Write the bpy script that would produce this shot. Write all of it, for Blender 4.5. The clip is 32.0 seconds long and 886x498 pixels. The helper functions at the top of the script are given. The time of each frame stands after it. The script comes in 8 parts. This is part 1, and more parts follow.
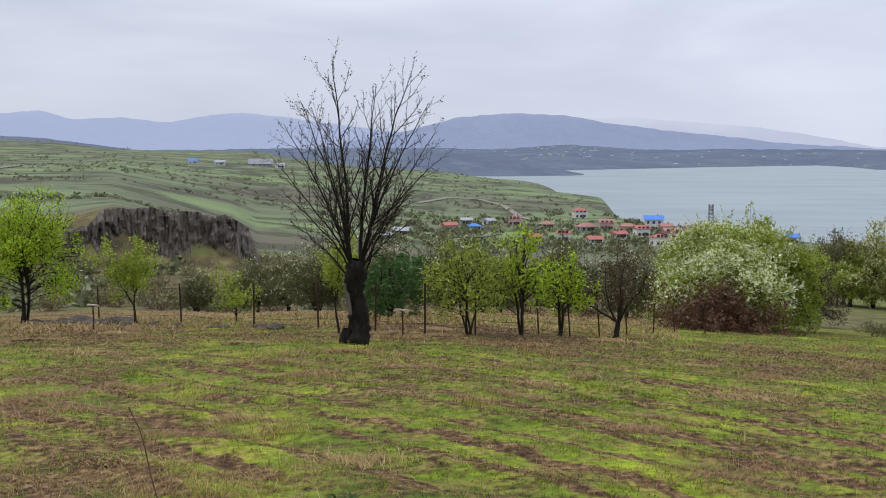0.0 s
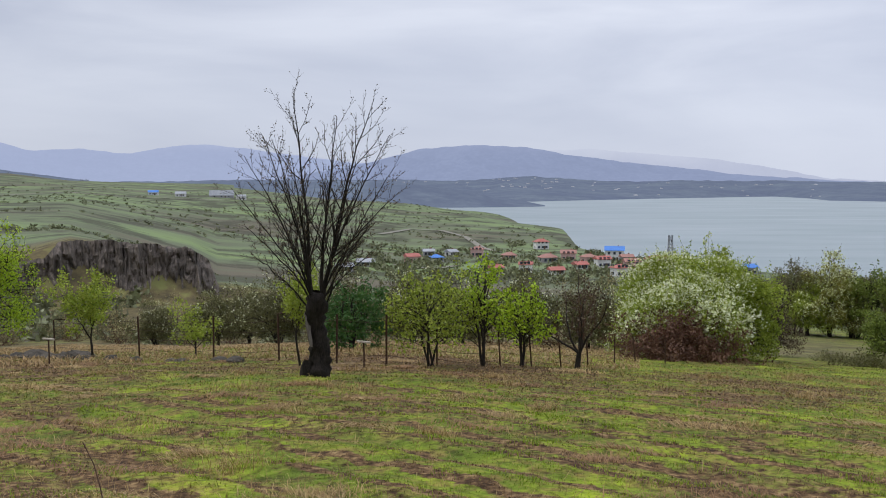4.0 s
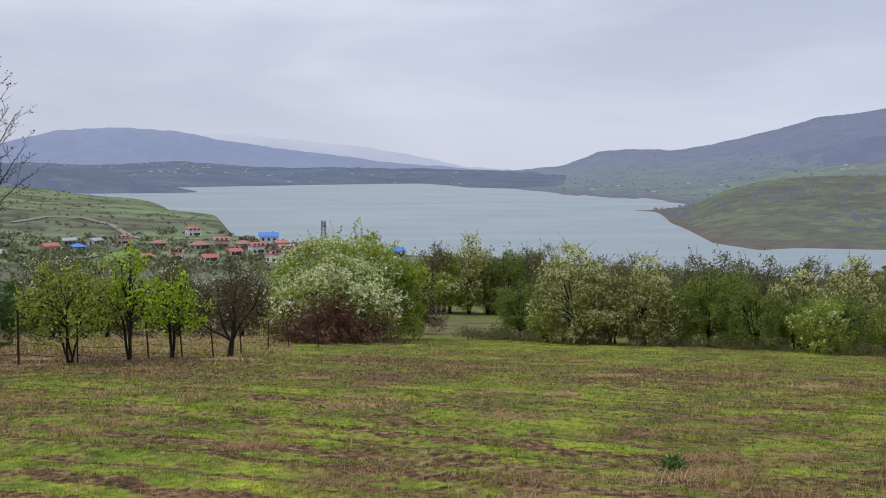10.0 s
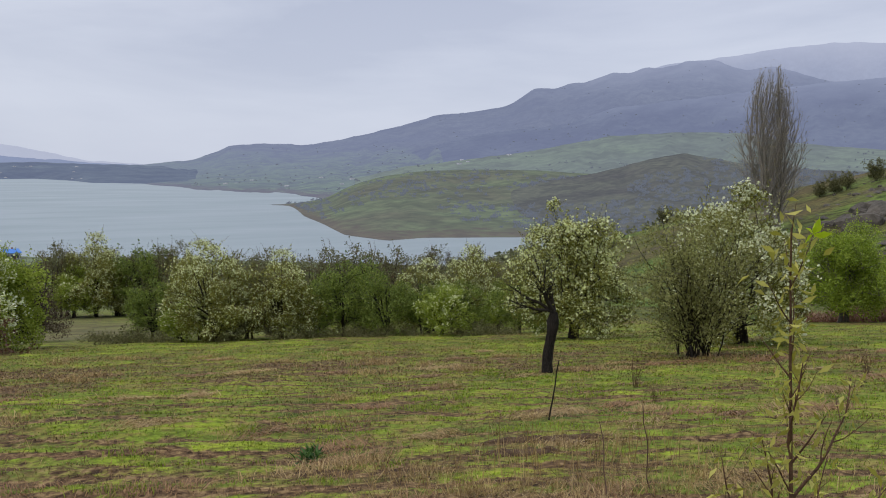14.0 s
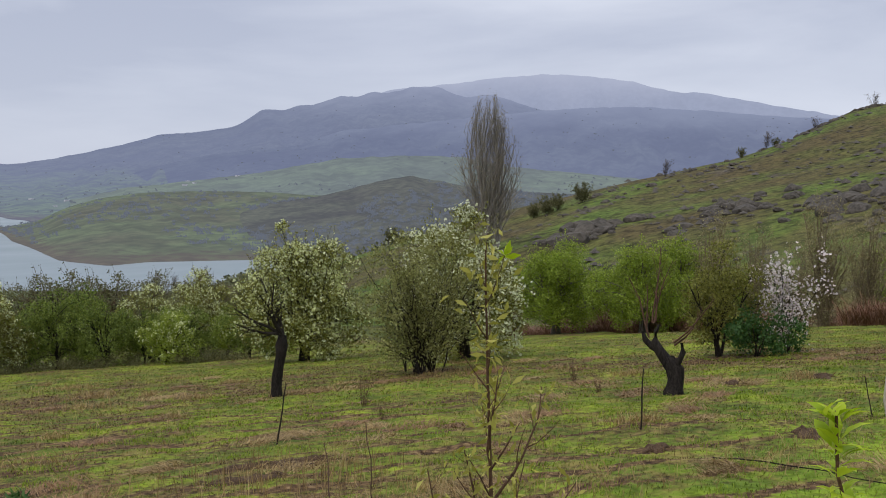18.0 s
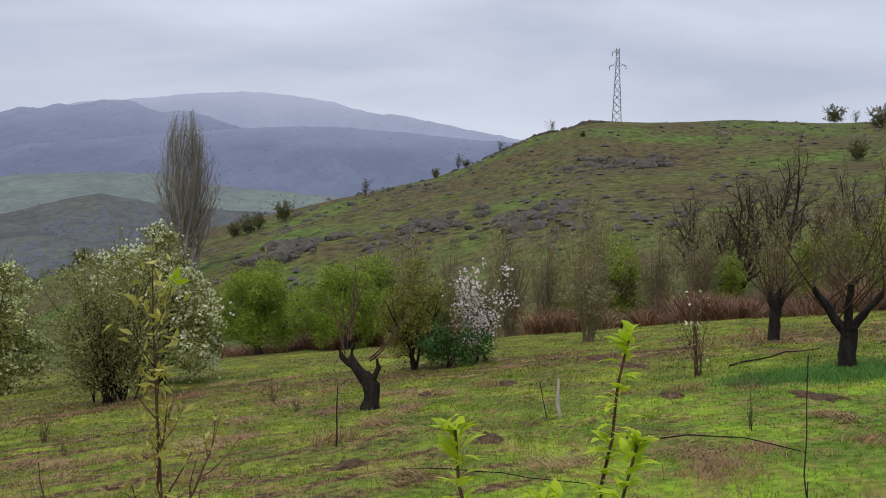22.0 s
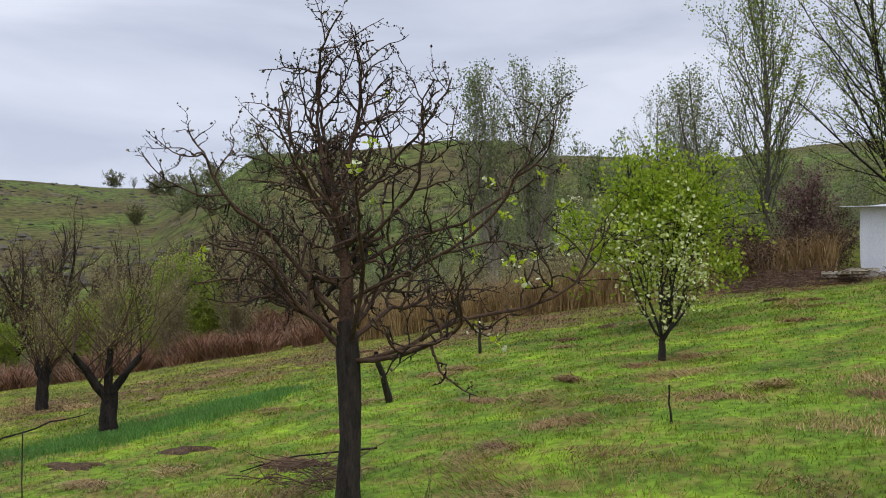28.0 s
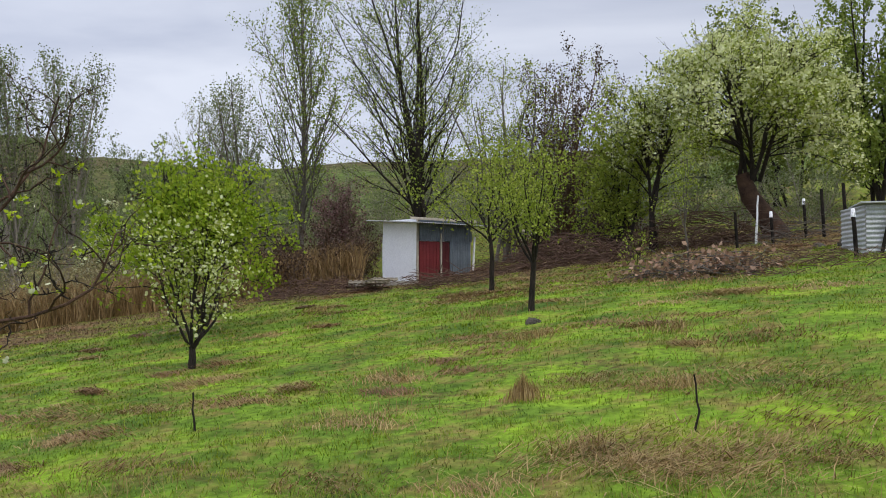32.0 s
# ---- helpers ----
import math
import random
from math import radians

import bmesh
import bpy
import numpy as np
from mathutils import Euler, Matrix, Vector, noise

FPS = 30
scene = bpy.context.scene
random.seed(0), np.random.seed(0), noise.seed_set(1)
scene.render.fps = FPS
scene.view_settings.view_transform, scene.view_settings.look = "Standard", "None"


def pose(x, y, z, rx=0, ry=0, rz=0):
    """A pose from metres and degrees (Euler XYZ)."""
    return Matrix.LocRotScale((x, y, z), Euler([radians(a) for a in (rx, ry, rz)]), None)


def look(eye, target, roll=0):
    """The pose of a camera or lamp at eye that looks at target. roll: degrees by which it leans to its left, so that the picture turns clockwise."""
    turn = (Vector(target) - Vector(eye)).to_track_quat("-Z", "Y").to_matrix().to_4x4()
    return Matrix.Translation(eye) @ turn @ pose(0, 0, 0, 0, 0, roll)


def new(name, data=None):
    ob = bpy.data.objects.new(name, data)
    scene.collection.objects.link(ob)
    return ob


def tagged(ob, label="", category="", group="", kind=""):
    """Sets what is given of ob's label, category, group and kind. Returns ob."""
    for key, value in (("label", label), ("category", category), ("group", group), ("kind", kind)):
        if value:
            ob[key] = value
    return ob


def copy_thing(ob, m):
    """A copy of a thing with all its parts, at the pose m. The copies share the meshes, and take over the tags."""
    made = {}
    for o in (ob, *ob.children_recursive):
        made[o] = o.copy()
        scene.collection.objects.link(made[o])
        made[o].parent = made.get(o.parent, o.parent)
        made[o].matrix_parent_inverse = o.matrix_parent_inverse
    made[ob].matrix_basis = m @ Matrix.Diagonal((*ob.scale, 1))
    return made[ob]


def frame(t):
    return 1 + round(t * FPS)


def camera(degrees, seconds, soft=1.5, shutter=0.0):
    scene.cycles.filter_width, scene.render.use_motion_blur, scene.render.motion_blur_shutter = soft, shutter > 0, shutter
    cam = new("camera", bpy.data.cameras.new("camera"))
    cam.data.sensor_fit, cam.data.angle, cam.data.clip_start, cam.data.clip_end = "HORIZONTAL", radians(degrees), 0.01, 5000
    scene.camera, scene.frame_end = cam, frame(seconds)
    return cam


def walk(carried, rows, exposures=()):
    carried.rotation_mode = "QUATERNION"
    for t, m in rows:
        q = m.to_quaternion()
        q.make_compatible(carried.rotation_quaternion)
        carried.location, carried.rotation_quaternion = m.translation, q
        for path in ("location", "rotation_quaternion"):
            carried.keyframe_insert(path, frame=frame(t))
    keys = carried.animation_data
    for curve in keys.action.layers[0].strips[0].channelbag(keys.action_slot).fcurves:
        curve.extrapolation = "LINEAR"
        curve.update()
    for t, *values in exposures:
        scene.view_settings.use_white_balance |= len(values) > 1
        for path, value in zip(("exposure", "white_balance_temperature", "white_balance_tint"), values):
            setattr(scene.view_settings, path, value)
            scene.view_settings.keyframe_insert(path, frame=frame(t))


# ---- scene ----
cam = camera(49.5, 32.0, soft=1.0)
PATH = [
    (0.0, (0.038, 0.019, 1.600), (0.0376, 9.9682, 0.5896), 0.05),
    (0.5, (0.033, 0.018, 1.602), (-0.0690, 9.9671, 0.6034), 0.06),
    (1.0, (0.036, 0.017, 1.610), (-0.1409, 9.9672, 0.6314), -0.03),
    (1.5, (0.044, 0.013, 1.614), (-0.1869, 9.9653, 0.6613), -0.06),
    (2.0, (0.050, 0.013, 1.614), (-0.2134, 9.9675, 0.6938), -0.07),
    (2.5, (0.060, 0.009, 1.612), (-0.2116, 9.9661, 0.7242), -0.06),
    (4.5, (0.068, -0.030, 1.604), (0.8356, 9.9204, 0.9673), 0.06),
    (5.0, (0.075, -0.037, 1.603), (1.2023, 9.8803, 0.9873), 0.09),
    (5.5, (0.086, -0.043, 1.606), (1.5255, 9.8331, 0.9835), 0.16),
    (6.0, (0.091, -0.050, 1.600), (1.8876, 9.7669, 0.9609), 0.17),
    (6.5, (0.092, -0.043, 1.603), (2.1129, 9.7288, 0.9478), 0.33),
    (7.0, (0.102, -0.029, 1.598), (2.3084, 9.7025, 0.9347), 0.34),
    (7.5, (0.105, -0.012, 1.603), (2.4721, 9.6801, 0.9265), 0.46),
    (8.0, (0.106, 0.014, 1.593), (2.6322, 9.6650, 0.9064), 0.46),
    (8.5, (0.111, 0.020, 1.593), (2.8772, 9.6032, 0.8815), 0.53),
    (9.0, (0.120, 0.013, 1.593), (3.3957, 9.4300, 0.8230), 0.56),
    (9.5, (0.128, 0.007, 1.590), (3.8517, 9.2527, 0.7814), 0.64),
    (10.0, (0.151, 0.011, 1.594), (3.9960, 9.2063, 0.7854), 0.63),
    (10.5, (0.172, 0.019, 1.597), (4.3648, 9.0608, 0.7863), 0.71),
    (11.0, (0.196, 0.047, 1.599), (4.6356, 8.9716, 0.7908), 0.74),
    (11.5, (0.218, 0.043, 1.604), (5.0229, 8.7763, 0.8085), 0.73),
    (12.0, (0.235, 0.030, 1.610), (5.5686, 8.4528, 0.8277), 0.72),
    (12.5, (0.244, 0.012, 1.613), (5.7574, 8.3191, 0.8379), 0.79),
    (13.0, (0.230, 0.039, 1.606), (6.1819, 8.0374, 0.8317), 1.02),
    (13.5, (0.231, 0.067, 1.595), (6.6759, 7.6711, 0.7987), 0.86),
    (14.0, (0.226, 0.060, 1.593), (7.1815, 7.1975, 0.7680), 0.64),
    (14.5, (0.228, 0.044, 1.593), (7.5677, 6.7864, 0.7755), 0.63),
    (15.0, (0.230, 0.027, 1.598), (7.7793, 6.5363, 0.8005), 0.64),
    (15.5, (0.225, 0.016, 1.601), (8.0005, 6.2573, 0.8337), 0.75),
    (17.5, (0.216, -0.035, 1.612), (8.6816, 5.2525, 0.9992), 0.77),
    (18.0, (0.226, -0.036, 1.609), (8.8905, 4.9236, 1.0429), 0.76),
    (18.5, (0.231, -0.050, 1.610), (9.1355, 4.4717, 1.0976), 0.71),
    (19.0, (0.242, -0.068, 1.610), (9.3549, 4.0227, 1.1353), 0.62),
    (19.5, (0.255, -0.088, 1.609), (9.4880, 3.7255, 1.1488), 0.59),
    (20.0, (0.259, -0.102, 1.610), (9.6324, 3.3518, 1.1568), 0.58),
    (20.5, (0.259, -0.111, 1.610), (9.7296, 3.0681, 1.1719), 0.61),
    (21.0, (0.254, -0.120, 1.613), (9.8176, 2.7704, 1.1946), 0.64),
    (21.5, (0.253, -0.132, 1.620), (9.9149, 2.4153, 1.2332), 0.68),
    (22.0, (0.248, -0.147, 1.629), (10.0162, 1.9658, 1.2937), 0.70),
    (22.5, (0.261, -0.170, 1.636), (10.1079, 1.5508, 1.3487), 0.64),
    (23.0, (0.283, -0.202, 1.643), (10.1851, 1.1706, 1.3976), 0.57),
    (23.5, (0.319, -0.236, 1.647), (10.2788, 0.6429, 1.4539), 0.51),
    (24.0, (0.357, -0.275, 1.648), (10.3558, -0.2039, 1.5199), 0.34),
    (24.5, (0.411, -0.323, 1.646), (10.4049, -0.6498, 1.5507), 0.25),
    (25.0, (0.415, -0.358, 1.655), (10.3877, -1.0910, 1.5899), 0.19),
    (25.5, (0.397, -0.405, 1.664), (10.2698, -1.9946, 1.6913), -0.02),
    (26.0, (0.381, -0.442, 1.675), (10.0615, -2.9404, 1.8663), 0.03),
    (26.5, (0.366, -0.457, 1.681), (9.8198, -3.7046, 1.9729), 0.05),
    (28.5, (0.331, -0.559, 1.666), (8.7988, -5.8690, 1.9861), -0.65),
    (29.0, (0.318, -0.574, 1.658), (8.4072, -6.4460, 1.9686), -0.78),
    (29.5, (0.321, -0.574, 1.657), (8.0635, -6.8958, 1.9481), -0.73),
    (30.0, (0.311, -0.566, 1.655), (7.7124, -7.2852, 1.9319), -0.57),
    (30.5, (0.303, -0.589, 1.648), (7.4256, -7.6028, 1.9307), -0.47),
    (31.0, (0.299, -0.596, 1.654), (6.9858, -8.0244, 1.9699), -0.31),
    (31.5, (0.282, -0.612, 1.655), (6.5088, -8.4279, 2.0176), -0.24),
    (32.0, (0.258, -0.627, 1.656), (5.9205, -8.8601, 2.0510), -0.24),
]
EXPOSURES = [(0.0, 0.16), (3.0, 0.12), (6.0, 0.0), (10.0, 0.0), (15.0, -0.06), (20.0, -0.1), (24.0, -0.08), (27.0, 0.02), (29.0, 0.12), (32.0, 0.14)]
walk(cam, [(t, look(eye, target, roll)) for t, eye, target, roll in PATH], EXPOSURES)

EYE = 1.6

# ---- world, sun ----
world = bpy.data.worlds.new("overcast_sky")
scene.world = world
world.use_nodes = True
wt = world.node_tree
wt.nodes.clear()


def wn(kind, **values):
    n = wt.nodes.new(kind)
    for key, value in values.items():
        n.inputs[key].default_value = value
    return n


w_out = wt.nodes.new("ShaderNodeOutputWorld")
w_bg = wn("ShaderNodeBackground", Strength=1.0)
w_sky = wt.nodes.new("ShaderNodeTexSky")
w_sky.sky_type, w_sky.sun_disc = "NISHITA", False
w_sky.sun_elevation, w_sky.sun_rotation = radians(58), radians(290)
w_tc = wt.nodes.new("ShaderNodeTexCoord")
w_map = wt.nodes.new("ShaderNodeMapping")
w_map.inputs["Scale"].default_value = (1.0, 1.0, 4.5)
w_noise = wn("ShaderNodeTexNoise", Scale=2.3, Detail=6.0, Roughness=0.5, Distortion=0.35)
w_ramp = wt.nodes.new("ShaderNodeValToRGB")
w_ramp.color_ramp.elements[0].position, w_ramp.color_ramp.elements[0].color = 0.34, (0.485, 0.53, 0.665, 1)
w_ramp.color_ramp.elements[1].position, w_ramp.color_ramp.elements[1].color = 0.66, (0.72, 0.76, 0.875, 1)
w_sep = wt.nodes.new("ShaderNodeSeparateXYZ")
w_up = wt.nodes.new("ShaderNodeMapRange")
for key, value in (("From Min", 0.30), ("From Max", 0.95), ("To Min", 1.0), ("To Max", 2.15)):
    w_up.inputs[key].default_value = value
w_haze = wt.nodes.new("ShaderNodeMapRange")
for key, value in (("From Min", 0.0), ("From Max", 0.17), ("To Min", 0.75), ("To Max", 0.0)):
    w_haze.inputs[key].default_value = value
w_hmix = wt.nodes.new("ShaderNodeMixRGB")
w_hmix.inputs[2].default_value = (0.60, 0.645, 0.765, 1)
w_scale = wt.nodes.new("ShaderNodeVectorMath")
w_scale.operation = "SCALE"
w_dim = wt.nodes.new("ShaderNodeVectorMath")
w_dim.operation = "SCALE"
w_dim.inputs["Scale"].default_value = 0.08
w_mix = wt.nodes.new("ShaderNodeMixRGB")
w_mix.inputs[0].default_value = 0.93
wl = wt.links.new
wl(w_tc.outputs["Generated"], w_map.inputs["Vector"])
wl(w_map.outputs[0], w_noise.inputs["Vector"])
wl(w_noise.outputs["Fac"], w_ramp.inputs[0])
wl(w_tc.outputs["Generated"], w_sep.inputs[0])
wl(w_sep.outputs["Z"], w_up.inputs["Value"])
wl(w_sep.outputs["Z"], w_haze.inputs["Value"])
wl(w_haze.outputs[0], w_hmix.inputs[0])
wl(w_ramp.outputs[0], w_hmix.inputs[1])
wl(w_hmix.outputs[0], w_scale.inputs[0])
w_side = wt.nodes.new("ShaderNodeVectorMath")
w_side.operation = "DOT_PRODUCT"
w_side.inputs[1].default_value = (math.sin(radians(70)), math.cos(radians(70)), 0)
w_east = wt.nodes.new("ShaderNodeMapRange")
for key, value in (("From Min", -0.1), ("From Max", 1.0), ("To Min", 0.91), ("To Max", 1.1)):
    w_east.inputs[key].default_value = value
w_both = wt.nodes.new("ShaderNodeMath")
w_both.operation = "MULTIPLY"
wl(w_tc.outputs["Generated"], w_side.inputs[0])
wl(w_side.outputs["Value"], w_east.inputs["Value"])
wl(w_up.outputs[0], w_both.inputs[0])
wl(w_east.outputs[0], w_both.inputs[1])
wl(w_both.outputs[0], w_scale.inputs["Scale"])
wl(w_sky.outputs[0], w_dim.inputs[0])
wl(w_dim.outputs[0], w_mix.inputs[1])
wl(w_scale.outputs[0], w_mix.inputs[2])
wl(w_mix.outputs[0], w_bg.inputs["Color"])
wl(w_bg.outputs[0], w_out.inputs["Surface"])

sun = new("sun", bpy.data.lights.new("sun", "SUN"))
sun.data.energy, sun.data.angle, sun.data.color = 1.35, radians(20), (1.0, 0.96, 0.9)
sun.rotation_euler = (radians(32), 0, radians(-110))

# ---- materials ----
def material(name, rough=0.9, spec=0.2, metal=0.0):
    m = bpy.data.materials.new(name)
    m.use_nodes = True
    b = m.node_tree.nodes["Principled BSDF"]
    b.inputs["Roughness"].default_value = rough
    b.inputs["Specular IOR Level"].default_value = spec
    b.inputs["Metallic"].default_value = metal
    return m, m.node_tree, b


def texture(nt, kind, scale, detail=4.0, stretch=(1, 1, 1), coord="Object", turn=(0, 0, 0)):
    tc = nt.nodes.new("ShaderNodeTexCoord")
    mp = nt.nodes.new("ShaderNodeMapping")
    mp.inputs["Scale"].default_value = stretch
    mp.inputs["Rotation"].default_value = turn
    if turn != (0, 0, 0):
        rot = nt.nodes.new("ShaderNodeMapping")
        rot.inputs["Rotation"].default_value = turn
        mp.inputs["Rotation"].default_value = (0, 0, 0)
        nt.links.new(tc.outputs[coord], rot.inputs["Vector"])
        nt.links.new(rot.outputs[0], mp.inputs["Vector"])
    else:
        nt.links.new(tc.outputs[coord], mp.inputs["Vector"])
    tx = nt.nodes.new(kind)
    tx.inputs["Scale"].default_value = scale
    if kind == "ShaderNodeTexNoise":
        tx.inputs["Detail"].default_value = detail
        tx.inputs["Roughness"].default_value = 0.6
    nt.links.new(mp.outputs[0], tx.inputs["Vector"])
    return tx.outputs["Fac"] if kind == "ShaderNodeTexNoise" else tx.outputs["Distance"]


def ramp(nt, fac, stops):
    r = nt.nodes.new("ShaderNodeValToRGB")
    e = r.color_ramp.elements
    while len(e) < len(stops):
        e.new(0.5)
    for el, (p, c) in zip(e, stops):
        el.position, el.color = p, (*c, 1)
    nt.links.new(fac, r.inputs[0])
    return r.outputs[0]


def mix(nt, fac, a, b, mode="MIX"):
    n = nt.nodes.new("ShaderNodeMixRGB")
    n.blend_type = mode
    for i, v in ((0, fac), (1, a), (2, b)):
        if isinstance(v, (int, float)):
            n.inputs[i].default_value = v
        elif isinstance(v, tuple):
            n.inputs[i].default_value = (*v, 1)
        else:
            nt.links.new(v, n.inputs[i])
    return n.outputs[0]


def bump(nt, b, height, strength=0.5, dist=0.02):
    n = nt.nodes.new("ShaderNodeBump")
    n.inputs["Strength"].default_value, n.inputs["Distance"].default_value = strength, dist
    nt.links.new(height, n.inputs["Height"])
    nt.links.new(n.outputs[0], b.inputs["Normal"])


def rough_surface(name, dark, light, scale=6.0, fine=40.0, rough=0.9, spec=0.2, metal=0.0, stretch=(1, 1, 1), relief=0.4, dist=0.02):
    """A surface with stains at one scale and grain at another."""
    m, nt, b = material(name, rough, spec, metal)
    broad = texture(nt, "ShaderNodeTexNoise", scale, 4, stretch)
    grain = texture(nt, "ShaderNodeTexNoise", fine, 3, stretch)
    col = ramp(nt, broad, ((0.3, dark), (0.7, light)))
    col = mix(nt, 0.35, col, ramp(nt, grain, ((0.3, tuple(v * 0.5 for v in dark)), (0.7, tuple(min(1, v * 1.25) for v in light)))))
    nt.links.new(col, b.inputs["Base Color"])
    bump(nt, b, grain, relief, dist)
    return m


def leaf_surface(name, *colours, rough=0.55, trans=0.35):
    """Leaves or petals: every island takes its own tint; light comes through."""
    m, nt, b = material(name, rough, 0.25)
    geo = nt.nodes.new("ShaderNodeNewGeometry")
    n = len(colours) - 1
    col = ramp(nt, geo.outputs["Random Per Island"], tuple((i / max(1, n), c) for i, c in enumerate(colours)))
    patch = texture(nt, "ShaderNodeTexNoise", 1.3, 2)
    col = mix(nt, 0.5, col, ramp(nt, patch, ((0.3, (0.55, 0.55, 0.55)), (0.7, (1.0, 1.0, 1.0)))), "MULTIPLY")
    nt.links.new(col, b.inputs["Base Color"])
    tr = nt.nodes.new("ShaderNodeBsdfTranslucent")
    nt.links.new(col, tr.inputs["Color"])
    mx = nt.nodes.new("ShaderNodeMixShader")
    mx.inputs[0].default_value = trans
    nt.links.new(b.outputs[0], mx.inputs[1])
    nt.links.new(tr.outputs[0], mx.inputs[2])
    nt.links.new(mx.outputs[0], nt.nodes["Material Output"].inputs["Surface"])
    return m


def distance_surface(name, low, high, haze_glow, share, scale=0.004, shore=None, meadow=None, cloud=None, woods=0.5, near=None):
    """Far hills: woods and meadows in patches, with air haze painted over them as emission; cloud: heights between
    which it thickens.
    """
    m, nt, b = material(name, 1.0, 0.0)
    broad = texture(nt, "ShaderNodeTexNoise", scale, 6)
    patch = texture(nt, "ShaderNodeTexNoise", scale * 3.2, 6, (1, 1, 2))
    fine = texture(nt, "ShaderNodeTexNoise", scale * 12, 5)
    col = ramp(nt, broad, ((0.38, low), (0.62, high)))
    tc = nt.nodes.new("ShaderNodeTexCoord")
    sep = nt.nodes.new("ShaderNodeSeparateXYZ")
    nt.links.new(tc.outputs["Object"], sep.inputs[0])
    z = calc(nt, "ADD", sep.outputs["Z"], calc(nt, "MULTIPLY", fine, 14.0))
    if meadow:  # grazed green land below the woods
        ragged = calc(nt, "ADD", z, calc(nt, "MULTIPLY", patch, 150.0))
        col = mix(nt, span(nt, ragged, 75.0, 175.0, 0.95, 0.0), col, meadow)
    col = mix(nt, ramp(nt, patch, ((0.49, (0, 0, 0)), (0.56, (woods, woods, woods)))), col, tuple(0.45 * v for v in low))
    if shore:  # bare brown bank at the waterline
        col = mix(nt, span(nt, z, -31.0, -28.0, 1.0, 0.0), col, shore)
    col = mix(nt, 0.6, col, mix(nt, 1.0, col, ramp(nt, fine, ((0.4, (0.4, 0.42, 0.46)), (0.62, (1.25, 1.25, 1.2)))), "MULTIPLY"))
    nt.links.new(col, b.inputs["Base Color"])
    # haze put in as emission, mixed over the lit hill
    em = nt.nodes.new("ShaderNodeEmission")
    em.inputs["Color"].default_value = (*haze_glow, 1)
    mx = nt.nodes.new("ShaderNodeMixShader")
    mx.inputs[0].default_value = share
    if near is not None:  # the painted haze takes a larger share with distance from the origin
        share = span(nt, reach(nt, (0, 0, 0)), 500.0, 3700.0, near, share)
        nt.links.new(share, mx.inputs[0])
    if cloud:  # painted low cloud: haze colour and share rise with height
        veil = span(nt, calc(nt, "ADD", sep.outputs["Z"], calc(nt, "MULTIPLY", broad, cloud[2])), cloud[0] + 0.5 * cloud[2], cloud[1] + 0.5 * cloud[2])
        nt.links.new(mix(nt, veil, haze_glow, cloud[3]), em.inputs["Color"])
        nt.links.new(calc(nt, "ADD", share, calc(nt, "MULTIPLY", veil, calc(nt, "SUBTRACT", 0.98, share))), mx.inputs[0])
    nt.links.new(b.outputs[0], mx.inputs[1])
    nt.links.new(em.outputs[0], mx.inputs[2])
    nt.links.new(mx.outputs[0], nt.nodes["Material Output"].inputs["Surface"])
    return m


def span(nt, value, lo, hi, a=0.0, b=1.0):
    n = nt.nodes.new("ShaderNodeMapRange")
    n.interpolation_type = "SMOOTHSTEP"
    for key, v in (("From Min", lo), ("From Max", hi), ("To Min", a), ("To Max", b)):
        n.inputs[key].default_value = v
    nt.links.new(value, n.inputs["Value"])
    return n.outputs[0]


def calc(nt, op, a, b):
    n = nt.nodes.new("ShaderNodeMath")
    n.operation = op
    for i, v in enumerate((a, b)):
        if isinstance(v, (int, float)):
            n.inputs[i].default_value = v
        else:
            nt.links.new(v, n.inputs[i])
    return n.outputs[0]


def reach(nt, centre):
    """Distance from a place on the field."""
    tc = nt.nodes.new("ShaderNodeTexCoord")
    n = nt.nodes.new("ShaderNodeVectorMath")
    n.operation = "DISTANCE"
    nt.links.new(tc.outputs["Object"], n.inputs[0])
    n.inputs[1].default_value = centre
    return n.outputs["Value"]


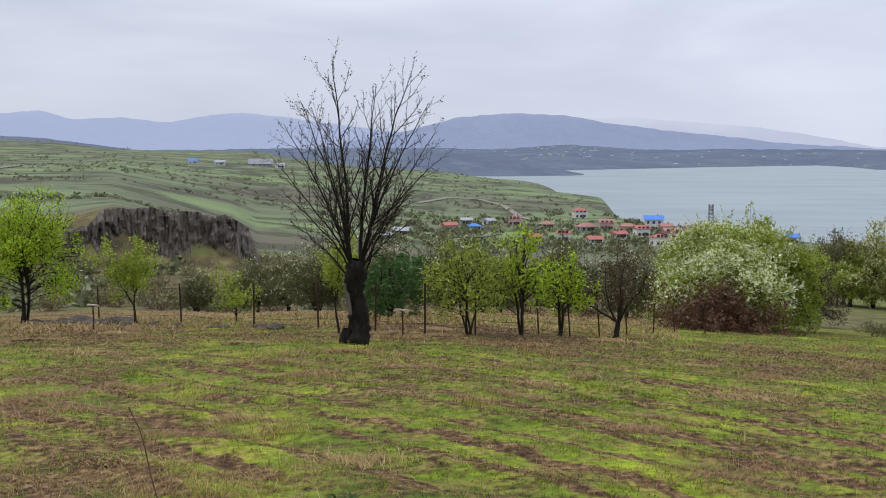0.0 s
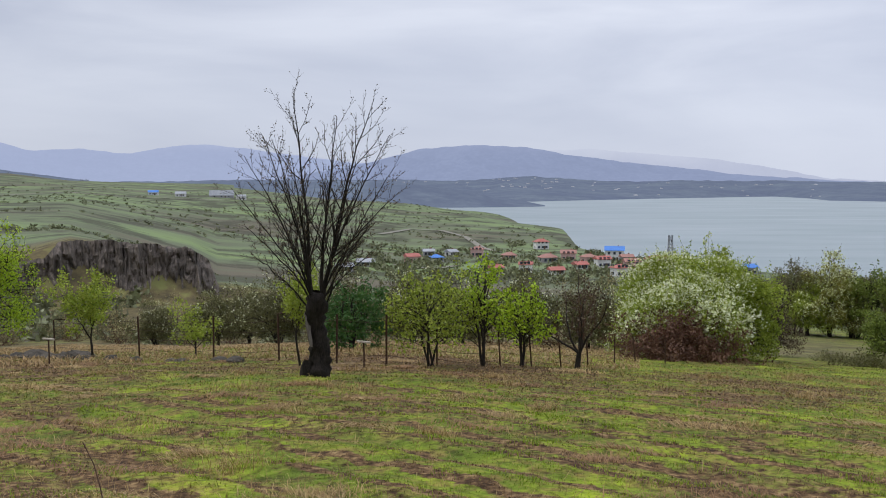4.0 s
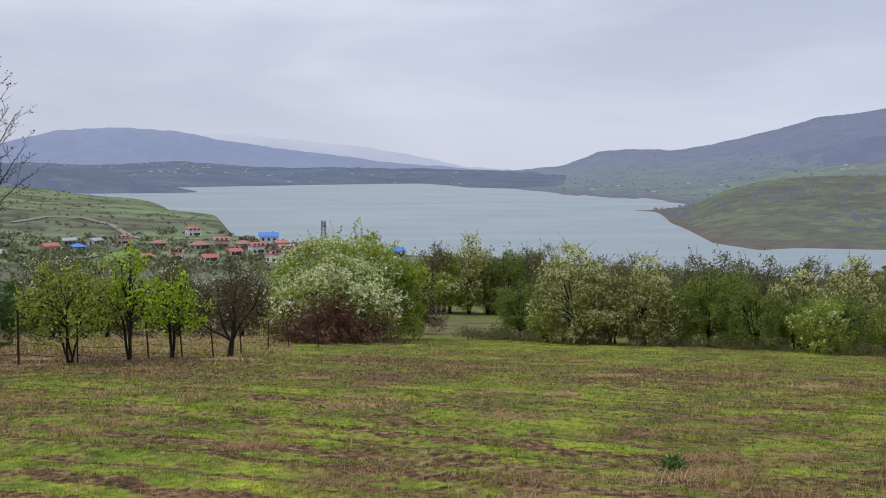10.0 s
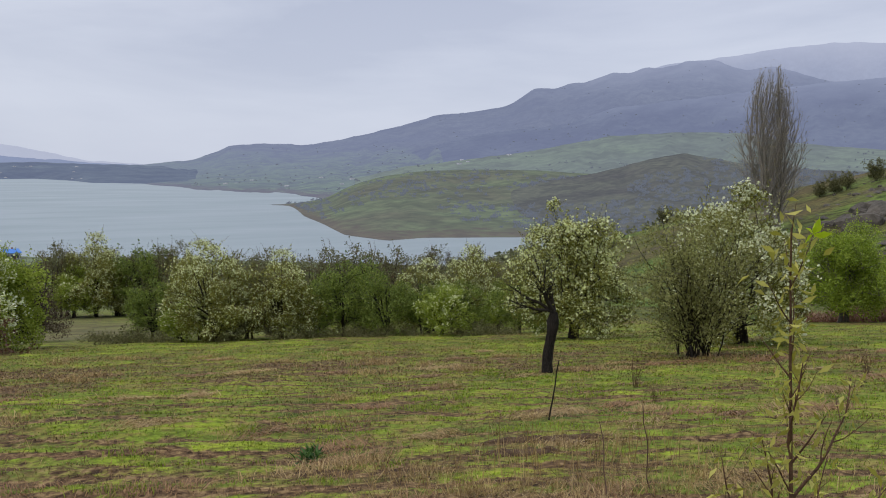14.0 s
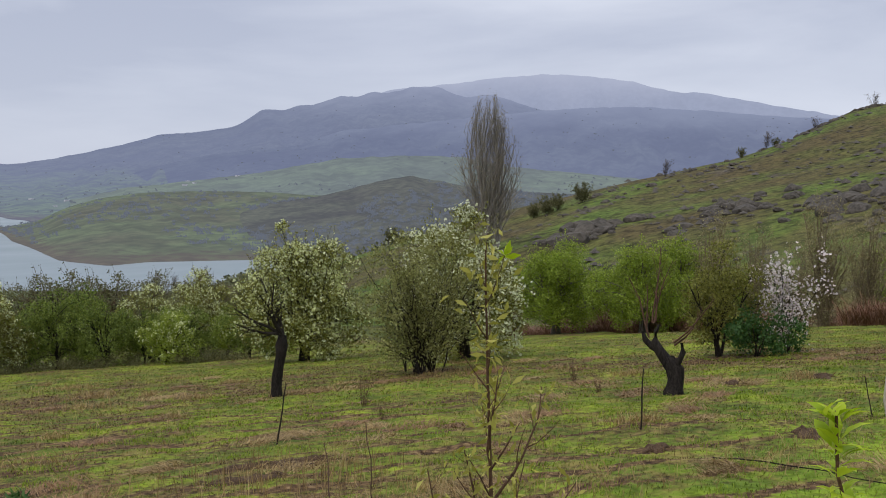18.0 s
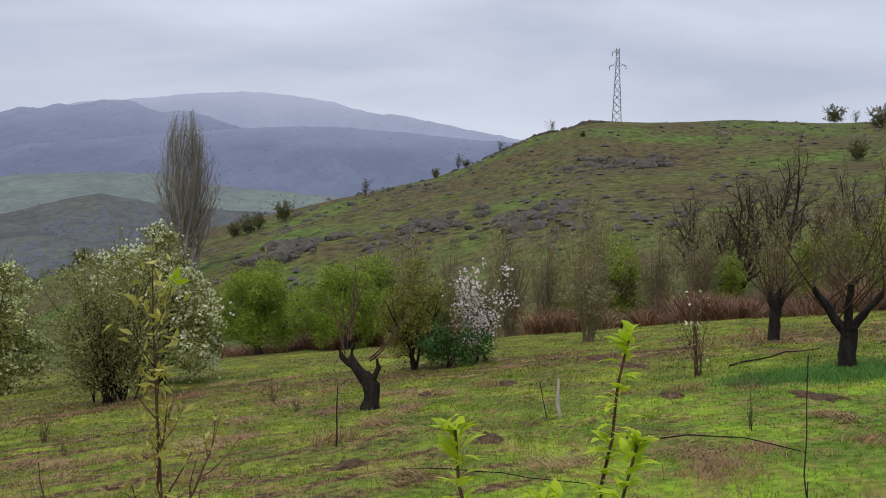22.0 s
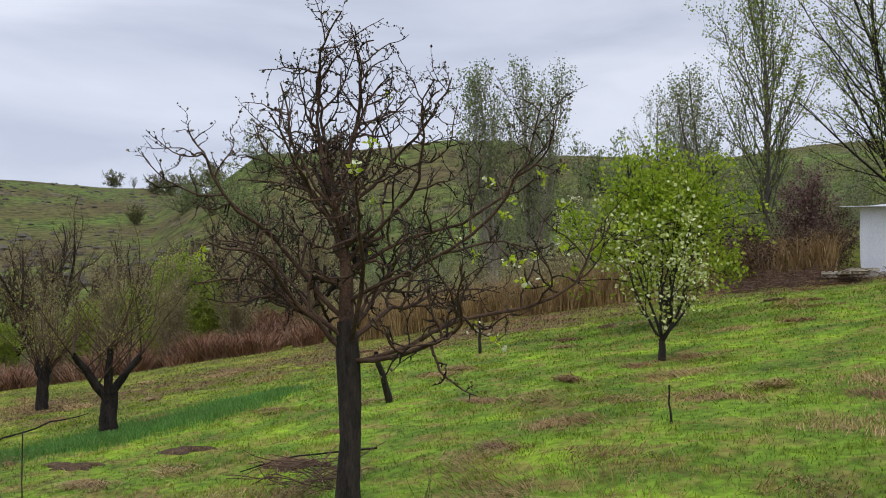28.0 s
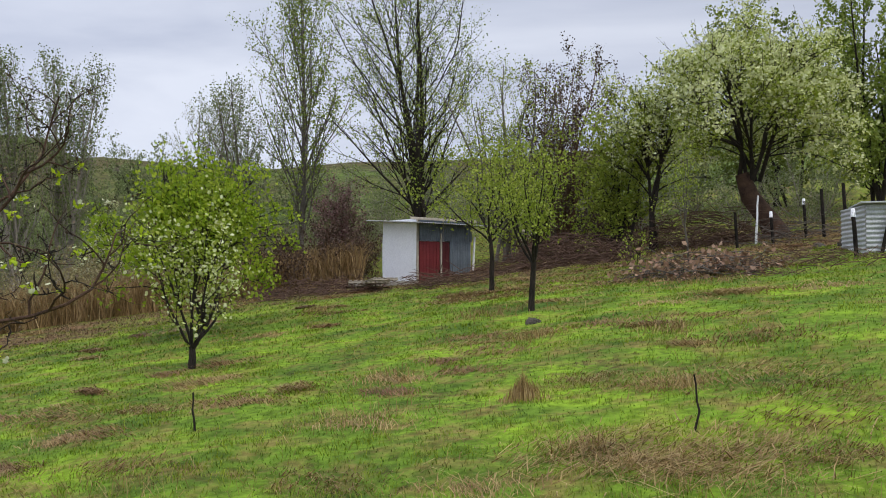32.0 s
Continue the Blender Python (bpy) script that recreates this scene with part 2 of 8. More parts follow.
def sward(nt):
    """The colour of the field: fresh turf, dead grass and bare soil, in strips where it was ploughed."""
    patch = texture(nt, "ShaderNodeTexNoise", 0.19, 4)
    clump = texture(nt, "ShaderNodeTexNoise", 1.25, 5)
    broken = texture(nt, "ShaderNodeTexNoise", 1.0, 3, (0.28, 1.0, 1), turn=(0, 0, FURROW))
    fine = texture(nt, "ShaderNodeTexNoise", 9.0, 4)
    tone = texture(nt, "ShaderNodeTexNoise", 0.8, 8)
    straw = texture(nt, "ShaderNodeTexNoise", 2.6, 8)
    ploughed = span(nt, reach(nt, (3.5, 9.5, -1.3)), 7.5, 12.5, 1.0, 0.0)
    lush = span(nt, reach(nt, (9.0, -11.0, 0.5)), 7.0, 17.0, 1.0, 0.0)
    tawny = span(nt, calc(nt, "ABSOLUTE", calc(nt, "SUBTRACT", reach(nt, (-4.0, -4.0, 0.0)), 30.0), 0.0), 2.0, 6.0, 1.0, 0.0)
    share = calc(nt, "ADD", calc(nt, "MULTIPLY", patch, 0.30), calc(nt, "MULTIPLY", clump, 0.26))
    share = calc(nt, "ADD", share, calc(nt, "MULTIPLY", texture(nt, "ShaderNodeTexNoise", 4.5, 6), 0.24))
    share = calc(nt, "ADD", share, calc(nt, "MULTIPLY", texture(nt, "ShaderNodeTexNoise", 17.0, 4), 0.20))
    # furrows run slantwise down the slope, wavering and broken
    tc = nt.nodes.new("ShaderNodeTexCoord")
    dot = nt.nodes.new("ShaderNodeVectorMath")
    dot.operation = "DOT_PRODUCT"
    dot.inputs[1].default_value = (0.7071, 0.7071, 0.0)
    nt.links.new(tc.outputs["Object"], dot.inputs[0])
    phase = calc(nt, "ADD", calc(nt, "MULTIPLY", dot.outputs["Value"], 8.2), calc(nt, "MULTIPLY", clump, 7.0))
    furrow = span(nt, calc(nt, "SINE", phase, 0.0), 0.25, 0.95)
    furrow = calc(nt, "MULTIPLY", furrow, span(nt, broken, 0.38, 0.58))
    share = calc(nt, "SUBTRACT", share, calc(nt, "MULTIPLY", calc(nt, "MULTIPLY", furrow, ploughed), 0.2))
    share = calc(nt, "SUBTRACT", share, calc(nt, "MULTIPLY", ploughed, 0.004))
    share = calc(nt, "ADD", share, calc(nt, "MULTIPLY", lush, 0.05))
    share = calc(nt, "SUBTRACT", share, calc(nt, "MULTIPLY", tawny, 0.05))
    share = calc(nt, "SUBTRACT", share, calc(nt, "MULTIPLY", span(nt, reach(nt, (8.5, -23.0, 2.2)), 3.5, 8.5, 1.0, 0.0), 0.07))
    share = calc(nt, "SUBTRACT", share, calc(nt, "MULTIPLY", span(nt, reach(nt, (14.0, 1.5, -1.0)), 5.0, 12.0, 1.0, 0.0), 0.003))
    green = ramp(nt, tone, ((0.34, (0.07, 0.102, 0.015)), (0.5, (0.138, 0.187, 0.02)), (0.66, (0.245, 0.305, 0.024))))
    green = mix(nt, calc(nt, "MULTIPLY", lush, 0.8), green, mix(nt, 1.0, green, (0.92, 1.2, 1.0), "MULTIPLY"))
    green = mix(nt, ramp(nt, straw, ((0.48, (0, 0, 0)), (0.64, (0.7, 0.7, 0.7)))), green, (0.23, 0.155, 0.06))
    soil = ramp(nt, fine, ((0.32, (0.055, 0.032, 0.018)), (0.52, (0.125, 0.075, 0.038)), (0.7, (0.24, 0.165, 0.08))))
    col = mix(nt, ramp(nt, share, ((0.43, (0, 0, 0)), (0.51, (1, 1, 1)))), soil, green)
    return col, fine, clump


def ground_surface():
    m, nt, b = material("field_soil_and_turf", 0.95, 0.1)
    turf, fine, clump = sward(nt)
    turf = mix(nt, 0.8, turf, ramp(nt, fine, ((0.36, (0.5, 0.48, 0.42)), (0.62, (1.25, 1.25, 1.2)))), "MULTIPLY")
    wide = texture(nt, "ShaderNodeTexNoise", 0.011, 6, (0.6, 1.6, 1))
    hedge = texture(nt, "ShaderNodeTexNoise", 0.03, 7)
    scrubby = texture(nt, "ShaderNodeTexNoise", 0.25, 6)
    # pasture tones are greyed in the colour to stand for distant haze
    pasture = ramp(nt, wide, ((0.36, (0.13, 0.115, 0.08)), (0.46, (0.125, 0.14, 0.085)), (0.54, (0.15, 0.19, 0.095)), (0.64, (0.18, 0.235, 0.10))))
    pasture = mix(nt, ramp(nt, hedge, ((0.5, (0, 0, 0)), (0.57, (0.8, 0.8, 0.8)))), pasture, (0.06, 0.06, 0.04))
    glen = reach(nt, (-30.0, 112.0, -15.0))
    gorge = ramp(nt, scrubby, ((0.36, (0.06, 0.05, 0.03)), (0.5, (0.13, 0.105, 0.05)), (0.64, (0.17, 0.17, 0.06))))
    pasture = mix(nt, span(nt, glen, 65.0, 105.0, 1.0, 0.0), pasture, gorge)
    near_glen = calc(nt, "MULTIPLY", span(nt, reach(nt, (0, 0, 0)), 45.0, 75.0), span(nt, glen, 65.0, 105.0, 1.0, 0.0))
    far = calc(nt, "MAXIMUM", near_glen, span(nt, reach(nt, (0, 0, 0)), 130.0, 210.0))
    nt.links.new(mix(nt, far, turf, pasture), b.inputs["Base Color"])
    bump(nt, b, calc(nt, "ADD", fine, clump), 0.7, 0.03)
    return m


def hillside_surface():
    m, nt, b = material("rocky_hillside", 0.95, 0.1)
    grassy = texture(nt, "ShaderNodeTexNoise", 0.045, 6)
    fine = texture(nt, "ShaderNodeTexNoise", 1.1, 6)
    stone = texture(nt, "ShaderNodeTexNoise", 0.12, 7, (1, 1, 2.2))
    col = ramp(nt, grassy, ((0.4, (0.10, 0.082, 0.038)), (0.52, (0.102, 0.108, 0.035)), (0.62, (0.10, 0.148, 0.032))))
    col = mix(nt, 0.6, col, ramp(nt, fine, ((0.3, (0.35, 0.33, 0.3)), (0.7, (1.3, 1.3, 1.2)))), "MULTIPLY")
    rock = ramp(nt, fine, ((0.3, (0.034, 0.028, 0.021)), (0.7, (0.15, 0.125, 0.092))))
    col = mix(nt, ramp(nt, stone, ((0.6, (0, 0, 0)), (0.64, (0.8, 0.8, 0.8)))), col, rock)
    nt.links.new(col, b.inputs["Base Color"])
    tuft = texture(nt, "ShaderNodeTexNoise", 0.55, 6)
    col2 = mix(nt, 0.75, col, ramp(nt, tuft, ((0.38, (0.42, 0.38, 0.34)), (0.5, (0.95, 0.93, 0.88)), (0.62, (1.3, 1.22, 1.05)))), "MULTIPLY")
    nt.links.new(col2, b.inputs["Base Color"])
    bump(nt, b, fine, 0.7, 0.3)
    return m


def water_surface():
    m, nt, b = material("lake_water", 0.12, 0.5)
    b.inputs["Base Color"].default_value = (0.2, 0.245, 0.25, 1)
    b.inputs["IOR"].default_value = 1.33
    streak = texture(nt, "ShaderNodeTexNoise", 0.006, 3, (1, 3, 1))
    nt.links.new(ramp(nt, streak, ((0.3, (0.3, 0.3, 0.3)), (0.7, (0.42, 0.42, 0.42)))), b.inputs["Roughness"])
    return m


FURROW = radians(45)
MAT_GROUND = ground_surface()
MAT_HILL = hillside_surface()
MAT_WATER = water_surface()
MAT_BARK = rough_surface("dark_bark", (0.009, 0.008, 0.0065), (0.05, 0.039, 0.031), 14, 60, stretch=(1, 1, 0.25), relief=0.9)
MAT_BARK_GREY = rough_surface("grey_bark", (0.07, 0.06, 0.05), (0.19, 0.165, 0.14), 9, 60, stretch=(1, 1, 0.3), relief=0.8)
MAT_BARK_RED = rough_surface("reddish_twig_bark", (0.055, 0.032, 0.024), (0.17, 0.09, 0.055), 12, 60, relief=0.6)
MAT_CHAR = rough_surface("charred_wood", (0.006, 0.005, 0.0045), (0.038, 0.031, 0.026), 11, 45, rough=0.85, spec=0.1, stretch=(1, 1, 0.3), relief=1.0)
MAT_LEAF_LIME = leaf_surface("lime_green_leaf", (0.27, 0.42, 0.02), (0.4, 0.56, 0.03), (0.5, 0.6, 0.05))
MAT_LEAF_GREEN = leaf_surface("fresh_green_leaf", (0.12, 0.17, 0.028), (0.2, 0.26, 0.042), (0.3, 0.36, 0.07))
MAT_LEAF_OLIVE = leaf_surface("olive_leaf", (0.15, 0.15, 0.03), (0.24, 0.24, 0.045), (0.34, 0.33, 0.07))
MAT_LEAF_SHOOT = leaf_surface("bright_shoot_leaf", (0.38, 0.52, 0.015), (0.52, 0.66, 0.025), (0.6, 0.7, 0.05), trans=0.45)
MAT_LEAF_WILLOW = leaf_surface("yellow_green_willow_leaf", (0.36, 0.34, 0.05), (0.5, 0.46, 0.09), (0.6, 0.55, 0.15))
MAT_LEAF_RED = leaf_surface("red_brown_dry_leaf", (0.085, 0.04, 0.024), (0.15, 0.072, 0.042), (0.22, 0.12, 0.07), trans=0.15)
MAT_PETAL = leaf_surface("white_petal", (0.66, 0.7, 0.36), (0.8, 0.82, 0.52), (0.88, 0.89, 0.68), rough=0.7)
MAT_PETAL_PINK = leaf_surface("pale_pink_petal", (0.72, 0.6, 0.58), (0.82, 0.72, 0.7), (0.86, 0.8, 0.77), rough=0.7)
MAT_GRASS_DRY = leaf_surface("dry_straw_blade", (0.2, 0.12, 0.045), (0.36, 0.24, 0.09), (0.54, 0.4, 0.18), trans=0.2)
MAT_GRASS_MAT = leaf_surface("reddish_dead_grass", (0.13, 0.07, 0.03), (0.26, 0.14, 0.06), (0.4, 0.24, 0.11), trans=0.15)
MAT_REED = leaf_surface("red_brown_reed", (0.15, 0.07, 0.04), (0.24, 0.115, 0.065), (0.32, 0.19, 0.11), trans=0.15)
MAT_ROCK = rough_surface("weathered_rock", (0.032, 0.028, 0.023), (0.13, 0.112, 0.09), 1.2, 9, relief=0.9, dist=0.08)
MAT_CLIFF = rough_surface("basalt_cliff", (0.055, 0.048, 0.04), (0.21, 0.172, 0.14), 0.3, 1.2, stretch=(1, 1, 0.22), relief=1.0, dist=0.5)
MAT_RUST = rough_surface("rusty_iron", (0.03, 0.018, 0.013), (0.1, 0.055, 0.035), 20, 90, rough=0.8, metal=0.3)
MAT_STEEL = rough_surface("galvanised_steel", (0.2, 0.21, 0.22), (0.36, 0.37, 0.39), 5, 30, rough=0.55, metal=0.5, relief=0.15)
MAT_LEAF_LIME2 = leaf_surface("pale_lime_leaf", (0.22, 0.29, 0.03), (0.33, 0.41, 0.05), (0.44, 0.49, 0.08))
MAT_LEAF_GREEN2 = leaf_surface("soft_green_leaf", (0.16, 0.23, 0.03), (0.25, 0.33, 0.05), (0.34, 0.4, 0.08))
MAT_LEAF_GRASS = leaf_surface("vivid_green_leaf", (0.2, 0.31, 0.02), (0.34, 0.46, 0.03), (0.48, 0.56, 0.05), trans=0.5)
MAT_LEAF_GRASS2 = leaf_surface("young_willow_leaf", (0.19, 0.26, 0.03), (0.3, 0.4, 0.045), (0.42, 0.5, 0.07), trans=0.4)
MAT_LEAF_DEEP = leaf_surface("deep_green_leaf", (0.035, 0.09, 0.02), (0.06, 0.14, 0.03), (0.10, 0.19, 0.04))
MAT_LEAF_OLIVE2 = leaf_surface("grey_olive_leaf", (0.10, 0.095, 0.04), (0.16, 0.155, 0.06), (0.23, 0.225, 0.09))
MAT_LEAF_OLIVE3 = leaf_surface("grey_green_leaf", (0.15, 0.19, 0.07), (0.22, 0.27, 0.10), (0.3, 0.35, 0.15))
MAT_LEAF_RED2 = leaf_surface("dull_brown_leaf", (0.05, 0.03, 0.02), (0.09, 0.055, 0.035), (0.13, 0.08, 0.05), trans=0.1)
MAT_PETAL_CREAM = leaf_surface("cream_petal", (0.6, 0.64, 0.25), (0.76, 0.79, 0.4), (0.86, 0.88, 0.56), rough=0.7)
MAT_PETAL_DUSK = leaf_surface("dusky_pink_petal", (0.25, 0.13, 0.13), (0.34, 0.2, 0.19), (0.4, 0.26, 0.24), rough=0.7)
MAT_BARK_PALE = rough_surface("pale_straw_bark", (0.13, 0.10, 0.06), (0.28, 0.22, 0.14), 9, 50, relief=0.4)
MAT_BARK_ASH = rough_surface("ashen_bark", (0.2, 0.175, 0.145), (0.36, 0.32, 0.27), 9, 50, relief=0.4)
MAT_BARK_APPLE = rough_surface("apple_bark", (0.022, 0.015, 0.012), (0.13, 0.075, 0.05), 5, 60, relief=0.8)
MAT_LEAF_CATKIN = leaf_surface("tan_catkin", (0.24, 0.2, 0.09), (0.33, 0.28, 0.13), (0.42, 0.38, 0.18), trans=0.2)
MAT_LEAF_CATKIN2 = leaf_surface("olive_catkin", (0.2, 0.2, 0.06), (0.29, 0.29, 0.09), (0.38, 0.38, 0.13), trans=0.3)
MAT_BUD = leaf_surface("brown_bud", (0.05, 0.03, 0.02), (0.11, 0.07, 0.04), (0.16, 0.13, 0.06), trans=0.05)
MAT_LEAF_TAN = leaf_surface("withered_tan_leaf", (0.22, 0.12, 0.07), (0.36, 0.22, 0.14), (0.45, 0.3, 0.2), trans=0.1)
MAT_GRASS_TAWNY = leaf_surface("tawny_dead_grass", (0.22, 0.135, 0.055), (0.34, 0.22, 0.095), (0.46, 0.33, 0.15), trans=0.12)


def turf_blade_surface():
    m, nt, b = material("green_grass_blade", 0.6, 0.2)
    geo = nt.nodes.new("ShaderNodeNewGeometry")
    tone, _, _ = sward(nt)
    col = mix(nt, 1.0, tone, ramp(nt, geo.outputs["Random Per Island"], ((0.0, (0.75, 0.75, 0.7)), (0.6, (1.15, 1.15, 1.1)), (1.0, (1.7, 1.65, 1.5)))), "MULTIPLY")
    nt.links.new(col, b.inputs["Base Color"])
    tr = nt.nodes.new("ShaderNodeBsdfTranslucent")
    nt.links.new(col, tr.inputs["Color"])
    mx = nt.nodes.new("ShaderNodeMixShader")
    mx.inputs[0].default_value = 0.3
    nt.links.new(b.outputs[0], mx.inputs[1])
    nt.links.new(tr.outputs[0], mx.inputs[2])
    nt.links.new(mx.outputs[0], nt.nodes["Material Output"].inputs["Surface"])
    return m


MAT_TUFT = leaf_surface("vivid_tuft_blade", (0.15, 0.22, 0.02), (0.23, 0.32, 0.026), (0.34, 0.42, 0.035), trans=0.4)
MAT_CROP = leaf_surface("blue_green_blade", (0.08, 0.2, 0.04), (0.12, 0.27, 0.05), (0.17, 0.33, 0.07), trans=0.4)
MAT_GRASS = turf_blade_surface()
# ---- building tools ----
def fast_mesh(name, verts, faces):
    """A mesh from arrays; faces: arrays of triangles and of quads."""
    me = bpy.data.meshes.new(name)
    verts = np.asarray(verts, np.float32).reshape(-1, 3)
    groups = [np.asarray(f, np.int32) for f in (faces if isinstance(faces, list) else [faces]) if len(f)]
    me.vertices.add(len(verts))
    me.vertices.foreach_set("co", verts.ravel())
    loops = np.concatenate([g.ravel() for g in groups])
    sizes = np.concatenate([np.full(len(g), g.shape[1], np.int32) for g in groups])
    me.loops.add(len(loops))
    me.loops.foreach_set("vertex_index", loops)
    me.polygons.add(len(sizes))
    me.polygons.foreach_set("loop_start", np.concatenate([[0], np.cumsum(sizes)[:-1]]).astype(np.int32))
    me.update(calc_edges=True)
    me.validate()
    return me


def shaded(me, smooth=True):
    me.polygons.foreach_set("use_smooth", np.full(len(me.polygons), smooth))
    return me


def thing(name, label, category, group="", kind=""):
    return tagged(new(name), label, category, group, kind)


def part(name, bm, mat, parent, label=""):
    """Links a bmesh or mesh as one part under a thing or a part."""
    if isinstance(bm, bmesh.types.BMesh):
        me = bpy.data.meshes.new(name)
        bm.to_mesh(me)
        bm.free()
    else:
        me = bm
    if not me.materials:
        me.materials.append(mat)
    ob = new(name, me)
    ob.parent = parent
    if label:
        ob["label"] = label
    return ob


def box(bm, size, m=None, bevel=0.0):
    """A box with worn edges, in bm."""
    made = bmesh.ops.create_cube(bm, size=1.0, matrix=(m or Matrix()) @ Matrix.Diagonal((*size, 1)))
    if bevel:
        edges = {e for v in made["verts"] for e in v.link_edges}
        bmesh.ops.bevel(bm, geom=list(edges), offset=bevel, segments=1, affect="EDGES")
    return bm


def hashed(ix, iy, seed):
    h = (ix.astype(np.int64) * 374761393 + iy.astype(np.int64) * 668265263 + seed * 1442695041) & 0x7FFFFFFF
    h = ((h ^ (h >> 13)) * 1274126177) & 0x7FFFFFFF
    return ((h ^ (h >> 16)) & 0xFFFF) / 65535.0


def vnoise(x, y, seed=0):
    x, y = np.asarray(x, float), np.asarray(y, float)
    ix, iy = np.floor(x), np.floor(y)
    fx, fy = x - ix, y - iy
    fx, fy = fx * fx * (3 - 2 * fx), fy * fy * (3 - 2 * fy)
    a, b = hashed(ix, iy, seed), hashed(ix + 1, iy, seed)
    c, d = hashed(ix, iy + 1, seed), hashed(ix + 1, iy + 1, seed)
    return (a + (b - a) * fx) * (1 - fy) + (c + (d - c) * fx) * fy


def fbm(x, y, octaves=4, seed=0):
    """Soft noise from -1 to 1."""
    total, amp, norm = 0.0, 1.0, 0.0
    for k in range(octaves):
        total = total + amp * (vnoise(x * 2**k, y * 2**k, seed + 17 * k) * 2 - 1)
        norm += amp
        amp *= 0.5
    return total / norm


def tubes_mesh(name, branches, sides, rugged=0.0, seed=1):
    """Tapered tubes along branches of (points, radii), in one mesh."""
    verts, quads, base = [], [], 0
    lengths = {}
    for pts, radii in branches:
        lengths.setdefault(len(pts), []).append((pts, radii))
    for n, some in lengths.items():
        pts = np.array([p for p, _ in some], float)
        radii = np.array([r for _, r in some], float)
        t = np.gradient(pts, axis=1)
        t /= np.linalg.norm(t, axis=2, keepdims=True) + 1e-9
        ref = np.where(np.abs(t[:, :1, 2:3]) > 0.85, [[[1.0, 0, 0]]], [[[0, 0, 1.0]]])
        u = np.cross(t, np.broadcast_to(ref, t.shape))
        u /= np.linalg.norm(u, axis=2, keepdims=True) + 1e-9
        w = np.cross(t, u)
        a = (np.arange(sides) * 2 * np.pi / sides)[None, None, :, None]
        ring = pts[:, :, None] + radii[:, :, None, None] * (np.cos(a) * u[:, :, None] + np.sin(a) * w[:, :, None])
        verts.append(ring.reshape(-1, 3))
        k = base + np.arange(len(some))[:, None, None] * n * sides + np.arange(n - 1)[None, :, None] * sides
        i, j = k + np.arange(sides)[None, None], k + (np.arange(sides)[None, None] + 1) % sides
        quads.append(np.stack([i, j, j + sides, i + sides], -1).reshape(-1, 4))
        base += len(some) * n * sides
    v = np.concatenate(verts)
    if rugged:
        v = v + rugged * np.stack([fbm(v[:, 2] * 9 + 3 * k, v[:, k] * 14, 3, seed + k) for k in (0, 1)] + [0 * v[:, 0]], -1)
    return shaded(fast_mesh(name, v, np.concatenate(quads)))


def unit(v):
    return v / (np.linalg.norm(v, axis=-1, keepdims=True) + 1e-9)


def leaves_mesh(name, centres, size, rng, slim=0.6, updir=None):
    """Small folded leaves, one island each, at the centres."""
    n = len(centres)
    d = unit(rng.normal(size=(n, 3)) + (np.array([0, 0, 0.5]) if updir is None else updir))
    s = unit(np.cross(d, rng.normal(size=(n, 3))))
    up = np.cross(d, s)
    ln = size * rng.uniform(0.6, 1.3, (n, 1))
    tip, mid = centres + d * ln, centres + d * ln * 0.5
    left = mid + s * ln * slim * 0.5 + up * ln * 0.12
    right = mid - s * ln * slim * 0.5 + up * ln * 0.12
    v = np.stack([centres, left, tip, right], 1).reshape(-1, 3)
    return fast_mesh(name, v, np.arange(4 * n).reshape(-1, 4))


def petals_mesh(name, centres, size, rng):
    """Little clusters of petals: two crossed five-sided cups a flower."""
    n = len(centres)
    d = unit(rng.normal(size=(n, 3)) + np.array([0, 0, 0.7]))
    s = unit(np.cross(d, rng.normal(size=(n, 3))))
    t = np.cross(d, s)
    r = size * rng.uniform(0.6, 1.2, (n, 1))
    ring = [centres + r * 0.5 * (np.cos(a) * s + np.sin(a) * t) + d * r * 0.2 for a in np.arange(5) * 2 * np.pi / 5]
    v = np.stack([centres, *ring], 1).reshape(-1, 3)
    k = np.arange(n)[:, None, None] * 6
    f = np.array([[0, i + 1, (i + 1) % 5 + 1] for i in range(5)])[None]
    return fast_mesh(name, v, (k + f).reshape(-1, 3))


def shoot_path(start, way, length, steps, rng, wobble=0.12, lift=0.05):
    pts, d = [np.array(start, float)], unit(np.array(way, float))
    for _ in range(steps):
        d = unit(d + rng.normal(size=3) * wobble + np.array([0, 0, lift]))
        pts.append(pts[-1] + d * length / steps)
    return np.array(pts)


def fork(branch, count, lo, hi, angle, ratio, steps, rng, wobble, lift, thin=0.55, spread=0.25):
    """Side branches of a branch: at places from lo to hi of its length."""
    pts, radii = branch
    out = []
    total = np.linalg.norm(np.diff(pts, axis=0), axis=1).sum()
    turn = rng.uniform(0, 6.28)
    for k in range(count):
        f = lo + (hi - lo) * (k + rng.uniform(0.1, 0.9)) / count
        x = f * (len(pts) - 1)
        i = min(int(x), len(pts) - 2)
        p = pts[i] + (pts[i + 1] - pts[i]) * (x - i)
        d = unit(pts[i + 1] - pts[i])
        turn += 2.4
        side = unit(np.cross(d, [math.cos(turn), math.sin(turn), 0.3]))
        a = radians(angle) * rng.uniform(1 - spread, 1 + spread)
        way = d * math.cos(a) + side * math.sin(a)
        ln = total * ratio * rng.uniform(0.7, 1.25) * (1.15 - 0.5 * f)
        r0 = radii[i] * thin
        path = shoot_path(p, way, ln, steps, rng, wobble, lift)
        out.append((path, np.linspace(r0, r0 * 0.35, len(path))))
    return out


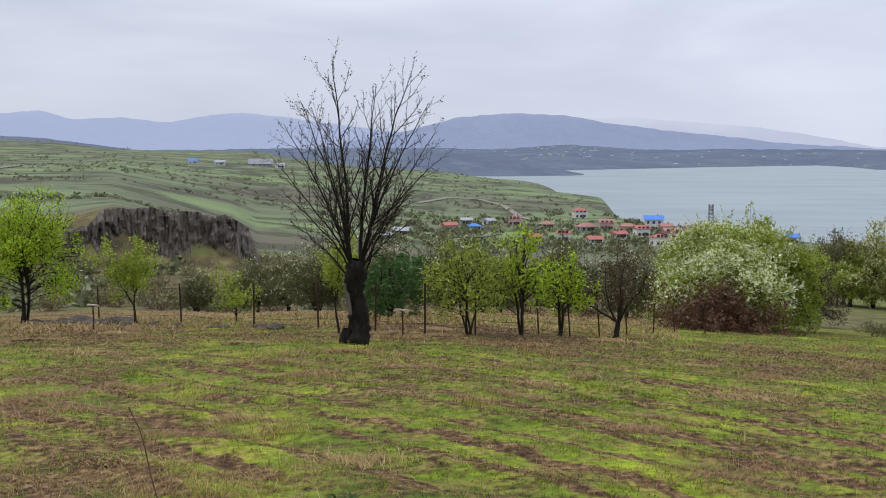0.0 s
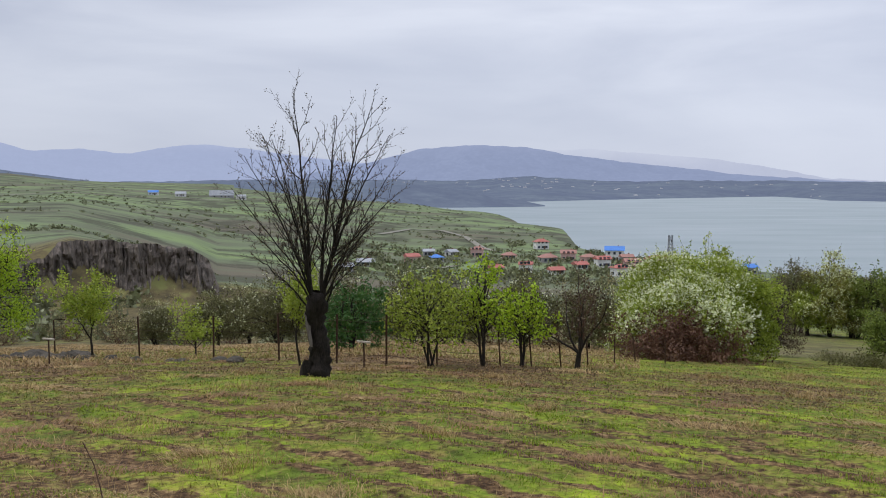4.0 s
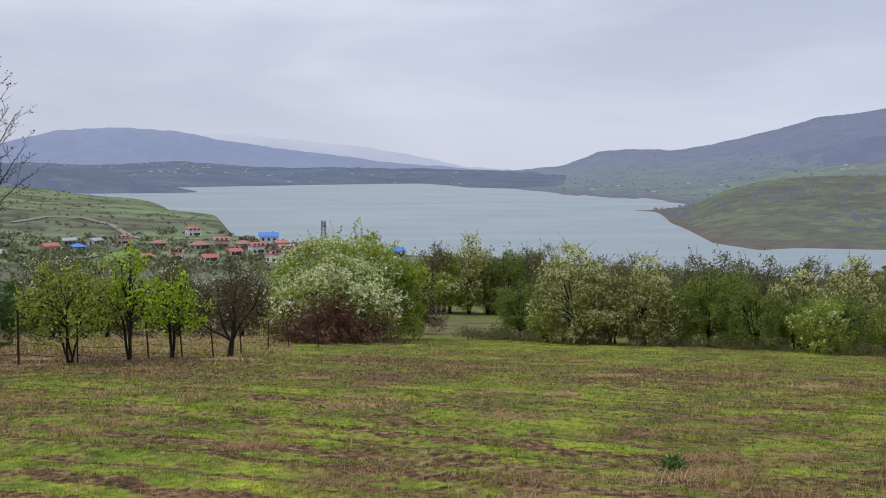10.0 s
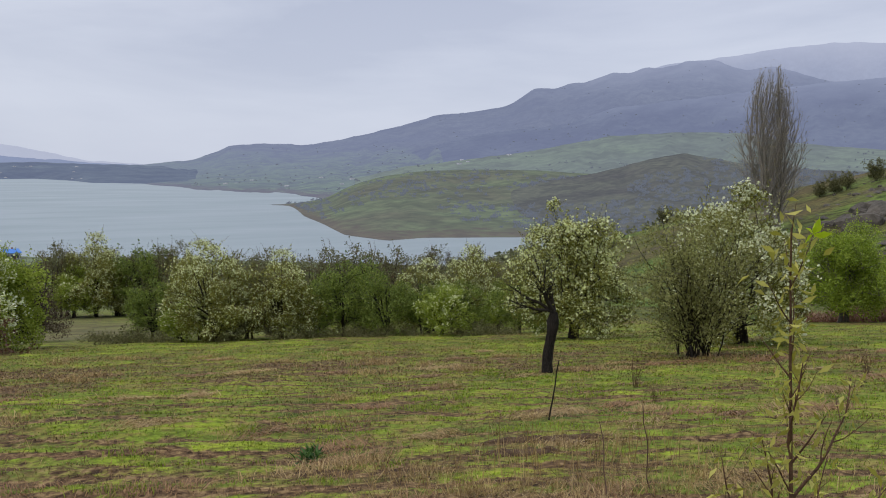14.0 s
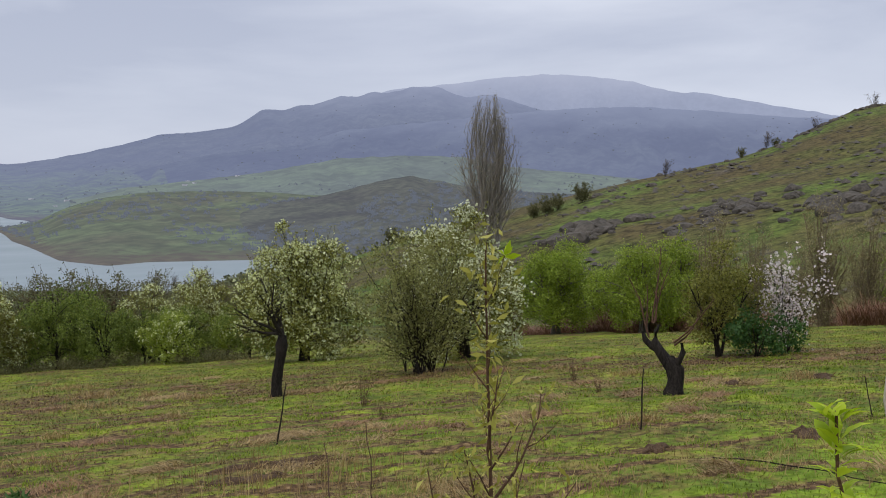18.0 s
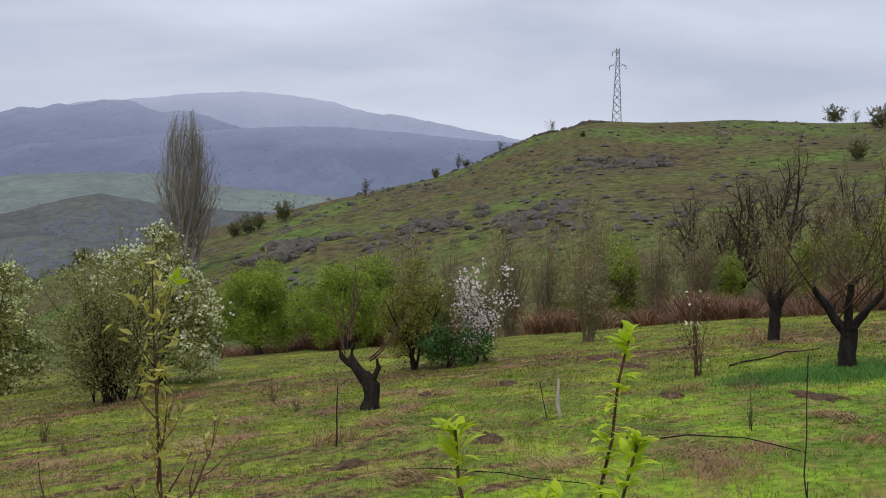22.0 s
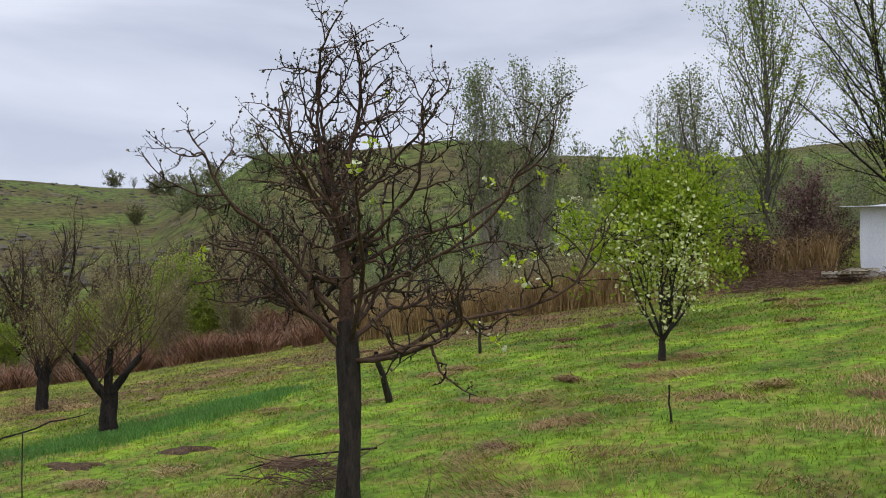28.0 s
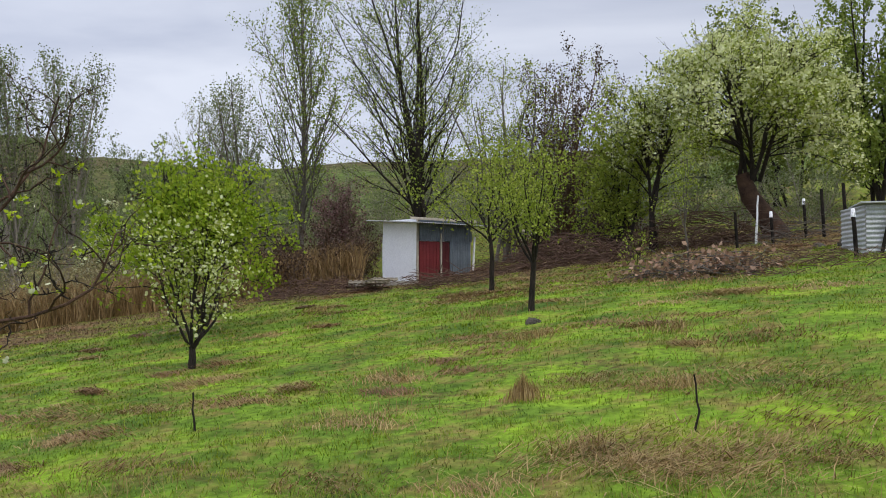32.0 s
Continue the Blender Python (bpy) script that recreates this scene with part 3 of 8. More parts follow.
def along(branches, per_metre, rng, lo=0.2, jitter=0.02):
    """Places strewn along branches."""
    out = []
    for pts, _ in branches:
        seg = np.linalg.norm(np.diff(pts, axis=0), axis=1)
        n = rng.poisson(per_metre * seg.sum())
        if n:
            x = rng.uniform(lo, 1, n) * (len(pts) - 1)
            i = np.minimum(x.astype(int), len(pts) - 2)
            out.append(pts[i] + (pts[i + 1] - pts[i]) * (x - i)[:, None] + rng.normal(size=(n, 3)) * jitter)
    return np.concatenate(out) if out else np.zeros((0, 3))

# ---- land ----
LAKE = -38.4
FAR_BUSHES = []
PROFILES = []


def profile(az, edge, *steps):
    """The lie of the land along one bearing: the field's edge, then metres out and height."""
    PROFILES.append((az, edge, steps))


profile(-95, 60, (150, -20), (600, -10), (1500, 20), (4900, 30))
profile(-30, 36, (100, -14), (140, -18), (167, -18), (172, -9), (300, -10), (1000, -8), (1500, 22), (4900, 25))
profile(-22, 36, (100, -14), (140, -18), (167, -17.6), (172, -11.5), (300, -11), (1000, -7), (1500, 15), (4900, 15))
profile(-19, 36, (100, -14), (140, -18), (167, -17.6), (172, -8.4), (300, -12), (1000, -5), (1500, 5), (4900, 8))
profile(-12.5, 36, (100, -15), (140, -18), (167, -17.6), (172, -9.8), (300, -22), (600, -22), (1000, -12), (1500, -2), (4900, 0))
profile(-11, 36, (100, -15), (140, -19), (167, -18), (174, -17), (300, -27), (600, -26), (1000, -13), (1500, -3), (4900, 0))
profile(0, 36, (100, -15), (300, -33), (560, -36.5), (800, -29), (1150, -22), (1500, -40), (4900, -46))
profile(4, 36, (100, -15), (300, -33), (560, -36.5), (880, -29), (1390, -38.4), (1500, -46), (4900, -46))
profile(9.3, 36, (100, -15), (300, -34), (560, -37), (700, -37), (874, -38.4), (930, -46), (4900, -46))
profile(12, 38, (100, -15), (300, -34), (540, -37.8), (610, -41), (800, -46), (4900, -46))
profile(16, 46, (100, -15), (300, -34), (520, -38.4), (600, -46), (4900, -46))
profile(30, 50, (100, -15), (250, -32), (430, -38.4), (520, -46), (4900, -46))
profile(44, 50, (90, -14), (250, -29), (400, -38.4), (500, -46), (4900, -46))
profile(48, 50, (100, -13), (240, -19), (300, -26), (450, -46), (4900, -46))
profile(54, 55, (90, -10.5), (210, -13.2), (300, -24), (500, -46), (4900, -46))
profile(61.7, 60, (75, -11), (120, -6.5), (195, -3.4), (320, -20), (600, -46), (4900, -46))
profile(70, 54, (66, -9.5), (110, -2.5), (190, 3.7), (330, -15), (700, -46), (4900, -46))
profile(77, 46, (58, -7), (100, -1), (195, 9.6), (350, -10), (800, -46), (4900, -46))
profile(83, 43, (54, -6), (95, 1), (150, 7.5), (215, 20.0), (380, 0), (900, -46), (4900, -46))
profile(86.2, 42, (52, -5), (90, 1.5), (150, 9.5), (228, 25.2), (400, 12), (900, -46), (4900, -46))
profile(95, 41, (50, -4.2), (85, 1.5), (150, 10), (235, 25.6), (500, 22), (4900, 0))
profile(102, 38, (48, -3), (85, 3), (150, 10.5), (250, 25.7), (600, 24), (4900, 0))
profile(108, 36, (46, -1.5), (80, 5), (130, 19.2), (200, 20), (4900, 20))
profile(119, 36, (44, 0), (70, 5), (120, 19.8), (200, 22), (4900, 20))
profile(123, 36, (44, 0.3), (70, 4.5), (120, 19.6), (200, 22), (4900, 20))
profile(126, 38, (46, 0.8), (70, 4), (150, 21.6), (250, 25), (4900, 20))
profile(140, 38, (50, 3.5), (70, 7.5), (110, 16.2), (300, 25), (4900, 30))
profile(150, 40, (60, 7), (110, 16.5), (300, 25), (4900, 30))
profile(165, 40, (60, 8.5), (110, 19), (300, 30), (4900, 30))
profile(200, 60, (110, 17), (300, 30), (4900, 40))
profile(265, 60, (150, -20), (600, -10), (1500, 20), (4900, 30))


def field_height(x, y):
    """The sloping orchard field under the camera."""
    return 0.06 - 0.025 * x - 0.045 * np.sqrt(x * x + 4) - 0.126 * y


RING = np.geomspace(1.0, 4900.0, 300)
BEARINGS = np.array([p[0] for p in PROFILES], float)


def key_height(az, edge, steps):
    a = radians(az)
    f = lambda r: field_height(r * math.sin(a), r * math.cos(a))
    r = [edge] + [s[0] for s in steps]
    z = [f(edge)] + [s[1] for s in steps]
    out = np.interp(RING, r, z)
    out = np.where(RING < edge, f(RING), out)
    # soften the kinks a little
    k = np.array([1, 2, 1]) / 4
    return np.convolve(np.pad(out, 1, mode="edge"), k, mode="valid")


TABLE = np.array([key_height(*p) for p in PROFILES])


def relief(x, y, r):
    far = np.clip((r - 40) / 120, 0, 1)
    near = 0.07 * fbm(x * 0.35, y * 0.35, 4, 3) + 0.045 * fbm(x * 1.9, y * 1.9, 3, 5)
    along_row = x * math.sin(FURROW) + y * math.cos(FURROW)
    rows = 0.03 * np.sin(along_row * 2 * np.pi / 1.15 + 2.2 * fbm(x * 0.3, y * 0.3, 2, 8)) * np.clip((24 - r) / 8, 0, 1) * np.clip((0.72 - np.arctan2(x, y)) * 4, 0, 1)
    hills = fbm(x * 0.03, y * 0.03, 5, 11) * np.clip(r * 0.006, 0, 1.6) * np.clip((420 - r) / 150, 0.12, 1)
    return near * (1 - far) + rows + hills * far


def land_height(x, y):
    x, y = np.asarray(x, float), np.asarray(y, float)
    r = np.hypot(x, y)
    az = (np.degrees(np.arctan2(x, y)) + 95) % 360 - 95
    ri = np.interp(np.log(np.maximum(r, 1.0)), np.log(RING), np.arange(len(RING)))
    ki = np.interp(az, BEARINGS, np.arange(len(BEARINGS)))
    i, k = np.minimum(ri.astype(int), len(RING) - 2), np.minimum(ki.astype(int), len(BEARINGS) - 2)
    fr, fk = ri - i, ki - k
    z = (TABLE[k, i] * (1 - fr) + TABLE[k, i + 1] * fr) * (1 - fk) + (TABLE[k + 1, i] * (1 - fr) + TABLE[k + 1, i + 1] * fr) * fk
    z = np.where(r < 30, field_height(x, y), z + (field_height(x, y) - z) * np.clip((36 - r) / 6, 0, 1))
    return z + relief(x, y, r)


def ground_at(az, r):
    """The point of the ground on a bearing (degrees from north, clockwise), r metres out."""
    x, y = r * math.sin(radians(az)), r * math.cos(radians(az))
    return Vector((x, y, float(land_height(x, y))))


def spot(x, y, sink=0.03):
    return Vector((x, y, float(land_height(x, y)) - sink))


def build_ground():
    az = np.concatenate([np.arange(-32, 172, 0.5), np.arange(172, 328, 3.0)])
    n, m = len(az), len(RING)
    a, r = np.meshgrid(np.radians(az), RING, indexing="ij")
    x, y = r * np.sin(a), r * np.cos(a)
    v = np.concatenate([np.stack([x, y, land_height(x, y)], -1).reshape(-1, 3), [[0, 0, 0]]])
    i, j = np.meshgrid(np.arange(n), np.arange(m - 1), indexing="ij")
    i2 = (i + 1) % n
    quads = np.stack([i * m + j, i * m + j + 1, i2 * m + j + 1, i2 * m + j], -1).reshape(-1, 4)
    hub = np.stack([np.full(n, n * m), np.arange(n) * m, ((np.arange(n) + 1) % n) * m], -1)
    me = shaded(fast_mesh("ground", v, [quads, hub]))
    me.materials.append(MAT_GROUND)
    me.materials.append(MAT_HILL)
    deg = (np.degrees(a[i, j]) + 95) % 360 - 95
    edge = 52 + 5 * fbm(deg * 0.2, r[i, j] * 0.01, 3, 4)
    hill = (deg > 47) & (deg < 172) & (r[i, j] > edge + np.clip((66 - deg) * 0.6, 0, 12)) & (r[i, j] < 700)
    idx = np.concatenate([hill.ravel().astype(np.int32), np.zeros(n, np.int32)])
    me.polygons.foreach_set("material_index", idx)
    tagged(new("ground", me), "sloping spring field of grass and brown soil running out to pasture", "ground", kind="structure")


def build_lake():
    a = np.radians(np.arange(-35, 95, 1.0))
    r = np.geomspace(330, 4700, 40)
    aa, rr = np.meshgrid(a, r, indexing="ij")
    v = np.stack([rr * np.sin(aa), rr * np.cos(aa), np.full_like(aa, LAKE)], -1).reshape(-1, 3)
    i, j = np.meshgrid(np.arange(len(a) - 1), np.arange(len(r) - 1), indexing="ij")
    m = len(r)
    me = shaded(fast_mesh("lake", v, np.stack([i * m + j, i * m + j + 1, (i + 1) * m + j + 1, (i + 1) * m + j], -1).reshape(-1, 4)))
    me.materials.append(MAT_WATER)
    tagged(new("water", me), "grey-blue lake under an overcast sky", "lake", kind="structure")


def hill(name, label, crest, far, foot, mat, z_foot=-39.5, wild=0.12, seed=0, rows=30, bulge=1.0, scatter=0, size=(2.0, 5.0)):
    """A range of hills: crest by bearing and angle of height, at the distance far; foot: its near edge by bearing."""
    lo, hi = crest[0][0], crest[-1][0]
    az = np.arange(lo, hi + 0.01, 0.2 if far > 2000 else 0.3)
    el = np.interp(az, [c[0] for c in crest], [c[1] for c in crest])
    el = np.convolve(np.pad(el, 1, mode="edge"), np.array([1, 2, 1]) / 4, mode="valid")
    el = el + wild * 0.5 * fbm(az * 1.7, az * 0 + seed, 4, seed + 2)
    near = np.interp(az, [f[0] for f in foot], [f[1] for f in foot])
    s = np.concatenate([np.linspace(0, 1, rows), [1.04, 1.1]])
    r = near[:, None] + (far - near[:, None]) * s[None]
    top = EYE + far * np.tan(np.radians(el))[:, None]
    up = np.clip(s, 0, 1)[None] ** bulge
    z = z_foot + (top - z_foot) * up
    gully = fbm(az[:, None] * 1.3 + 2 * s[None], r * 0.0022, 5, seed + 9)
    z = z + gully * (top - z_foot) * 0.09 * (np.sin(np.pi * np.clip(s, 0, 1) ** 1.6))[None]
    z = np.where(s[None] > 1, z - (s[None] - 1) * far * 0.6, z)
    a = np.radians(az)[:, None]
    v = np.stack([r * np.sin(a), r * np.cos(a), z], -1).reshape(-1, 3)
    n, m = len(az), len(s)
    i, j = np.meshgrid(np.arange(n - 1), np.arange(m - 1), indexing="ij")
    me = shaded(fast_mesh(name, v, np.stack([i * m + j, i * m + j + 1, (i + 1) * m + j + 1, (i + 1) * m + j], -1).reshape(-1, 4)))
    me.materials.append(mat)
    if scatter:
        rng = np.random.default_rng(seed + 50)
        pick = v.reshape(n, m, 3)[:, : rows - 1].reshape(-1, 3)
        keep = pick[:, 2] > LAKE + 1
        keep &= fbm(pick[:, 0] * 0.006, pick[:, 1] * 0.006, 3, seed) > -0.05
        pick = pick[keep]
        pick = pick[rng.integers(0, len(pick), scatter)] + rng.normal(size=(scatter, 3)) * np.array([far * 0.004, far * 0.004, 0])
        FAR_BUSHES.append((pick, rng.uniform(*size, scatter)))
    return tagged(new(name, me), label, "hills", kind="structure")


build_ground()
build_lake()
# haze and low cloud painted in: emission on every range, bluish base on far ones
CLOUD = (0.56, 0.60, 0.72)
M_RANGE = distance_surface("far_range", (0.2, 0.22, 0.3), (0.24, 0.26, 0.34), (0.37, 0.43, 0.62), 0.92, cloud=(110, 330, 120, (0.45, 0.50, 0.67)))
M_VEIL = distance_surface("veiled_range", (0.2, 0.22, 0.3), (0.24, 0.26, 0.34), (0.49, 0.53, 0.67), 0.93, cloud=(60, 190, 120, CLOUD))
M_MOUNT = distance_surface("haze_blue_mountain", (0.14, 0.16, 0.22), (0.2, 0.22, 0.28), (0.29, 0.345, 0.52), 0.84, cloud=(90, 290, 120, (0.37, 0.42, 0.6)))
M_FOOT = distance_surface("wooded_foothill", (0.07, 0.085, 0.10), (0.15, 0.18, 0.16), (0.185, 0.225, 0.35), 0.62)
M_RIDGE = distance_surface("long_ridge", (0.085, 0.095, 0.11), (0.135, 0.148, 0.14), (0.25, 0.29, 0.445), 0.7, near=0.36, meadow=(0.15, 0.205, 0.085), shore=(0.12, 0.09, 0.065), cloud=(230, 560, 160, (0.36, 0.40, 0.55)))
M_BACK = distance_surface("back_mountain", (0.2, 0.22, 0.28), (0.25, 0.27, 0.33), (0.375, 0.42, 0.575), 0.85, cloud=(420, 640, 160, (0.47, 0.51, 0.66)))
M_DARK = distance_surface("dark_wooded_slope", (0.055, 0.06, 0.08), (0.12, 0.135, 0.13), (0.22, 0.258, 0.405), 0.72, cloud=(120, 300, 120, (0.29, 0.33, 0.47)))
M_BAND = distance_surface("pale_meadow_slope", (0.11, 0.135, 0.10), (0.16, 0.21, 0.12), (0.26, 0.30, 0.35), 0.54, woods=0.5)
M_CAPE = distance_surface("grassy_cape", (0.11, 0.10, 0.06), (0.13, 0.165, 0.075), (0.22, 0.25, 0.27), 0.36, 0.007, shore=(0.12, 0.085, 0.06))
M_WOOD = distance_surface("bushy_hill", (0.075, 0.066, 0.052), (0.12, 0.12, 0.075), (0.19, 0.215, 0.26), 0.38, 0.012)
BACKDROP = "distant mountain range with painted-in haze and low cloud"
# blue and pale tones of these ranges come from the haze in their materials
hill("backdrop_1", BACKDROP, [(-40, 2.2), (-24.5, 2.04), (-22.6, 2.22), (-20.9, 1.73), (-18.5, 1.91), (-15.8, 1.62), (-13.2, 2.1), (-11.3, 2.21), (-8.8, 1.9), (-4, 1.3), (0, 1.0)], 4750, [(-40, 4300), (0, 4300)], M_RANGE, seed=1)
hill("backdrop_2", "mountain lost in painted-in haze and low cloud", [(4, 1.5), (8.2, 1.9), (10.9, 2.0), (14.2, 1.68), (17.6, 1.42), (20.8, 0.92), (24.1, 0.27), (28, 0.05)], 4800, [(4, 4500), (28, 4500)], M_VEIL, seed=2)
hill("backdrop_3", "flat-topped mountain, blue from painted haze", [(-7, 0.3), (-3, 1.0), (-1, 1.5), (0.9, 2.02), (3.9, 2.24), (7.2, 2.13), (9.5, 1.67), (12.6, 1.25), (15.9, 0.92), (19.2, 0.49), (24.1, 0.2), (27, 0)], 4400, [(-7, 4000), (27, 4000)], M_MOUNT, seed=3)
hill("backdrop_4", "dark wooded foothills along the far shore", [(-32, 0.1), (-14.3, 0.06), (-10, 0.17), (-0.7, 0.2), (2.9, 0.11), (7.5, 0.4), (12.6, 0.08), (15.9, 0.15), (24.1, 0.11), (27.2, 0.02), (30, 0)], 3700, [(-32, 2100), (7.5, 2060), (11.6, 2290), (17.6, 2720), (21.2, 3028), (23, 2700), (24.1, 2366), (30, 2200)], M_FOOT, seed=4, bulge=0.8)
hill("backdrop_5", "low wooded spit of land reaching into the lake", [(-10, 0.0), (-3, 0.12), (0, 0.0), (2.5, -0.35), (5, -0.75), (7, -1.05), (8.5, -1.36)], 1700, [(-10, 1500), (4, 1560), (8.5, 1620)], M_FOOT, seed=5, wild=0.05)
hill("backdrop_6", "high mountain behind the ridge, paled by painted haze", [(53, 5.0), (57.3, 6.15), (60.6, 6.5), (63.5, 6.9), (66.1, 7.12), (68.6, 6.98), (71.3, 6.63), (73.3, 6.07), (75.6, 5.92), (77.7, 5.47), (80.3, 4.98), (82.6, 4.55), (90, 4.0)], 4820, [(53, 4300), (90, 4300)], M_BACK, seed=6)
hill("backdrop_7", "long green ridge rising from the lake, blued by painted haze", [(22.5, -0.1), (27.4, 0.13), (29.9, 0.44), (31.7, 1.21), (33.4, 1.38), (36.4, 1.36), (38.4, 1.73), (41.1, 2.37), (43.7, 3.16), (45.7, 3.41), (47.3, 3.62), (48.2, 3.85), (49.0, 4.4), (49.6, 4.82), (51, 4.8), (51.6, 5.08), (52.7, 5.19), (54.1, 5.7), (55, 5.62), (55.9, 5.97), (56.9, 5.9), (58.2, 6.3), (59.8, 6.3), (61.4, 5.74), (63, 5.9), (66, 5.03), (69.9, 5.2), (73.1, 4.86), (78.4, 4.56), (82.2, 4.44), (92, 4.2)], 4000, [(22.5, 2900), (26, 2500), (27.4, 1800), (29.9, 1386), (34.8, 1270), (36.9, 974), (45, 950), (92, 1000)], M_RIDGE, seed=7, rows=60, bulge=2.1, scatter=900, size=(3, 7))
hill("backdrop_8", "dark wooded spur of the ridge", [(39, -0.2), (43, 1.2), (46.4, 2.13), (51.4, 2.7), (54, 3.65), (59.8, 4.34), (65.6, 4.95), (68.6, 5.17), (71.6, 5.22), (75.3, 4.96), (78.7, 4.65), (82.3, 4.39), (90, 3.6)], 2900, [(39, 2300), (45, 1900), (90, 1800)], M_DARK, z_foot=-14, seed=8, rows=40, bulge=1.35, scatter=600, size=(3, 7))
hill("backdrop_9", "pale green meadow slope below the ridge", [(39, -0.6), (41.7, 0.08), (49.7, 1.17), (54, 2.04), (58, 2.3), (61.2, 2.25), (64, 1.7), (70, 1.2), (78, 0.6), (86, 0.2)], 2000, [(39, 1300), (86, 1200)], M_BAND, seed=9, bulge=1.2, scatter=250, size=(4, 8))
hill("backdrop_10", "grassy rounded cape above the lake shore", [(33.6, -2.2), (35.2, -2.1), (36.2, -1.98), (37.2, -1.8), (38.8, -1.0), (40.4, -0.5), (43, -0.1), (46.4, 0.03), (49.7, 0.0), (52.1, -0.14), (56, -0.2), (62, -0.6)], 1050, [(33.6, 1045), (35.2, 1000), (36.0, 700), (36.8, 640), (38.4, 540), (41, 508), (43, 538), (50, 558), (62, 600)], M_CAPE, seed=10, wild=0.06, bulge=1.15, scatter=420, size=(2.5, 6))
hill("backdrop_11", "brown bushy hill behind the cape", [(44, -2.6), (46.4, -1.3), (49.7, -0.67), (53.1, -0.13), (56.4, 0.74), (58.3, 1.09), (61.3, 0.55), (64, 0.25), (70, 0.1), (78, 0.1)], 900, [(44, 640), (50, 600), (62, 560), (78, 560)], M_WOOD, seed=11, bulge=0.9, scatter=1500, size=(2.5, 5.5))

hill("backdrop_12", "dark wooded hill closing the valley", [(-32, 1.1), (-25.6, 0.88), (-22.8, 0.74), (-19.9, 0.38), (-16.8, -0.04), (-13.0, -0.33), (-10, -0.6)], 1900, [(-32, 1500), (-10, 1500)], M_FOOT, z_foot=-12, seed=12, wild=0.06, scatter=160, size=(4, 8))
# ---- trees and shrubs ----
def plant(name, label, category, place, lean=0.0, group=""):
    ob = thing(name, label, category, group)
    ob.location = place
    ob.rotation_euler = (0, radians(lean), 0)
    return ob


def fruit_tree(rng, height, clear, limbs, spread, trunk_r, levels=3, twigs=5, wobble=0.14, lift=0.06):
    """Trunk, limbs and twigs of an orchard tree, as lists of branches."""
    trunk = shoot_path((0, 0, 0), (rng.normal() * 0.05, rng.normal() * 0.05, 1), clear, 5, rng, 0.06, 0.05)
    stem = [(trunk, np.linspace(trunk_r * 1.25, trunk_r * 0.9, len(trunk)))]
    main, top = [], trunk[-1]
    for k in range(limbs):
        a = k * 6.283 / limbs + rng.uniform(-0.35, 0.35)
        s = radians(spread) * rng.uniform(0.45, 1.15)
        way = (math.sin(s) * math.cos(a), math.sin(s) * math.sin(a), math.cos(s))
        p = shoot_path(top - np.array([0, 0, rng.uniform(0, 0.12) * clear]), way, (height - clear) * rng.uniform(0.78, 1.1), 8, rng, wobble, lift)
        main.append((p, np.linspace(trunk_r * 0.5, trunk_r * 0.08, len(p))))
    second = [b for m in main for b in fork(m, twigs + 1, 0.15, 0.95, 42, 0.42, 6, rng, wobble * 1.1, lift * 1.3)]
    fine = [b for m in second for b in fork(m, twigs, 0.1, 1.0, 48, 0.42, 4, rng, wobble * 1.2, lift)] if levels > 2 else []
    return stem, main, second, fine


def joined(name, me, mat, ob, label=""):
    """A part of many small pieces that cannot be told apart."""
    return tagged(part(name, me, mat, ob, label), kind="stuff")


def dress(ob, rng, stem, main, second, fine, bark, leaf=None, leaf_size=0.07, leaf_density=20, flower=None, flower_size=0.07, flower_density=0, sides=(8, 6, 4, 3), rugged=0.0, twig_bark=None, jitter=0.07, split=False):
    if stem:
        part("trunk", tubes_mesh("trunk", stem, sides[0], rugged), bark, ob)
    if split:
        for m in main:
            part("limb", tubes_mesh("limb", [m], sides[1]), bark, ob)
    else:
        joined("branchwork", tubes_mesh("branchwork", main, sides[1]), bark, ob)
    twigs = second + fine
    joined("twiggery", tubes_mesh("twiggery", twigs, sides[3]), twig_bark or bark, ob)
    if leaf:
        joined("foliage", leaves_mesh("foliage", along(twigs, leaf_density, rng, 0.1, jitter), leaf_size, rng, 0.75), leaf, ob)
    if flower and flower_density:
        joined("blossom", petals_mesh("blossom", along(twigs, flower_density, rng, 0.15, jitter), flower_size, rng), flower, ob)
    return ob


def shrub(rng, height, width, stems, wobble=0.12, lift=0.07, twigs=5, dome=False):
    """Many stems from one foot."""
    main = []
    for _ in range(stems):
        a, s = rng.uniform(0, 6.283), math.atan2(width * 0.5 * math.sqrt(rng.uniform(0.02, 1)), height)
        way = (math.sin(s) * math.cos(a), math.sin(s) * math.sin(a), math.cos(s))
        foot = (rng.normal() * width * 0.06, rng.normal() * width * 0.06, 0)
        ln = height * rng.uniform(0.65, 1.05)
        if dome:  # reach of the stem follows a rounded, uneven outline
            s = math.acos(rng.uniform(0.12, 1.0))
            end = np.array([math.sin(s) * math.cos(a) * width * 0.5, math.sin(s) * math.sin(a) * width * 0.5, math.cos(s) * height])
            ln = np.linalg.norm(end) * rng.uniform(0.7, 1.05)
            way, foot = end, foot
        p = shoot_path(foot, way, ln, 8, rng, wobble, lift * (0.5 if dome else 1.0))
        main.append((p, np.linspace(0.006 * height, 0.0015 * height, len(p))))
    second = [b for m in main for b in fork(m, twigs + 2, 0.08, 0.97, 52, 0.34, 5, rng, wobble, lift * 0.6)]
    fine = [b for m in second for b in fork(m, twigs - 1, 0.15, 1.0, 50, 0.5, 4, rng, wobble, lift * 0.5)]
    return [], main, second, fine


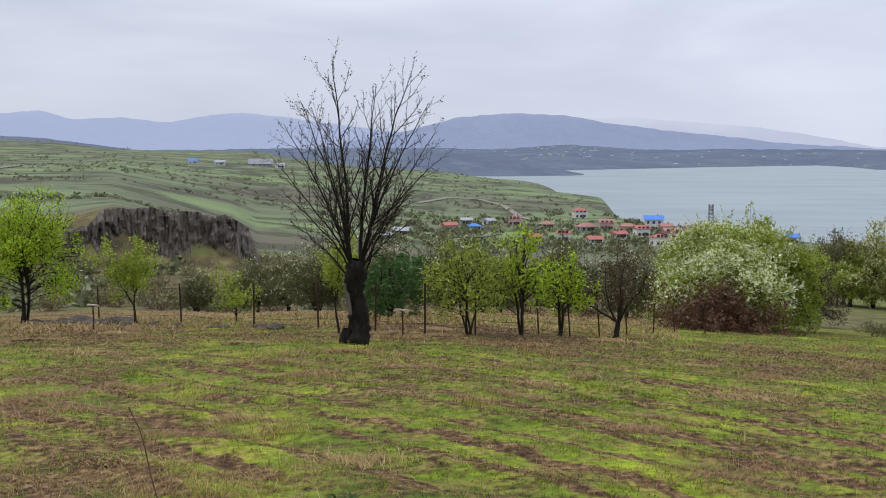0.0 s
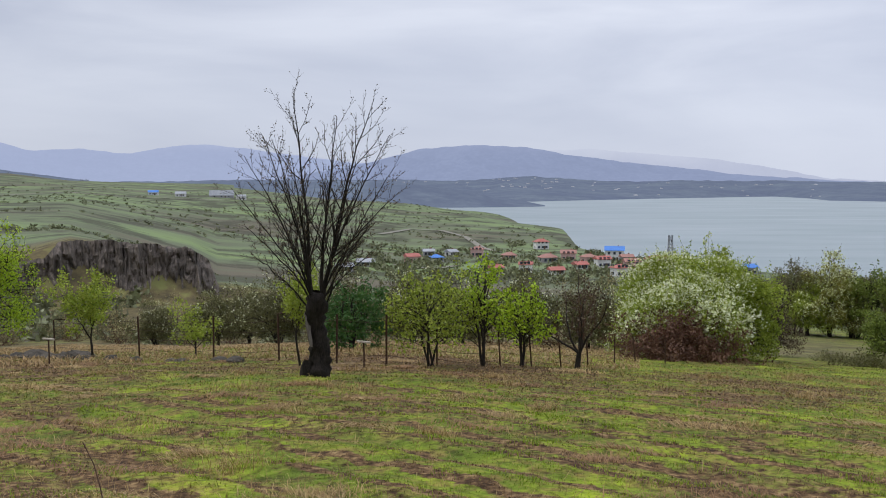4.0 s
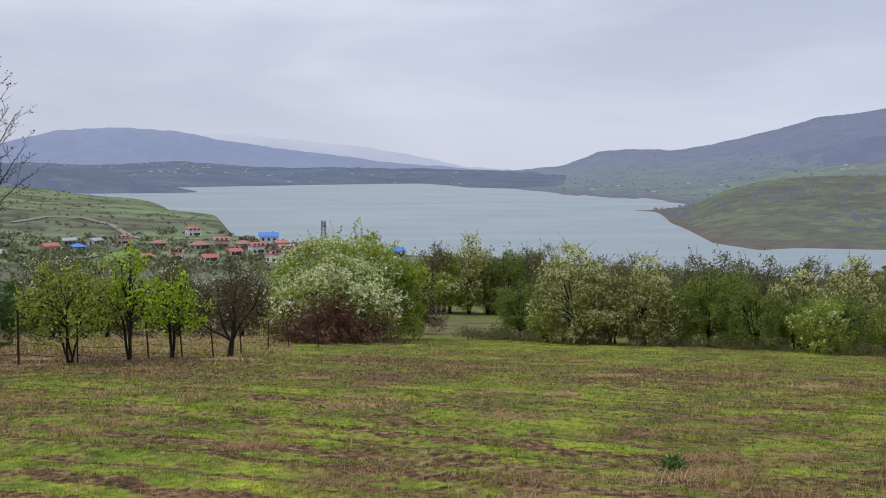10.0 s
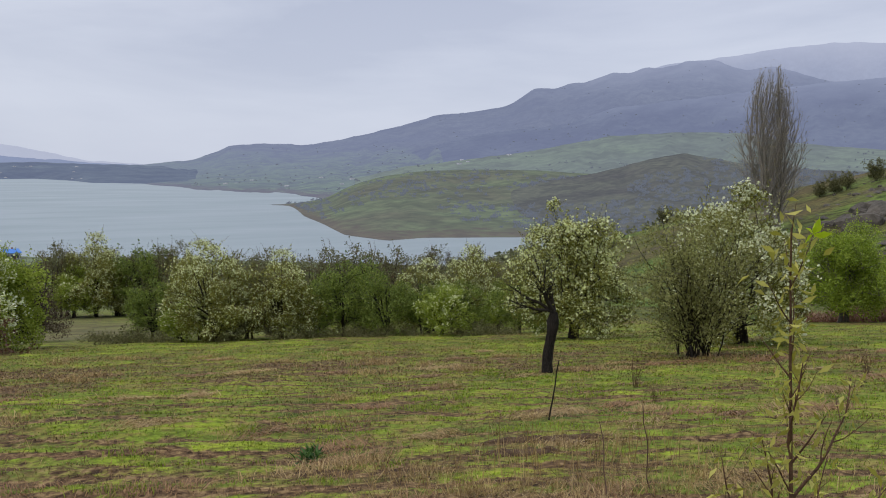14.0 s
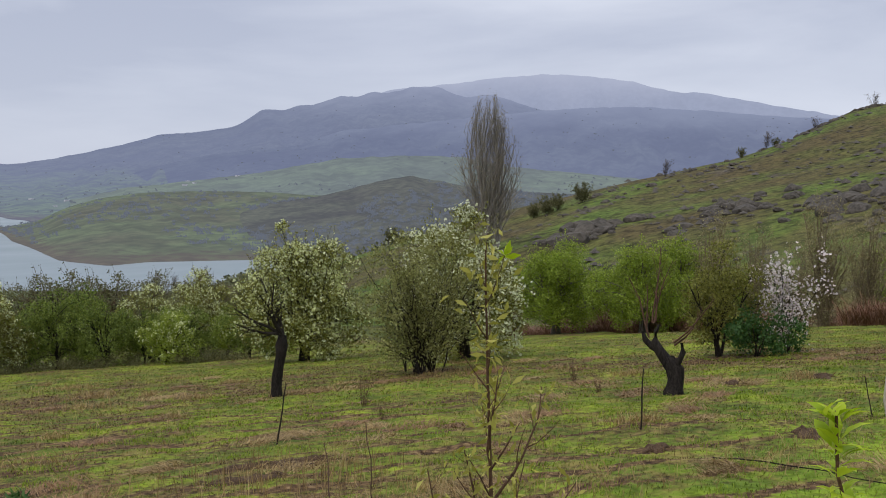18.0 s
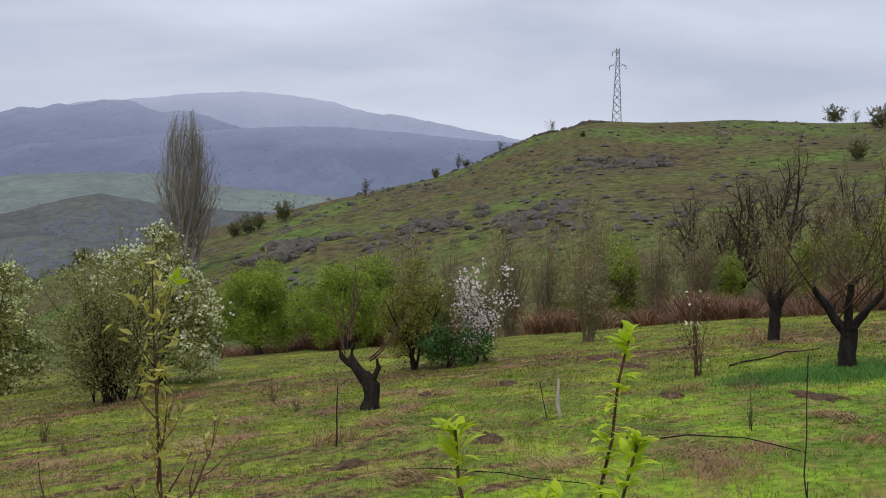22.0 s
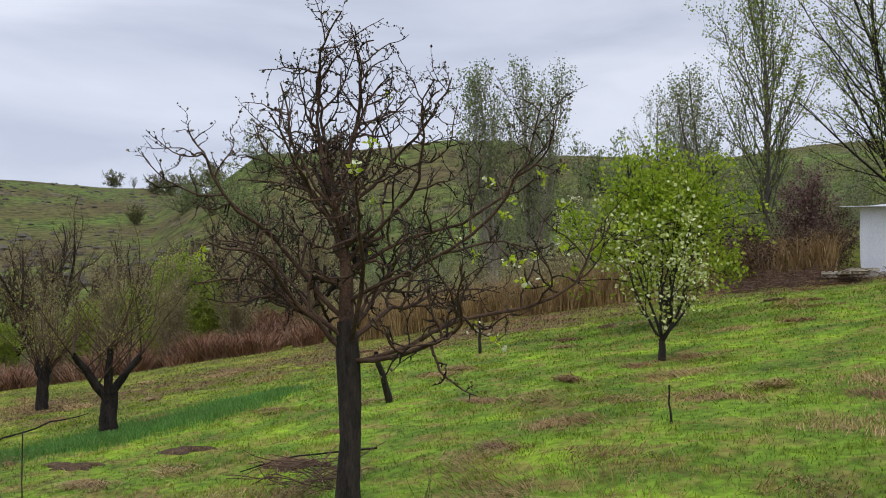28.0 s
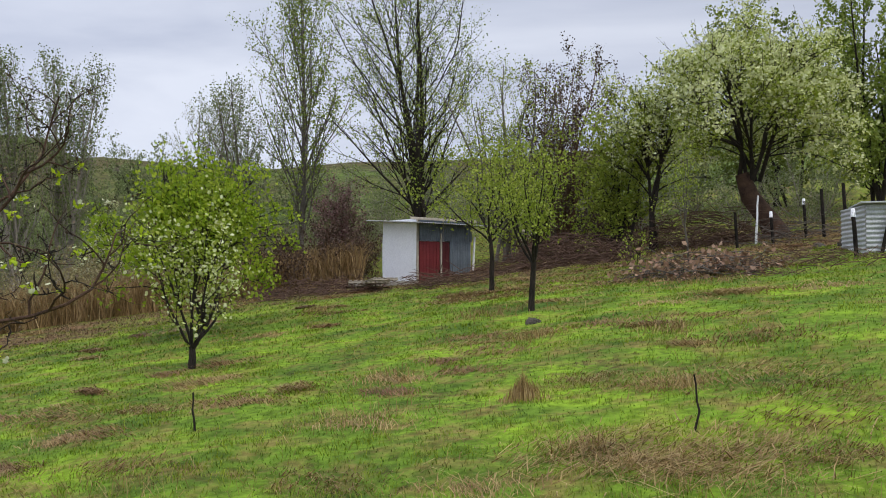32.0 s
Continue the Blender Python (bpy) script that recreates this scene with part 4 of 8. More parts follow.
def lobed(rng, height, width, lobes, stems=4, clear=0.15, size=0.16, skirt=0.35):
    """Stems that fork into rounded clumps of leaf: stems, forks, sprays, and the clumps' centres and radii."""
    main = []
    for k in range(stems):
        a = k * 6.283 / stems + rng.uniform(-0.5, 0.5)
        out = width * rng.uniform(0.08, 0.24) if stems > 1 else width * 0.04
        foot = np.array([rng.normal() * 0.025, rng.normal() * 0.025, 0]) * width * (stems > 1)
        end = np.array([out * math.cos(a), out * math.sin(a), height * rng.uniform(0.5, 0.74)])
        p = shoot_path(foot, end - foot + np.array([0, 0, 0.2 * height]), np.linalg.norm(end - foot), 9, rng, 0.09, 0.03)
        main.append((p, np.linspace(0.013, 0.005, 10) * height))
    k = np.arange(lobes)
    a = k * 2.399 + rng.uniform(-0.4, 0.4, lobes)
    up = 1 - (1 + skirt) * (k + 0.5) / lobes + rng.uniform(-0.06, 0.06, lobes)
    up = np.clip(up, -skirt, 1)
    flat = np.sqrt(np.maximum(0, 1 - up * up))
    bulge = 1 + 0.55 * fbm(np.cos(a) * 1.5 + 7 * rng.random(), np.sin(a) * 1.5 + up * 1.3, 2, 3) + rng.uniform(-0.12, 0.16, lobes)
    shell = (0.4 + 0.6 * np.sqrt(rng.random(lobes))) * bulge
    r = size * width * rng.uniform(0.4, 1.2, lobes)
    z0 = height * (clear + (1 - clear) * 0.38)
    c = np.stack([flat * shell * np.cos(a) * (width * 0.5 - r * 0.6), flat * shell * np.sin(a) * (width * 0.5 - r * 0.6), z0 + np.where(up > 0, up, up / max(skirt, 0.1) * 0.9) * shell * np.where(up > 0, height - z0 - r * 0.7, z0 - clear * height)], -1)
    second, fine = [], []
    for q, rad in zip(c, r):
        stem = main[int(np.argmin([np.linalg.norm(p[-1][:2] - q[:2]) for p, _ in main]))][0]
        low = stem[int(np.clip(np.searchsorted(stem[:, 2], q[2] * 0.62), 2, 9))]
        t = np.linspace(0, 1, 6)[:, None]
        p = low + (q - low) * t + np.array([0, 0, 0.12]) * np.linalg.norm(q - low) * np.sin(np.pi * t) + rng.normal(size=(6, 3)) * 0.02 * np.linalg.norm(q - low) * t
        second.append((p, np.linspace(0.0045, 0.002, 6) * height))
        for _ in range(8):
            d = unit(rng.normal(size=3) + np.array([0, 0, 0.9]))
            fine.append((shoot_path(q, d, rad * rng.uniform(0.8, 2.3), 3, rng, 0.12, 0.12), np.linspace(0.0018, 0.0008, 4) * height))
    return main, second, fine, c, r


def clump_points(rng, c, r, size, fill, up=0.35, hollow=0.45):
    """Places in the outer part of every clump, with the way out of it."""
    n = rng.poisson(fill * rng.uniform(0.25, 1.6, len(c)) * 4 * np.pi * r * r / (0.45 * size * size))
    cc, rr = np.repeat(c, n, 0), np.repeat(r, n)[:, None]
    d = unit(rng.normal(size=cc.shape) + np.array([0, 0, up]))
    return cc + d * rr * (hollow + (1.08 - hollow) * np.sqrt(rng.random(rr.shape)) + 0.12 * rng.normal(size=rr.shape)) * np.array([1, 1, 0.9]), d


def faced_leaves(name, centres, out, size, rng, slim=0.7, loose=1.0):
    """Leaves that lie roughly on the skin of their clump, one folded island each."""
    n = len(centres)
    up = unit(out + rng.normal(size=(n, 3)) * loose)
    d = unit(np.cross(up, rng.normal(size=(n, 3))))
    side = np.cross(d, up)
    ln = size * rng.uniform(0.6, 1.3, (n, 1))
    mid = centres + d * ln * 0.5
    v = np.stack([centres, mid + side * ln * slim * 0.5 + up * ln * 0.1, centres + d * ln, mid - side * ln * slim * 0.5 + up * ln * 0.1], 1).reshape(-1, 3)
    return fast_mesh(name, v, np.arange(4 * n).reshape(-1, 4))


def lush(ob, rng, height, width, lobes, bark, leaf, leaf_size, fill, flower=None, flower_size=0.1, bloom=0.0, stems=4, clear=0.15, size=0.16, twig_bark=None, shift=(0, 0, 0), trunk=True, share=1.0, skirt=0.35, spray=2.2):
    """A leafy crown in clumps; share: how many of the clumps carry leaf."""
    main, second, fine, c, r = lobed(rng, height, width, lobes, stems, clear, size, skirt)
    shift = np.array(shift, float)
    main, second, fine = ([(p + shift, q) for p, q in b] for b in (main, second, fine))
    c = c + shift
    if trunk:
        for m in main:
            part("stem", tubes_mesh("stem", [m], 7, 0.006 * height), bark, ob)
    joined("branchwork", tubes_mesh("branchwork", second if trunk else main + second, 4), bark, ob)
    joined("twiggery", tubes_mesh("twiggery", fine, 3), twig_bark or bark, ob)
    keep = rng.random(len(c)) < share
    p, d = clump_points(rng, c[keep], r[keep], leaf_size, fill)
    tips = along(fine, spray / leaf_size * fill, rng, 0.3, leaf_size * 0.35)
    joined("foliage", faced_leaves("foliage", np.concatenate([p, tips]), np.concatenate([d, rng.normal(size=tips.shape)]), leaf_size, rng), leaf, ob)
    if flower and bloom:
        p, _ = clump_points(rng, c, r * 1.06, flower_size * 1.4, bloom * 0.22, 0.8, 0.7)
        p = np.repeat(p, 3, 0) + rng.normal(size=(3 * len(p), 3)) * flower_size * 0.55
        tips = along(fine, 0.35 / flower_size * bloom, rng, 0.4, flower_size * 0.3)
        joined("blossom", petals_mesh("blossom", np.concatenate([p, tips]), flower_size, rng), flower, ob)
    return ob


def fitted(sets, height, width):
    """Stretches a plant to its true height and width."""
    pts = np.concatenate([p for s in sets for p, _ in s])
    sz = height / pts[:, 2].max()
    half = np.percentile(np.hypot(pts[:, 0], pts[:, 1]), 97)
    sx = width * 0.5 / half
    return tuple([(p * np.array([sx, sx, sz]), r) for p, r in s] for s in sets)


def set_copies(proto, places, rng, label=""):
    """Copies of a plant at (x, y, scale); the first is the plant itself."""
    for k, (x, y, s) in enumerate(places):
        m = Matrix.Translation(spot(x, y, 0.05)) @ Matrix.Rotation(rng.uniform(0, 6.28), 4, "Z") @ Matrix.Diagonal((s, s, s * rng.uniform(0.92, 1.08), 1))
        if k == 0:
            proto.matrix_basis = m
        else:
            copy_thing(proto, m)


def polar(az, r):
    return r * math.sin(radians(az)), r * math.cos(radians(az))


def bare_tall_tree():
    """The thick black trunk with upright budding limbs."""
    rng = np.random.default_rng(11)
    ob = plant("cherry_tree", "bare budding tree on a thick blackened hollow trunk by the fence", "tree", spot(-1.86, 21.0))
    z = np.linspace(0, 1.95, 24)
    trunk = np.stack([0.04 * np.sin(z * 3.4), 0.05 * np.sin(z * 2), z], -1)
    rad = np.interp(z, [0, 0.25, 0.9, 1.5, 1.8, 1.95], [0.27, 0.23, 0.2, 0.24, 0.23, 0.15])
    part("trunk", tubes_mesh("trunk", [(trunk, rad)], 20, 0.10, 5), MAT_CHAR, ob, "blackened rugged trunk")
    slab = shoot_path((-0.26, -0.05, 0), (0.03, 0, 1), 0.42, 3, rng, 0.03)
    part("root_stub", tubes_mesh("root_stub", [(slab, np.array([0.15, 0.14, 0.13, 0.09]))], 8, 0.05), MAT_CHAR, ob)
    scar = shoot_path((-0.12, -0.19, 0.75), (-0.1, 0.05, 1), 0.75, 5, rng, 0.08)
    part("bare_wood", tubes_mesh("bare_wood", [(scar, np.array([0.02, 0.05, 0.04, 0.06, 0.04, 0.02]))], 6, 0.03), MAT_BARK_GREY, ob, "strip of pale bare wood")
    top = trunk[-2]
    main = []
    # limbs by where they end: two tall leaders with a gap between, lower ones fanning out
    ends = ((-0.4, 0.1, 6.3), (1.3, -0.1, 6.05), (-1.3, 0.3, 5.5), (1.6, 0.2, 5.3), (0.55, -0.4, 5.7), (-1.85, -0.1, 4.2), (-1.6, 0.4, 5.0), (1.75, -0.3, 4.0), (1.7, 0.5, 4.7), (-0.5, -0.9, 4.9), (0.3, 0.9, 4.8), (-1.5, -0.8, 3.4), (1.2, -0.9, 3.4), (-1.1, 1.1, 3.9), (1.0, 1.1, 3.6), (-1.5, 0.1, 2.9), (1.4, 0.1, 2.8), (0.9, -0.5, 4.9), (-0.9, 0.5, 5.3))
    for x, y, z in ends:
        start = top + np.array([0.1 * np.sign(x), y * 0.1, rng.uniform(-0.5, 0.0)])
        t = np.linspace(0, 1, 13)[:, None]
        end = np.array([x, y, z]) - start
        p = start + end * np.concatenate([t**1.3, t**1.3, t], 1) + np.cumsum(rng.normal(size=(13, 3)) * 0.018, 0)
        main.append((p, np.linspace(0.05 if z > 5.6 else 0.036 if z > 4.8 else 0.024, 0.005, len(p))))
    second = [b for m in main for b in fork(m, 15, 0.2, 0.98, 38, 0.24, 6, rng, 0.08, 0.08, thin=0.5)]
    fine = [b for m in second for b in fork(m, 5, 0.2, 0.97, 40, 0.34, 4, rng, 0.08, 0.08, thin=0.8)]
    for m in main:
        part("limb", tubes_mesh("limb", [m], 6), MAT_CHAR, ob)
    joined("twiggery", tubes_mesh("twiggery", second + fine, 4), MAT_BARK, ob)
    joined("bud_mass", leaves_mesh("bud_mass", along(main + second + fine, 13, rng, 0.3, 0.012), 0.034, rng, 0.8), MAT_BUD, ob, "swelling brown buds")


def apple_tree():
    """The near apple tree with crooked spurs."""
    rng = np.random.default_rng(23)
    ob = plant("apple_tree", "nearly bare crooked apple tree with dark bark and first leaf tufts", "tree", spot(6.54, -3.15))
    trunk = np.array([(0, 0, 0), (0.03, 0.0, 0.3), (0.05, -0.01, 0.6), (0.1, -0.01, 0.95), (0.14, 0.0, 1.2), (0.16, 0.02, 1.42)])
    trunk[:, 1] -= trunk[:, 2] * 0.06
    part("trunk", tubes_mesh("trunk", [(trunk, np.array([0.105, 0.082, 0.076, 0.078, 0.09, 0.06]))], 12, 0.025, 3), MAT_BARK, ob)
    top = trunk[-2]
    main = []
    lead = shoot_path(trunk[-1], (0.05, -0.05, 1), 1.2, 9, rng, 0.10, 0.06)
    main.append((lead, np.linspace(0.058, 0.010, len(lead))))
    centre = trunk[-1] + np.array([-0.04, -0.09, 0.42])
    for k in range(2, 26):
        f = (k + 0.5) / 26
        a = k * 2.4 + rng.uniform(-0.3, 0.3)
        up = math.radians(-24 + 112 * f)
        far_side = 1.0 + 0.14 * (math.cos(a) * -0.42 + math.sin(a) * -0.91)
        end = centre + np.array([1.58 * far_side * math.cos(up) * math.cos(a), 1.58 * far_side * math.cos(up) * math.sin(a), (1.7 if up > 0 else 1.1) * math.sin(up)]) * rng.uniform(0.8, 1.05)
        start = top + np.array([0, 0, rng.uniform(-0.1, 0.1)]) if f < 0.42 else lead[min(7, int((f - 0.4) * 13))]
        way = end - start
        ln = np.linalg.norm(way)
        p = shoot_path(start, way + np.array([0, 0, 0.22 * ln]), ln * 1.05, 12, rng, 0.24, -0.02)
        p = p + (end - p[-1]) * np.linspace(0, 1, len(p))[:, None]
        main.append((p, np.linspace(0.019 if k < 12 else 0.016, 0.005, len(p))))
    second = [b for m in main for b in fork(m, 9, 0.15, 0.98, 58, 0.36, 8, rng, 0.28, 0.08, thin=0.72, spread=0.4)]
    fine = [b for m in second for b in fork(m, 4, 0.12, 1.0, 60, 0.36, 5, rng, 0.3, 0.08, thin=0.9, spread=0.4)]
    spur = [b for m in second + fine for b in fork(m, 3, 0.1, 1.0, 65, 0.13, 2, rng, 0.3, 0.05, thin=1.2)]
    for m in main:
        part("limb", tubes_mesh("limb", [m], 7, 0.008), MAT_BARK_APPLE, ob)
    joined("twiggery", tubes_mesh("twiggery", second, 5), MAT_BARK_APPLE, ob, "reddish-brown crooked twigs")
    joined("spurwood", tubes_mesh("spurwood", fine + spur, 3), MAT_BARK, ob)
    ends = np.array([p[-1] for p, _ in fine])
    joined("bud_mass", leaves_mesh("bud_mass", np.array([p[-1] for p, _ in spur + fine]), 0.022, rng, 0.8), MAT_BUD, ob)
    # leaf tufts, most on the side towards the shed
    side = ends @ np.array([-0.42, -0.91, 0.0])
    pick = ends[(side > 0.85) & (ends[:, 2] < 2.5) & (rng.random(len(ends)) < 0.3) | (rng.random(len(ends)) < 0.012)]
    tuft = np.repeat(pick, 9, 0) + rng.normal(size=(len(pick) * 9, 3)) * 0.016
    joined("leaf_tuft", leaves_mesh("leaf_tuft", tuft, 0.042, rng, 0.6), MAT_LEAF_SHOOT, ob, "bright yellow-green opening leaves")
    joined("blossom", petals_mesh("blossom", np.repeat(pick[::2], 5, 0) + rng.normal(size=(len(pick[::2]) * 5, 3)) * 0.03, 0.035, rng), MAT_PETAL, ob, "first white blossom")


def willow_sapling():
    rng = np.random.default_rng(5)
    ob = plant("willow_sapling", "thin willow sapling with pale yellow-green catkins", "sapling", spot(3.33, 1.53))
    stem = shoot_path((0.03, 0, 0), (-0.01, 0, 1), 1.88, 12, rng, 0.03, 0.05)
    main = [(stem, np.linspace(0.012, 0.003, len(stem)))]
    for z0, dx, dy, ln in ((0.25, -0.5, 0.2, 0.75), (0.3, 0.6, -0.3, 0.8), (0.5, 0.7, -0.5, 0.55), (0.55, -0.6, 0.3, 0.7), (0.7, 0.6, -0.5, 0.5), (0.75, -0.7, 0.6, 0.4), (0.12, 0.5, 0.4, 0.9), (0.2, -0.7, -0.3, 0.7), (0.95, 0.5, -0.4, 0.5), (1.05, -0.45, 0.3, 0.35)):
        p0 = stem[int(z0 / 1.72 * 12)]
        p = shoot_path(p0, (dx, dy, 0.9), ln, 7, rng, 0.10, 0.06)
        main.append((p, np.linspace(0.0065, 0.002, len(p))))
    second = [b for m in main[1:] for b in fork(m, 5, 0.3, 0.95, 40, 0.35, 4, rng, 0.12, 0.07)] + fork(main[0], 12, 0.5, 0.98, 35, 0.12, 4, rng, 0.1, 0.08, thin=0.6)
    part("stem", tubes_mesh("stem", main[:1], 8), MAT_BARK_RED, ob)
    for m in main[1:]:
        part("side_stem", tubes_mesh("side_stem", [m], 6), MAT_BARK_RED, ob)
    joined("twiggery", tubes_mesh("twiggery", second, 4), MAT_BARK_RED, ob)
    upper = along([(stem[6:], None)], 150, rng, 0.0, 0.04)
    low = along(second + main[1:], 22, rng, 0.3, 0.012)
    joined("foliage", leaves_mesh("foliage", np.concatenate([upper, low]), 0.048, rng, 0.34), MAT_LEAF_WILLOW, ob)
    tufts = np.array([second[0][0][-1], second[5][0][-1], second[-3][0][-1]])
    joined("leaf_tuft", leaves_mesh("leaf_tuft", np.repeat(tufts, 8, 0), 0.06, rng, 0.4), MAT_LEAF_SHOOT, ob)


def leafy_shoots():
    """Young shoots right before the camera."""
    rng = np.random.default_rng(8)
    ob = plant("young_shoots", "slender red shoots with bright green lance-shaped leaves", "sapling", spot(2.05, 0.02, 0.02))
    base = np.array(ob.location)
    g = Vector(base)
    tips = [((2.23, -0.11, 1.40), 1.0), ((1.78, 0.16, 1.28), 0.8), ((2.02, -0.13, 1.22), 1.0), ((1.80, 0.02, 1.16), 0.9), ((1.93, 0.0, 1.12), 0.8)]
    paths = []
    for (x, y, z), _ in tips:
        end = np.array((x, y, z)) - base
        t = np.linspace(0, 1, 16)[:, None]
        bow = np.array([0.0, 0.03, 0.0]) * np.sin(np.pi * t)
        p = end * t * np.array([1, 1, 1]) + bow + np.array([0, 0, 0])
        p[:, :2] = end[:2] * (t ** 1.4) + bow[:, :2]
        p[1:-1] += rng.normal(size=(14, 3)) * 0.004
        paths.append((p, np.linspace(0.008, 0.0025, 16)))
    for m in paths:
        part("stem", tubes_mesh("stem", [m], 6), MAT_BARK_RED, ob)
    places, ways = [], []
    for p, _ in paths:
        n = 70
        for f in np.linspace(0.35, 1.0, n):
            x = f * 15
            i = min(int(x), 14)
            q = p[i] + (p[i + 1] - p[i]) * (x - i)
            for _ in range(4 if f > 0.97 else 3 if rng.random() < 0.6 else 1):
                places.append(q + rng.normal(size=3) * 0.006)
                a = rng.uniform(0, 6.28)
                ways.append((math.cos(a), math.sin(a), rng.uniform(0.0, 0.7) + (0.5 if f > 0.97 else 0)))
    rngl = np.random.default_rng(3)
    joined("foliage", blade_leaves("foliage", np.array(places), np.array(ways), 0.05, 0.4, rngl), MAT_LEAF_SHOOT, ob)


def blade_leaves(name, places, ways, size, slim, rng):
    """Long leaves of six faces with a mid-rib fold and a drooping tip."""
    n = len(places)
    d = unit(ways)
    s = unit(np.cross(d, np.array([0, 0, 1.0]) + rng.normal(size=(n, 3)) * 0.2))
    up = np.cross(s, d)
    ln = size * rng.uniform(0.55, 1.25, (n, 1))
    rows = []
    for f, w, drop in ((0.0, 0.1, 0.0), (0.35, 1.0, 0.05), (0.7, 0.75, 0.0), (1.0, 0.0, -0.14)):
        c = places + d * ln * f + up * ln * drop
        rows.append((c - s * ln * slim * 0.5 * w + up * ln * 0.05 * w, c, c + s * ln * slim * 0.5 * w + up * ln * 0.05 * w))
    v = np.stack([q for row in rows for q in row], 1).reshape(-1, 3)
    k = np.arange(n)[:, None, None] * 12
    f = np.array([[3 * a + b, 3 * a + b + 1, 3 * a + b + 4, 3 * a + b + 3] for a in range(3) for b in range(2)])[None]
    return shaded(fast_mesh(name, v, (k + f).reshape(-1, 4)))


def charred_stump():
    rng = np.random.default_rng(4)
    ob = plant("tree_stump", "charred forked tree stump with two broken prongs", "stump", spot(15.78, 4.41))
    body = np.array([(0, 0.0, 0), (0, 0.0, 0.12), (0, 0.01, 0.3), (0, 0.04, 0.44), (0, 0.08, 0.56), (0, 0.1, 0.66)])
    part("trunk", tubes_mesh("trunk", [(body, np.array([0.19, 0.15, 0.14, 0.145, 0.12, 0.06]))], 18, 0.08, 2), MAT_CHAR, ob)
    for path, radii in (
        (((0, 0.07, 0.46), (0, 0.2, 0.64), (0, 0.3, 0.76), (0, 0.37, 0.9), (0, 0.36, 1.06), (0, 0.31, 1.18)), (0.11, 0.09, 0.085, 0.075, 0.05, 0.015)),
        (((0, 0.28, 0.74), (0.02, 0.44, 0.8), (0.02, 0.54, 0.9), (0, 0.57, 1.04)), (0.06, 0.055, 0.05, 0.015)),
        (((0, 0.06, 0.48), (0, -0.05, 0.64), (0.02, -0.1, 0.76), (0, -0.09, 0.9)), (0.09, 0.065, 0.055, 0.02)),
    ):
        part("prong", tubes_mesh("prong", [(np.array(path), np.array(radii))], 10, 0.045, 4), MAT_CHAR, ob)
    shoots = []
    for y0, z0, dy, ln in ((0.5, 1.05, 0.25, 1.0), (0.47, 0.95, 0.35, 0.9), (0.42, 1.2, 0.05, 1.3), (0.38, 1.2, 0.0, 1.1), (0.05, 0.9, -0.75, 1.0), (0.05, 0.85, -0.6, 0.8), (0.36, 1.25, -0.1, 0.8)):
        p = shoot_path((rng.normal() * 0.03, y0, z0), (rng.normal() * 0.2, dy, 1 if dy > -0.5 else 0.55), ln, 7, rng, 0.10, 0.05)
        shoots.append((p, np.linspace(0.018, 0.005, len(p))))
    second = [b for m in shoots for b in fork(m, 5, 0.3, 0.95, 35, 0.3, 4, rng, 0.1, 0.08)]
    joined("shoot_head", tubes_mesh("shoot_head", shoots + second, 4), MAT_BARK_RED, ob)
    joined("foliage", leaves_mesh("foliage", along(second + shoots, 2.5, rng, 0.4, 0.02), 0.035, rng), MAT_LEAF_OLIVE, ob)


def pollard(seed, place, height, trunk_h, trunk_r, limbs, shoots, leafy):
    """An old cut-back tree: stout trunk, stubs, and a head of thin shoots."""
    rng = np.random.default_rng(seed)
    ob = plant("pollard_tree", "old dark pollarded fruit tree with a head of thin budding shoots", "tree", place)
    z = np.linspace(0, trunk_h, 6)
    trunk = np.stack([0.04 * np.sin(z * 3), -0.05 * z, z], -1)
    part("trunk", tubes_mesh("trunk", [(trunk, np.linspace(trunk_r * 1.3, trunk_r, 6))], 12, 0.05, seed), MAT_CHAR, ob)
    stubs = []
    for dy, dx, ln in limbs:
        p = shoot_path(trunk[-2], (dx, dy, 1), ln, 6, rng, 0.12, 0.05)
        stubs.append((p, np.linspace(trunk_r * 0.75, trunk_r * 0.42, len(p))))
        part("stub", tubes_mesh("stub", [stubs[-1]], 8, 0.04, seed + 1), MAT_CHAR, ob)
    rods = []
    for p, _ in stubs:
        for _ in range(shoots):
            q = p[rng.integers(2, len(p))]
            a = rng.uniform(0, 6.28)
            s = rng.uniform(0.25, 1.5)
            rods.append((shoot_path(q, (s * math.cos(a), s * math.sin(a), 1), (height - trunk_h - 0.4) * rng.uniform(0.5, 1.05), 7, rng, 0.07, 0.03), np.linspace(0.014, 0.0035, 8)))
    second = [b for m in rods for b in fork(m, 5, 0.2, 0.97, 33, 0.3, 4, rng, 0.1, 0.06)]
    joined("shoot_head", tubes_mesh("shoot_head", rods, 4), MAT_BARK_APPLE, ob)
    joined("twiggery", tubes_mesh("twiggery", second, 3), MAT_BARK_APPLE, ob)
    joined("bud_mass", leaves_mesh("bud_mass", along(rods + second, leafy, rng, 0.25, 0.02), 0.04, rng), MAT_LEAF_OLIVE, ob)


# ---- the orchard ----
bare_tall_tree()
apple_tree()
willow_sapling()
leafy_shoots()
charred_stump()
pollard(31, spot(16.1, -3.15), 3.1, 0.7, 0.11, ((0.8, 0.1, 0.95), (0.15, -0.1, 0.85), (-0.55, 0.1, 0.85)), 10, 14)
pollard(37, spot(24.4, -3.07), 3.6, 0.85, 0.12, ((0.5, 0.1, 0.5), (0.0, -0.2, 0.6), (-0.5, 0.2, 0.5)), 12, 14)


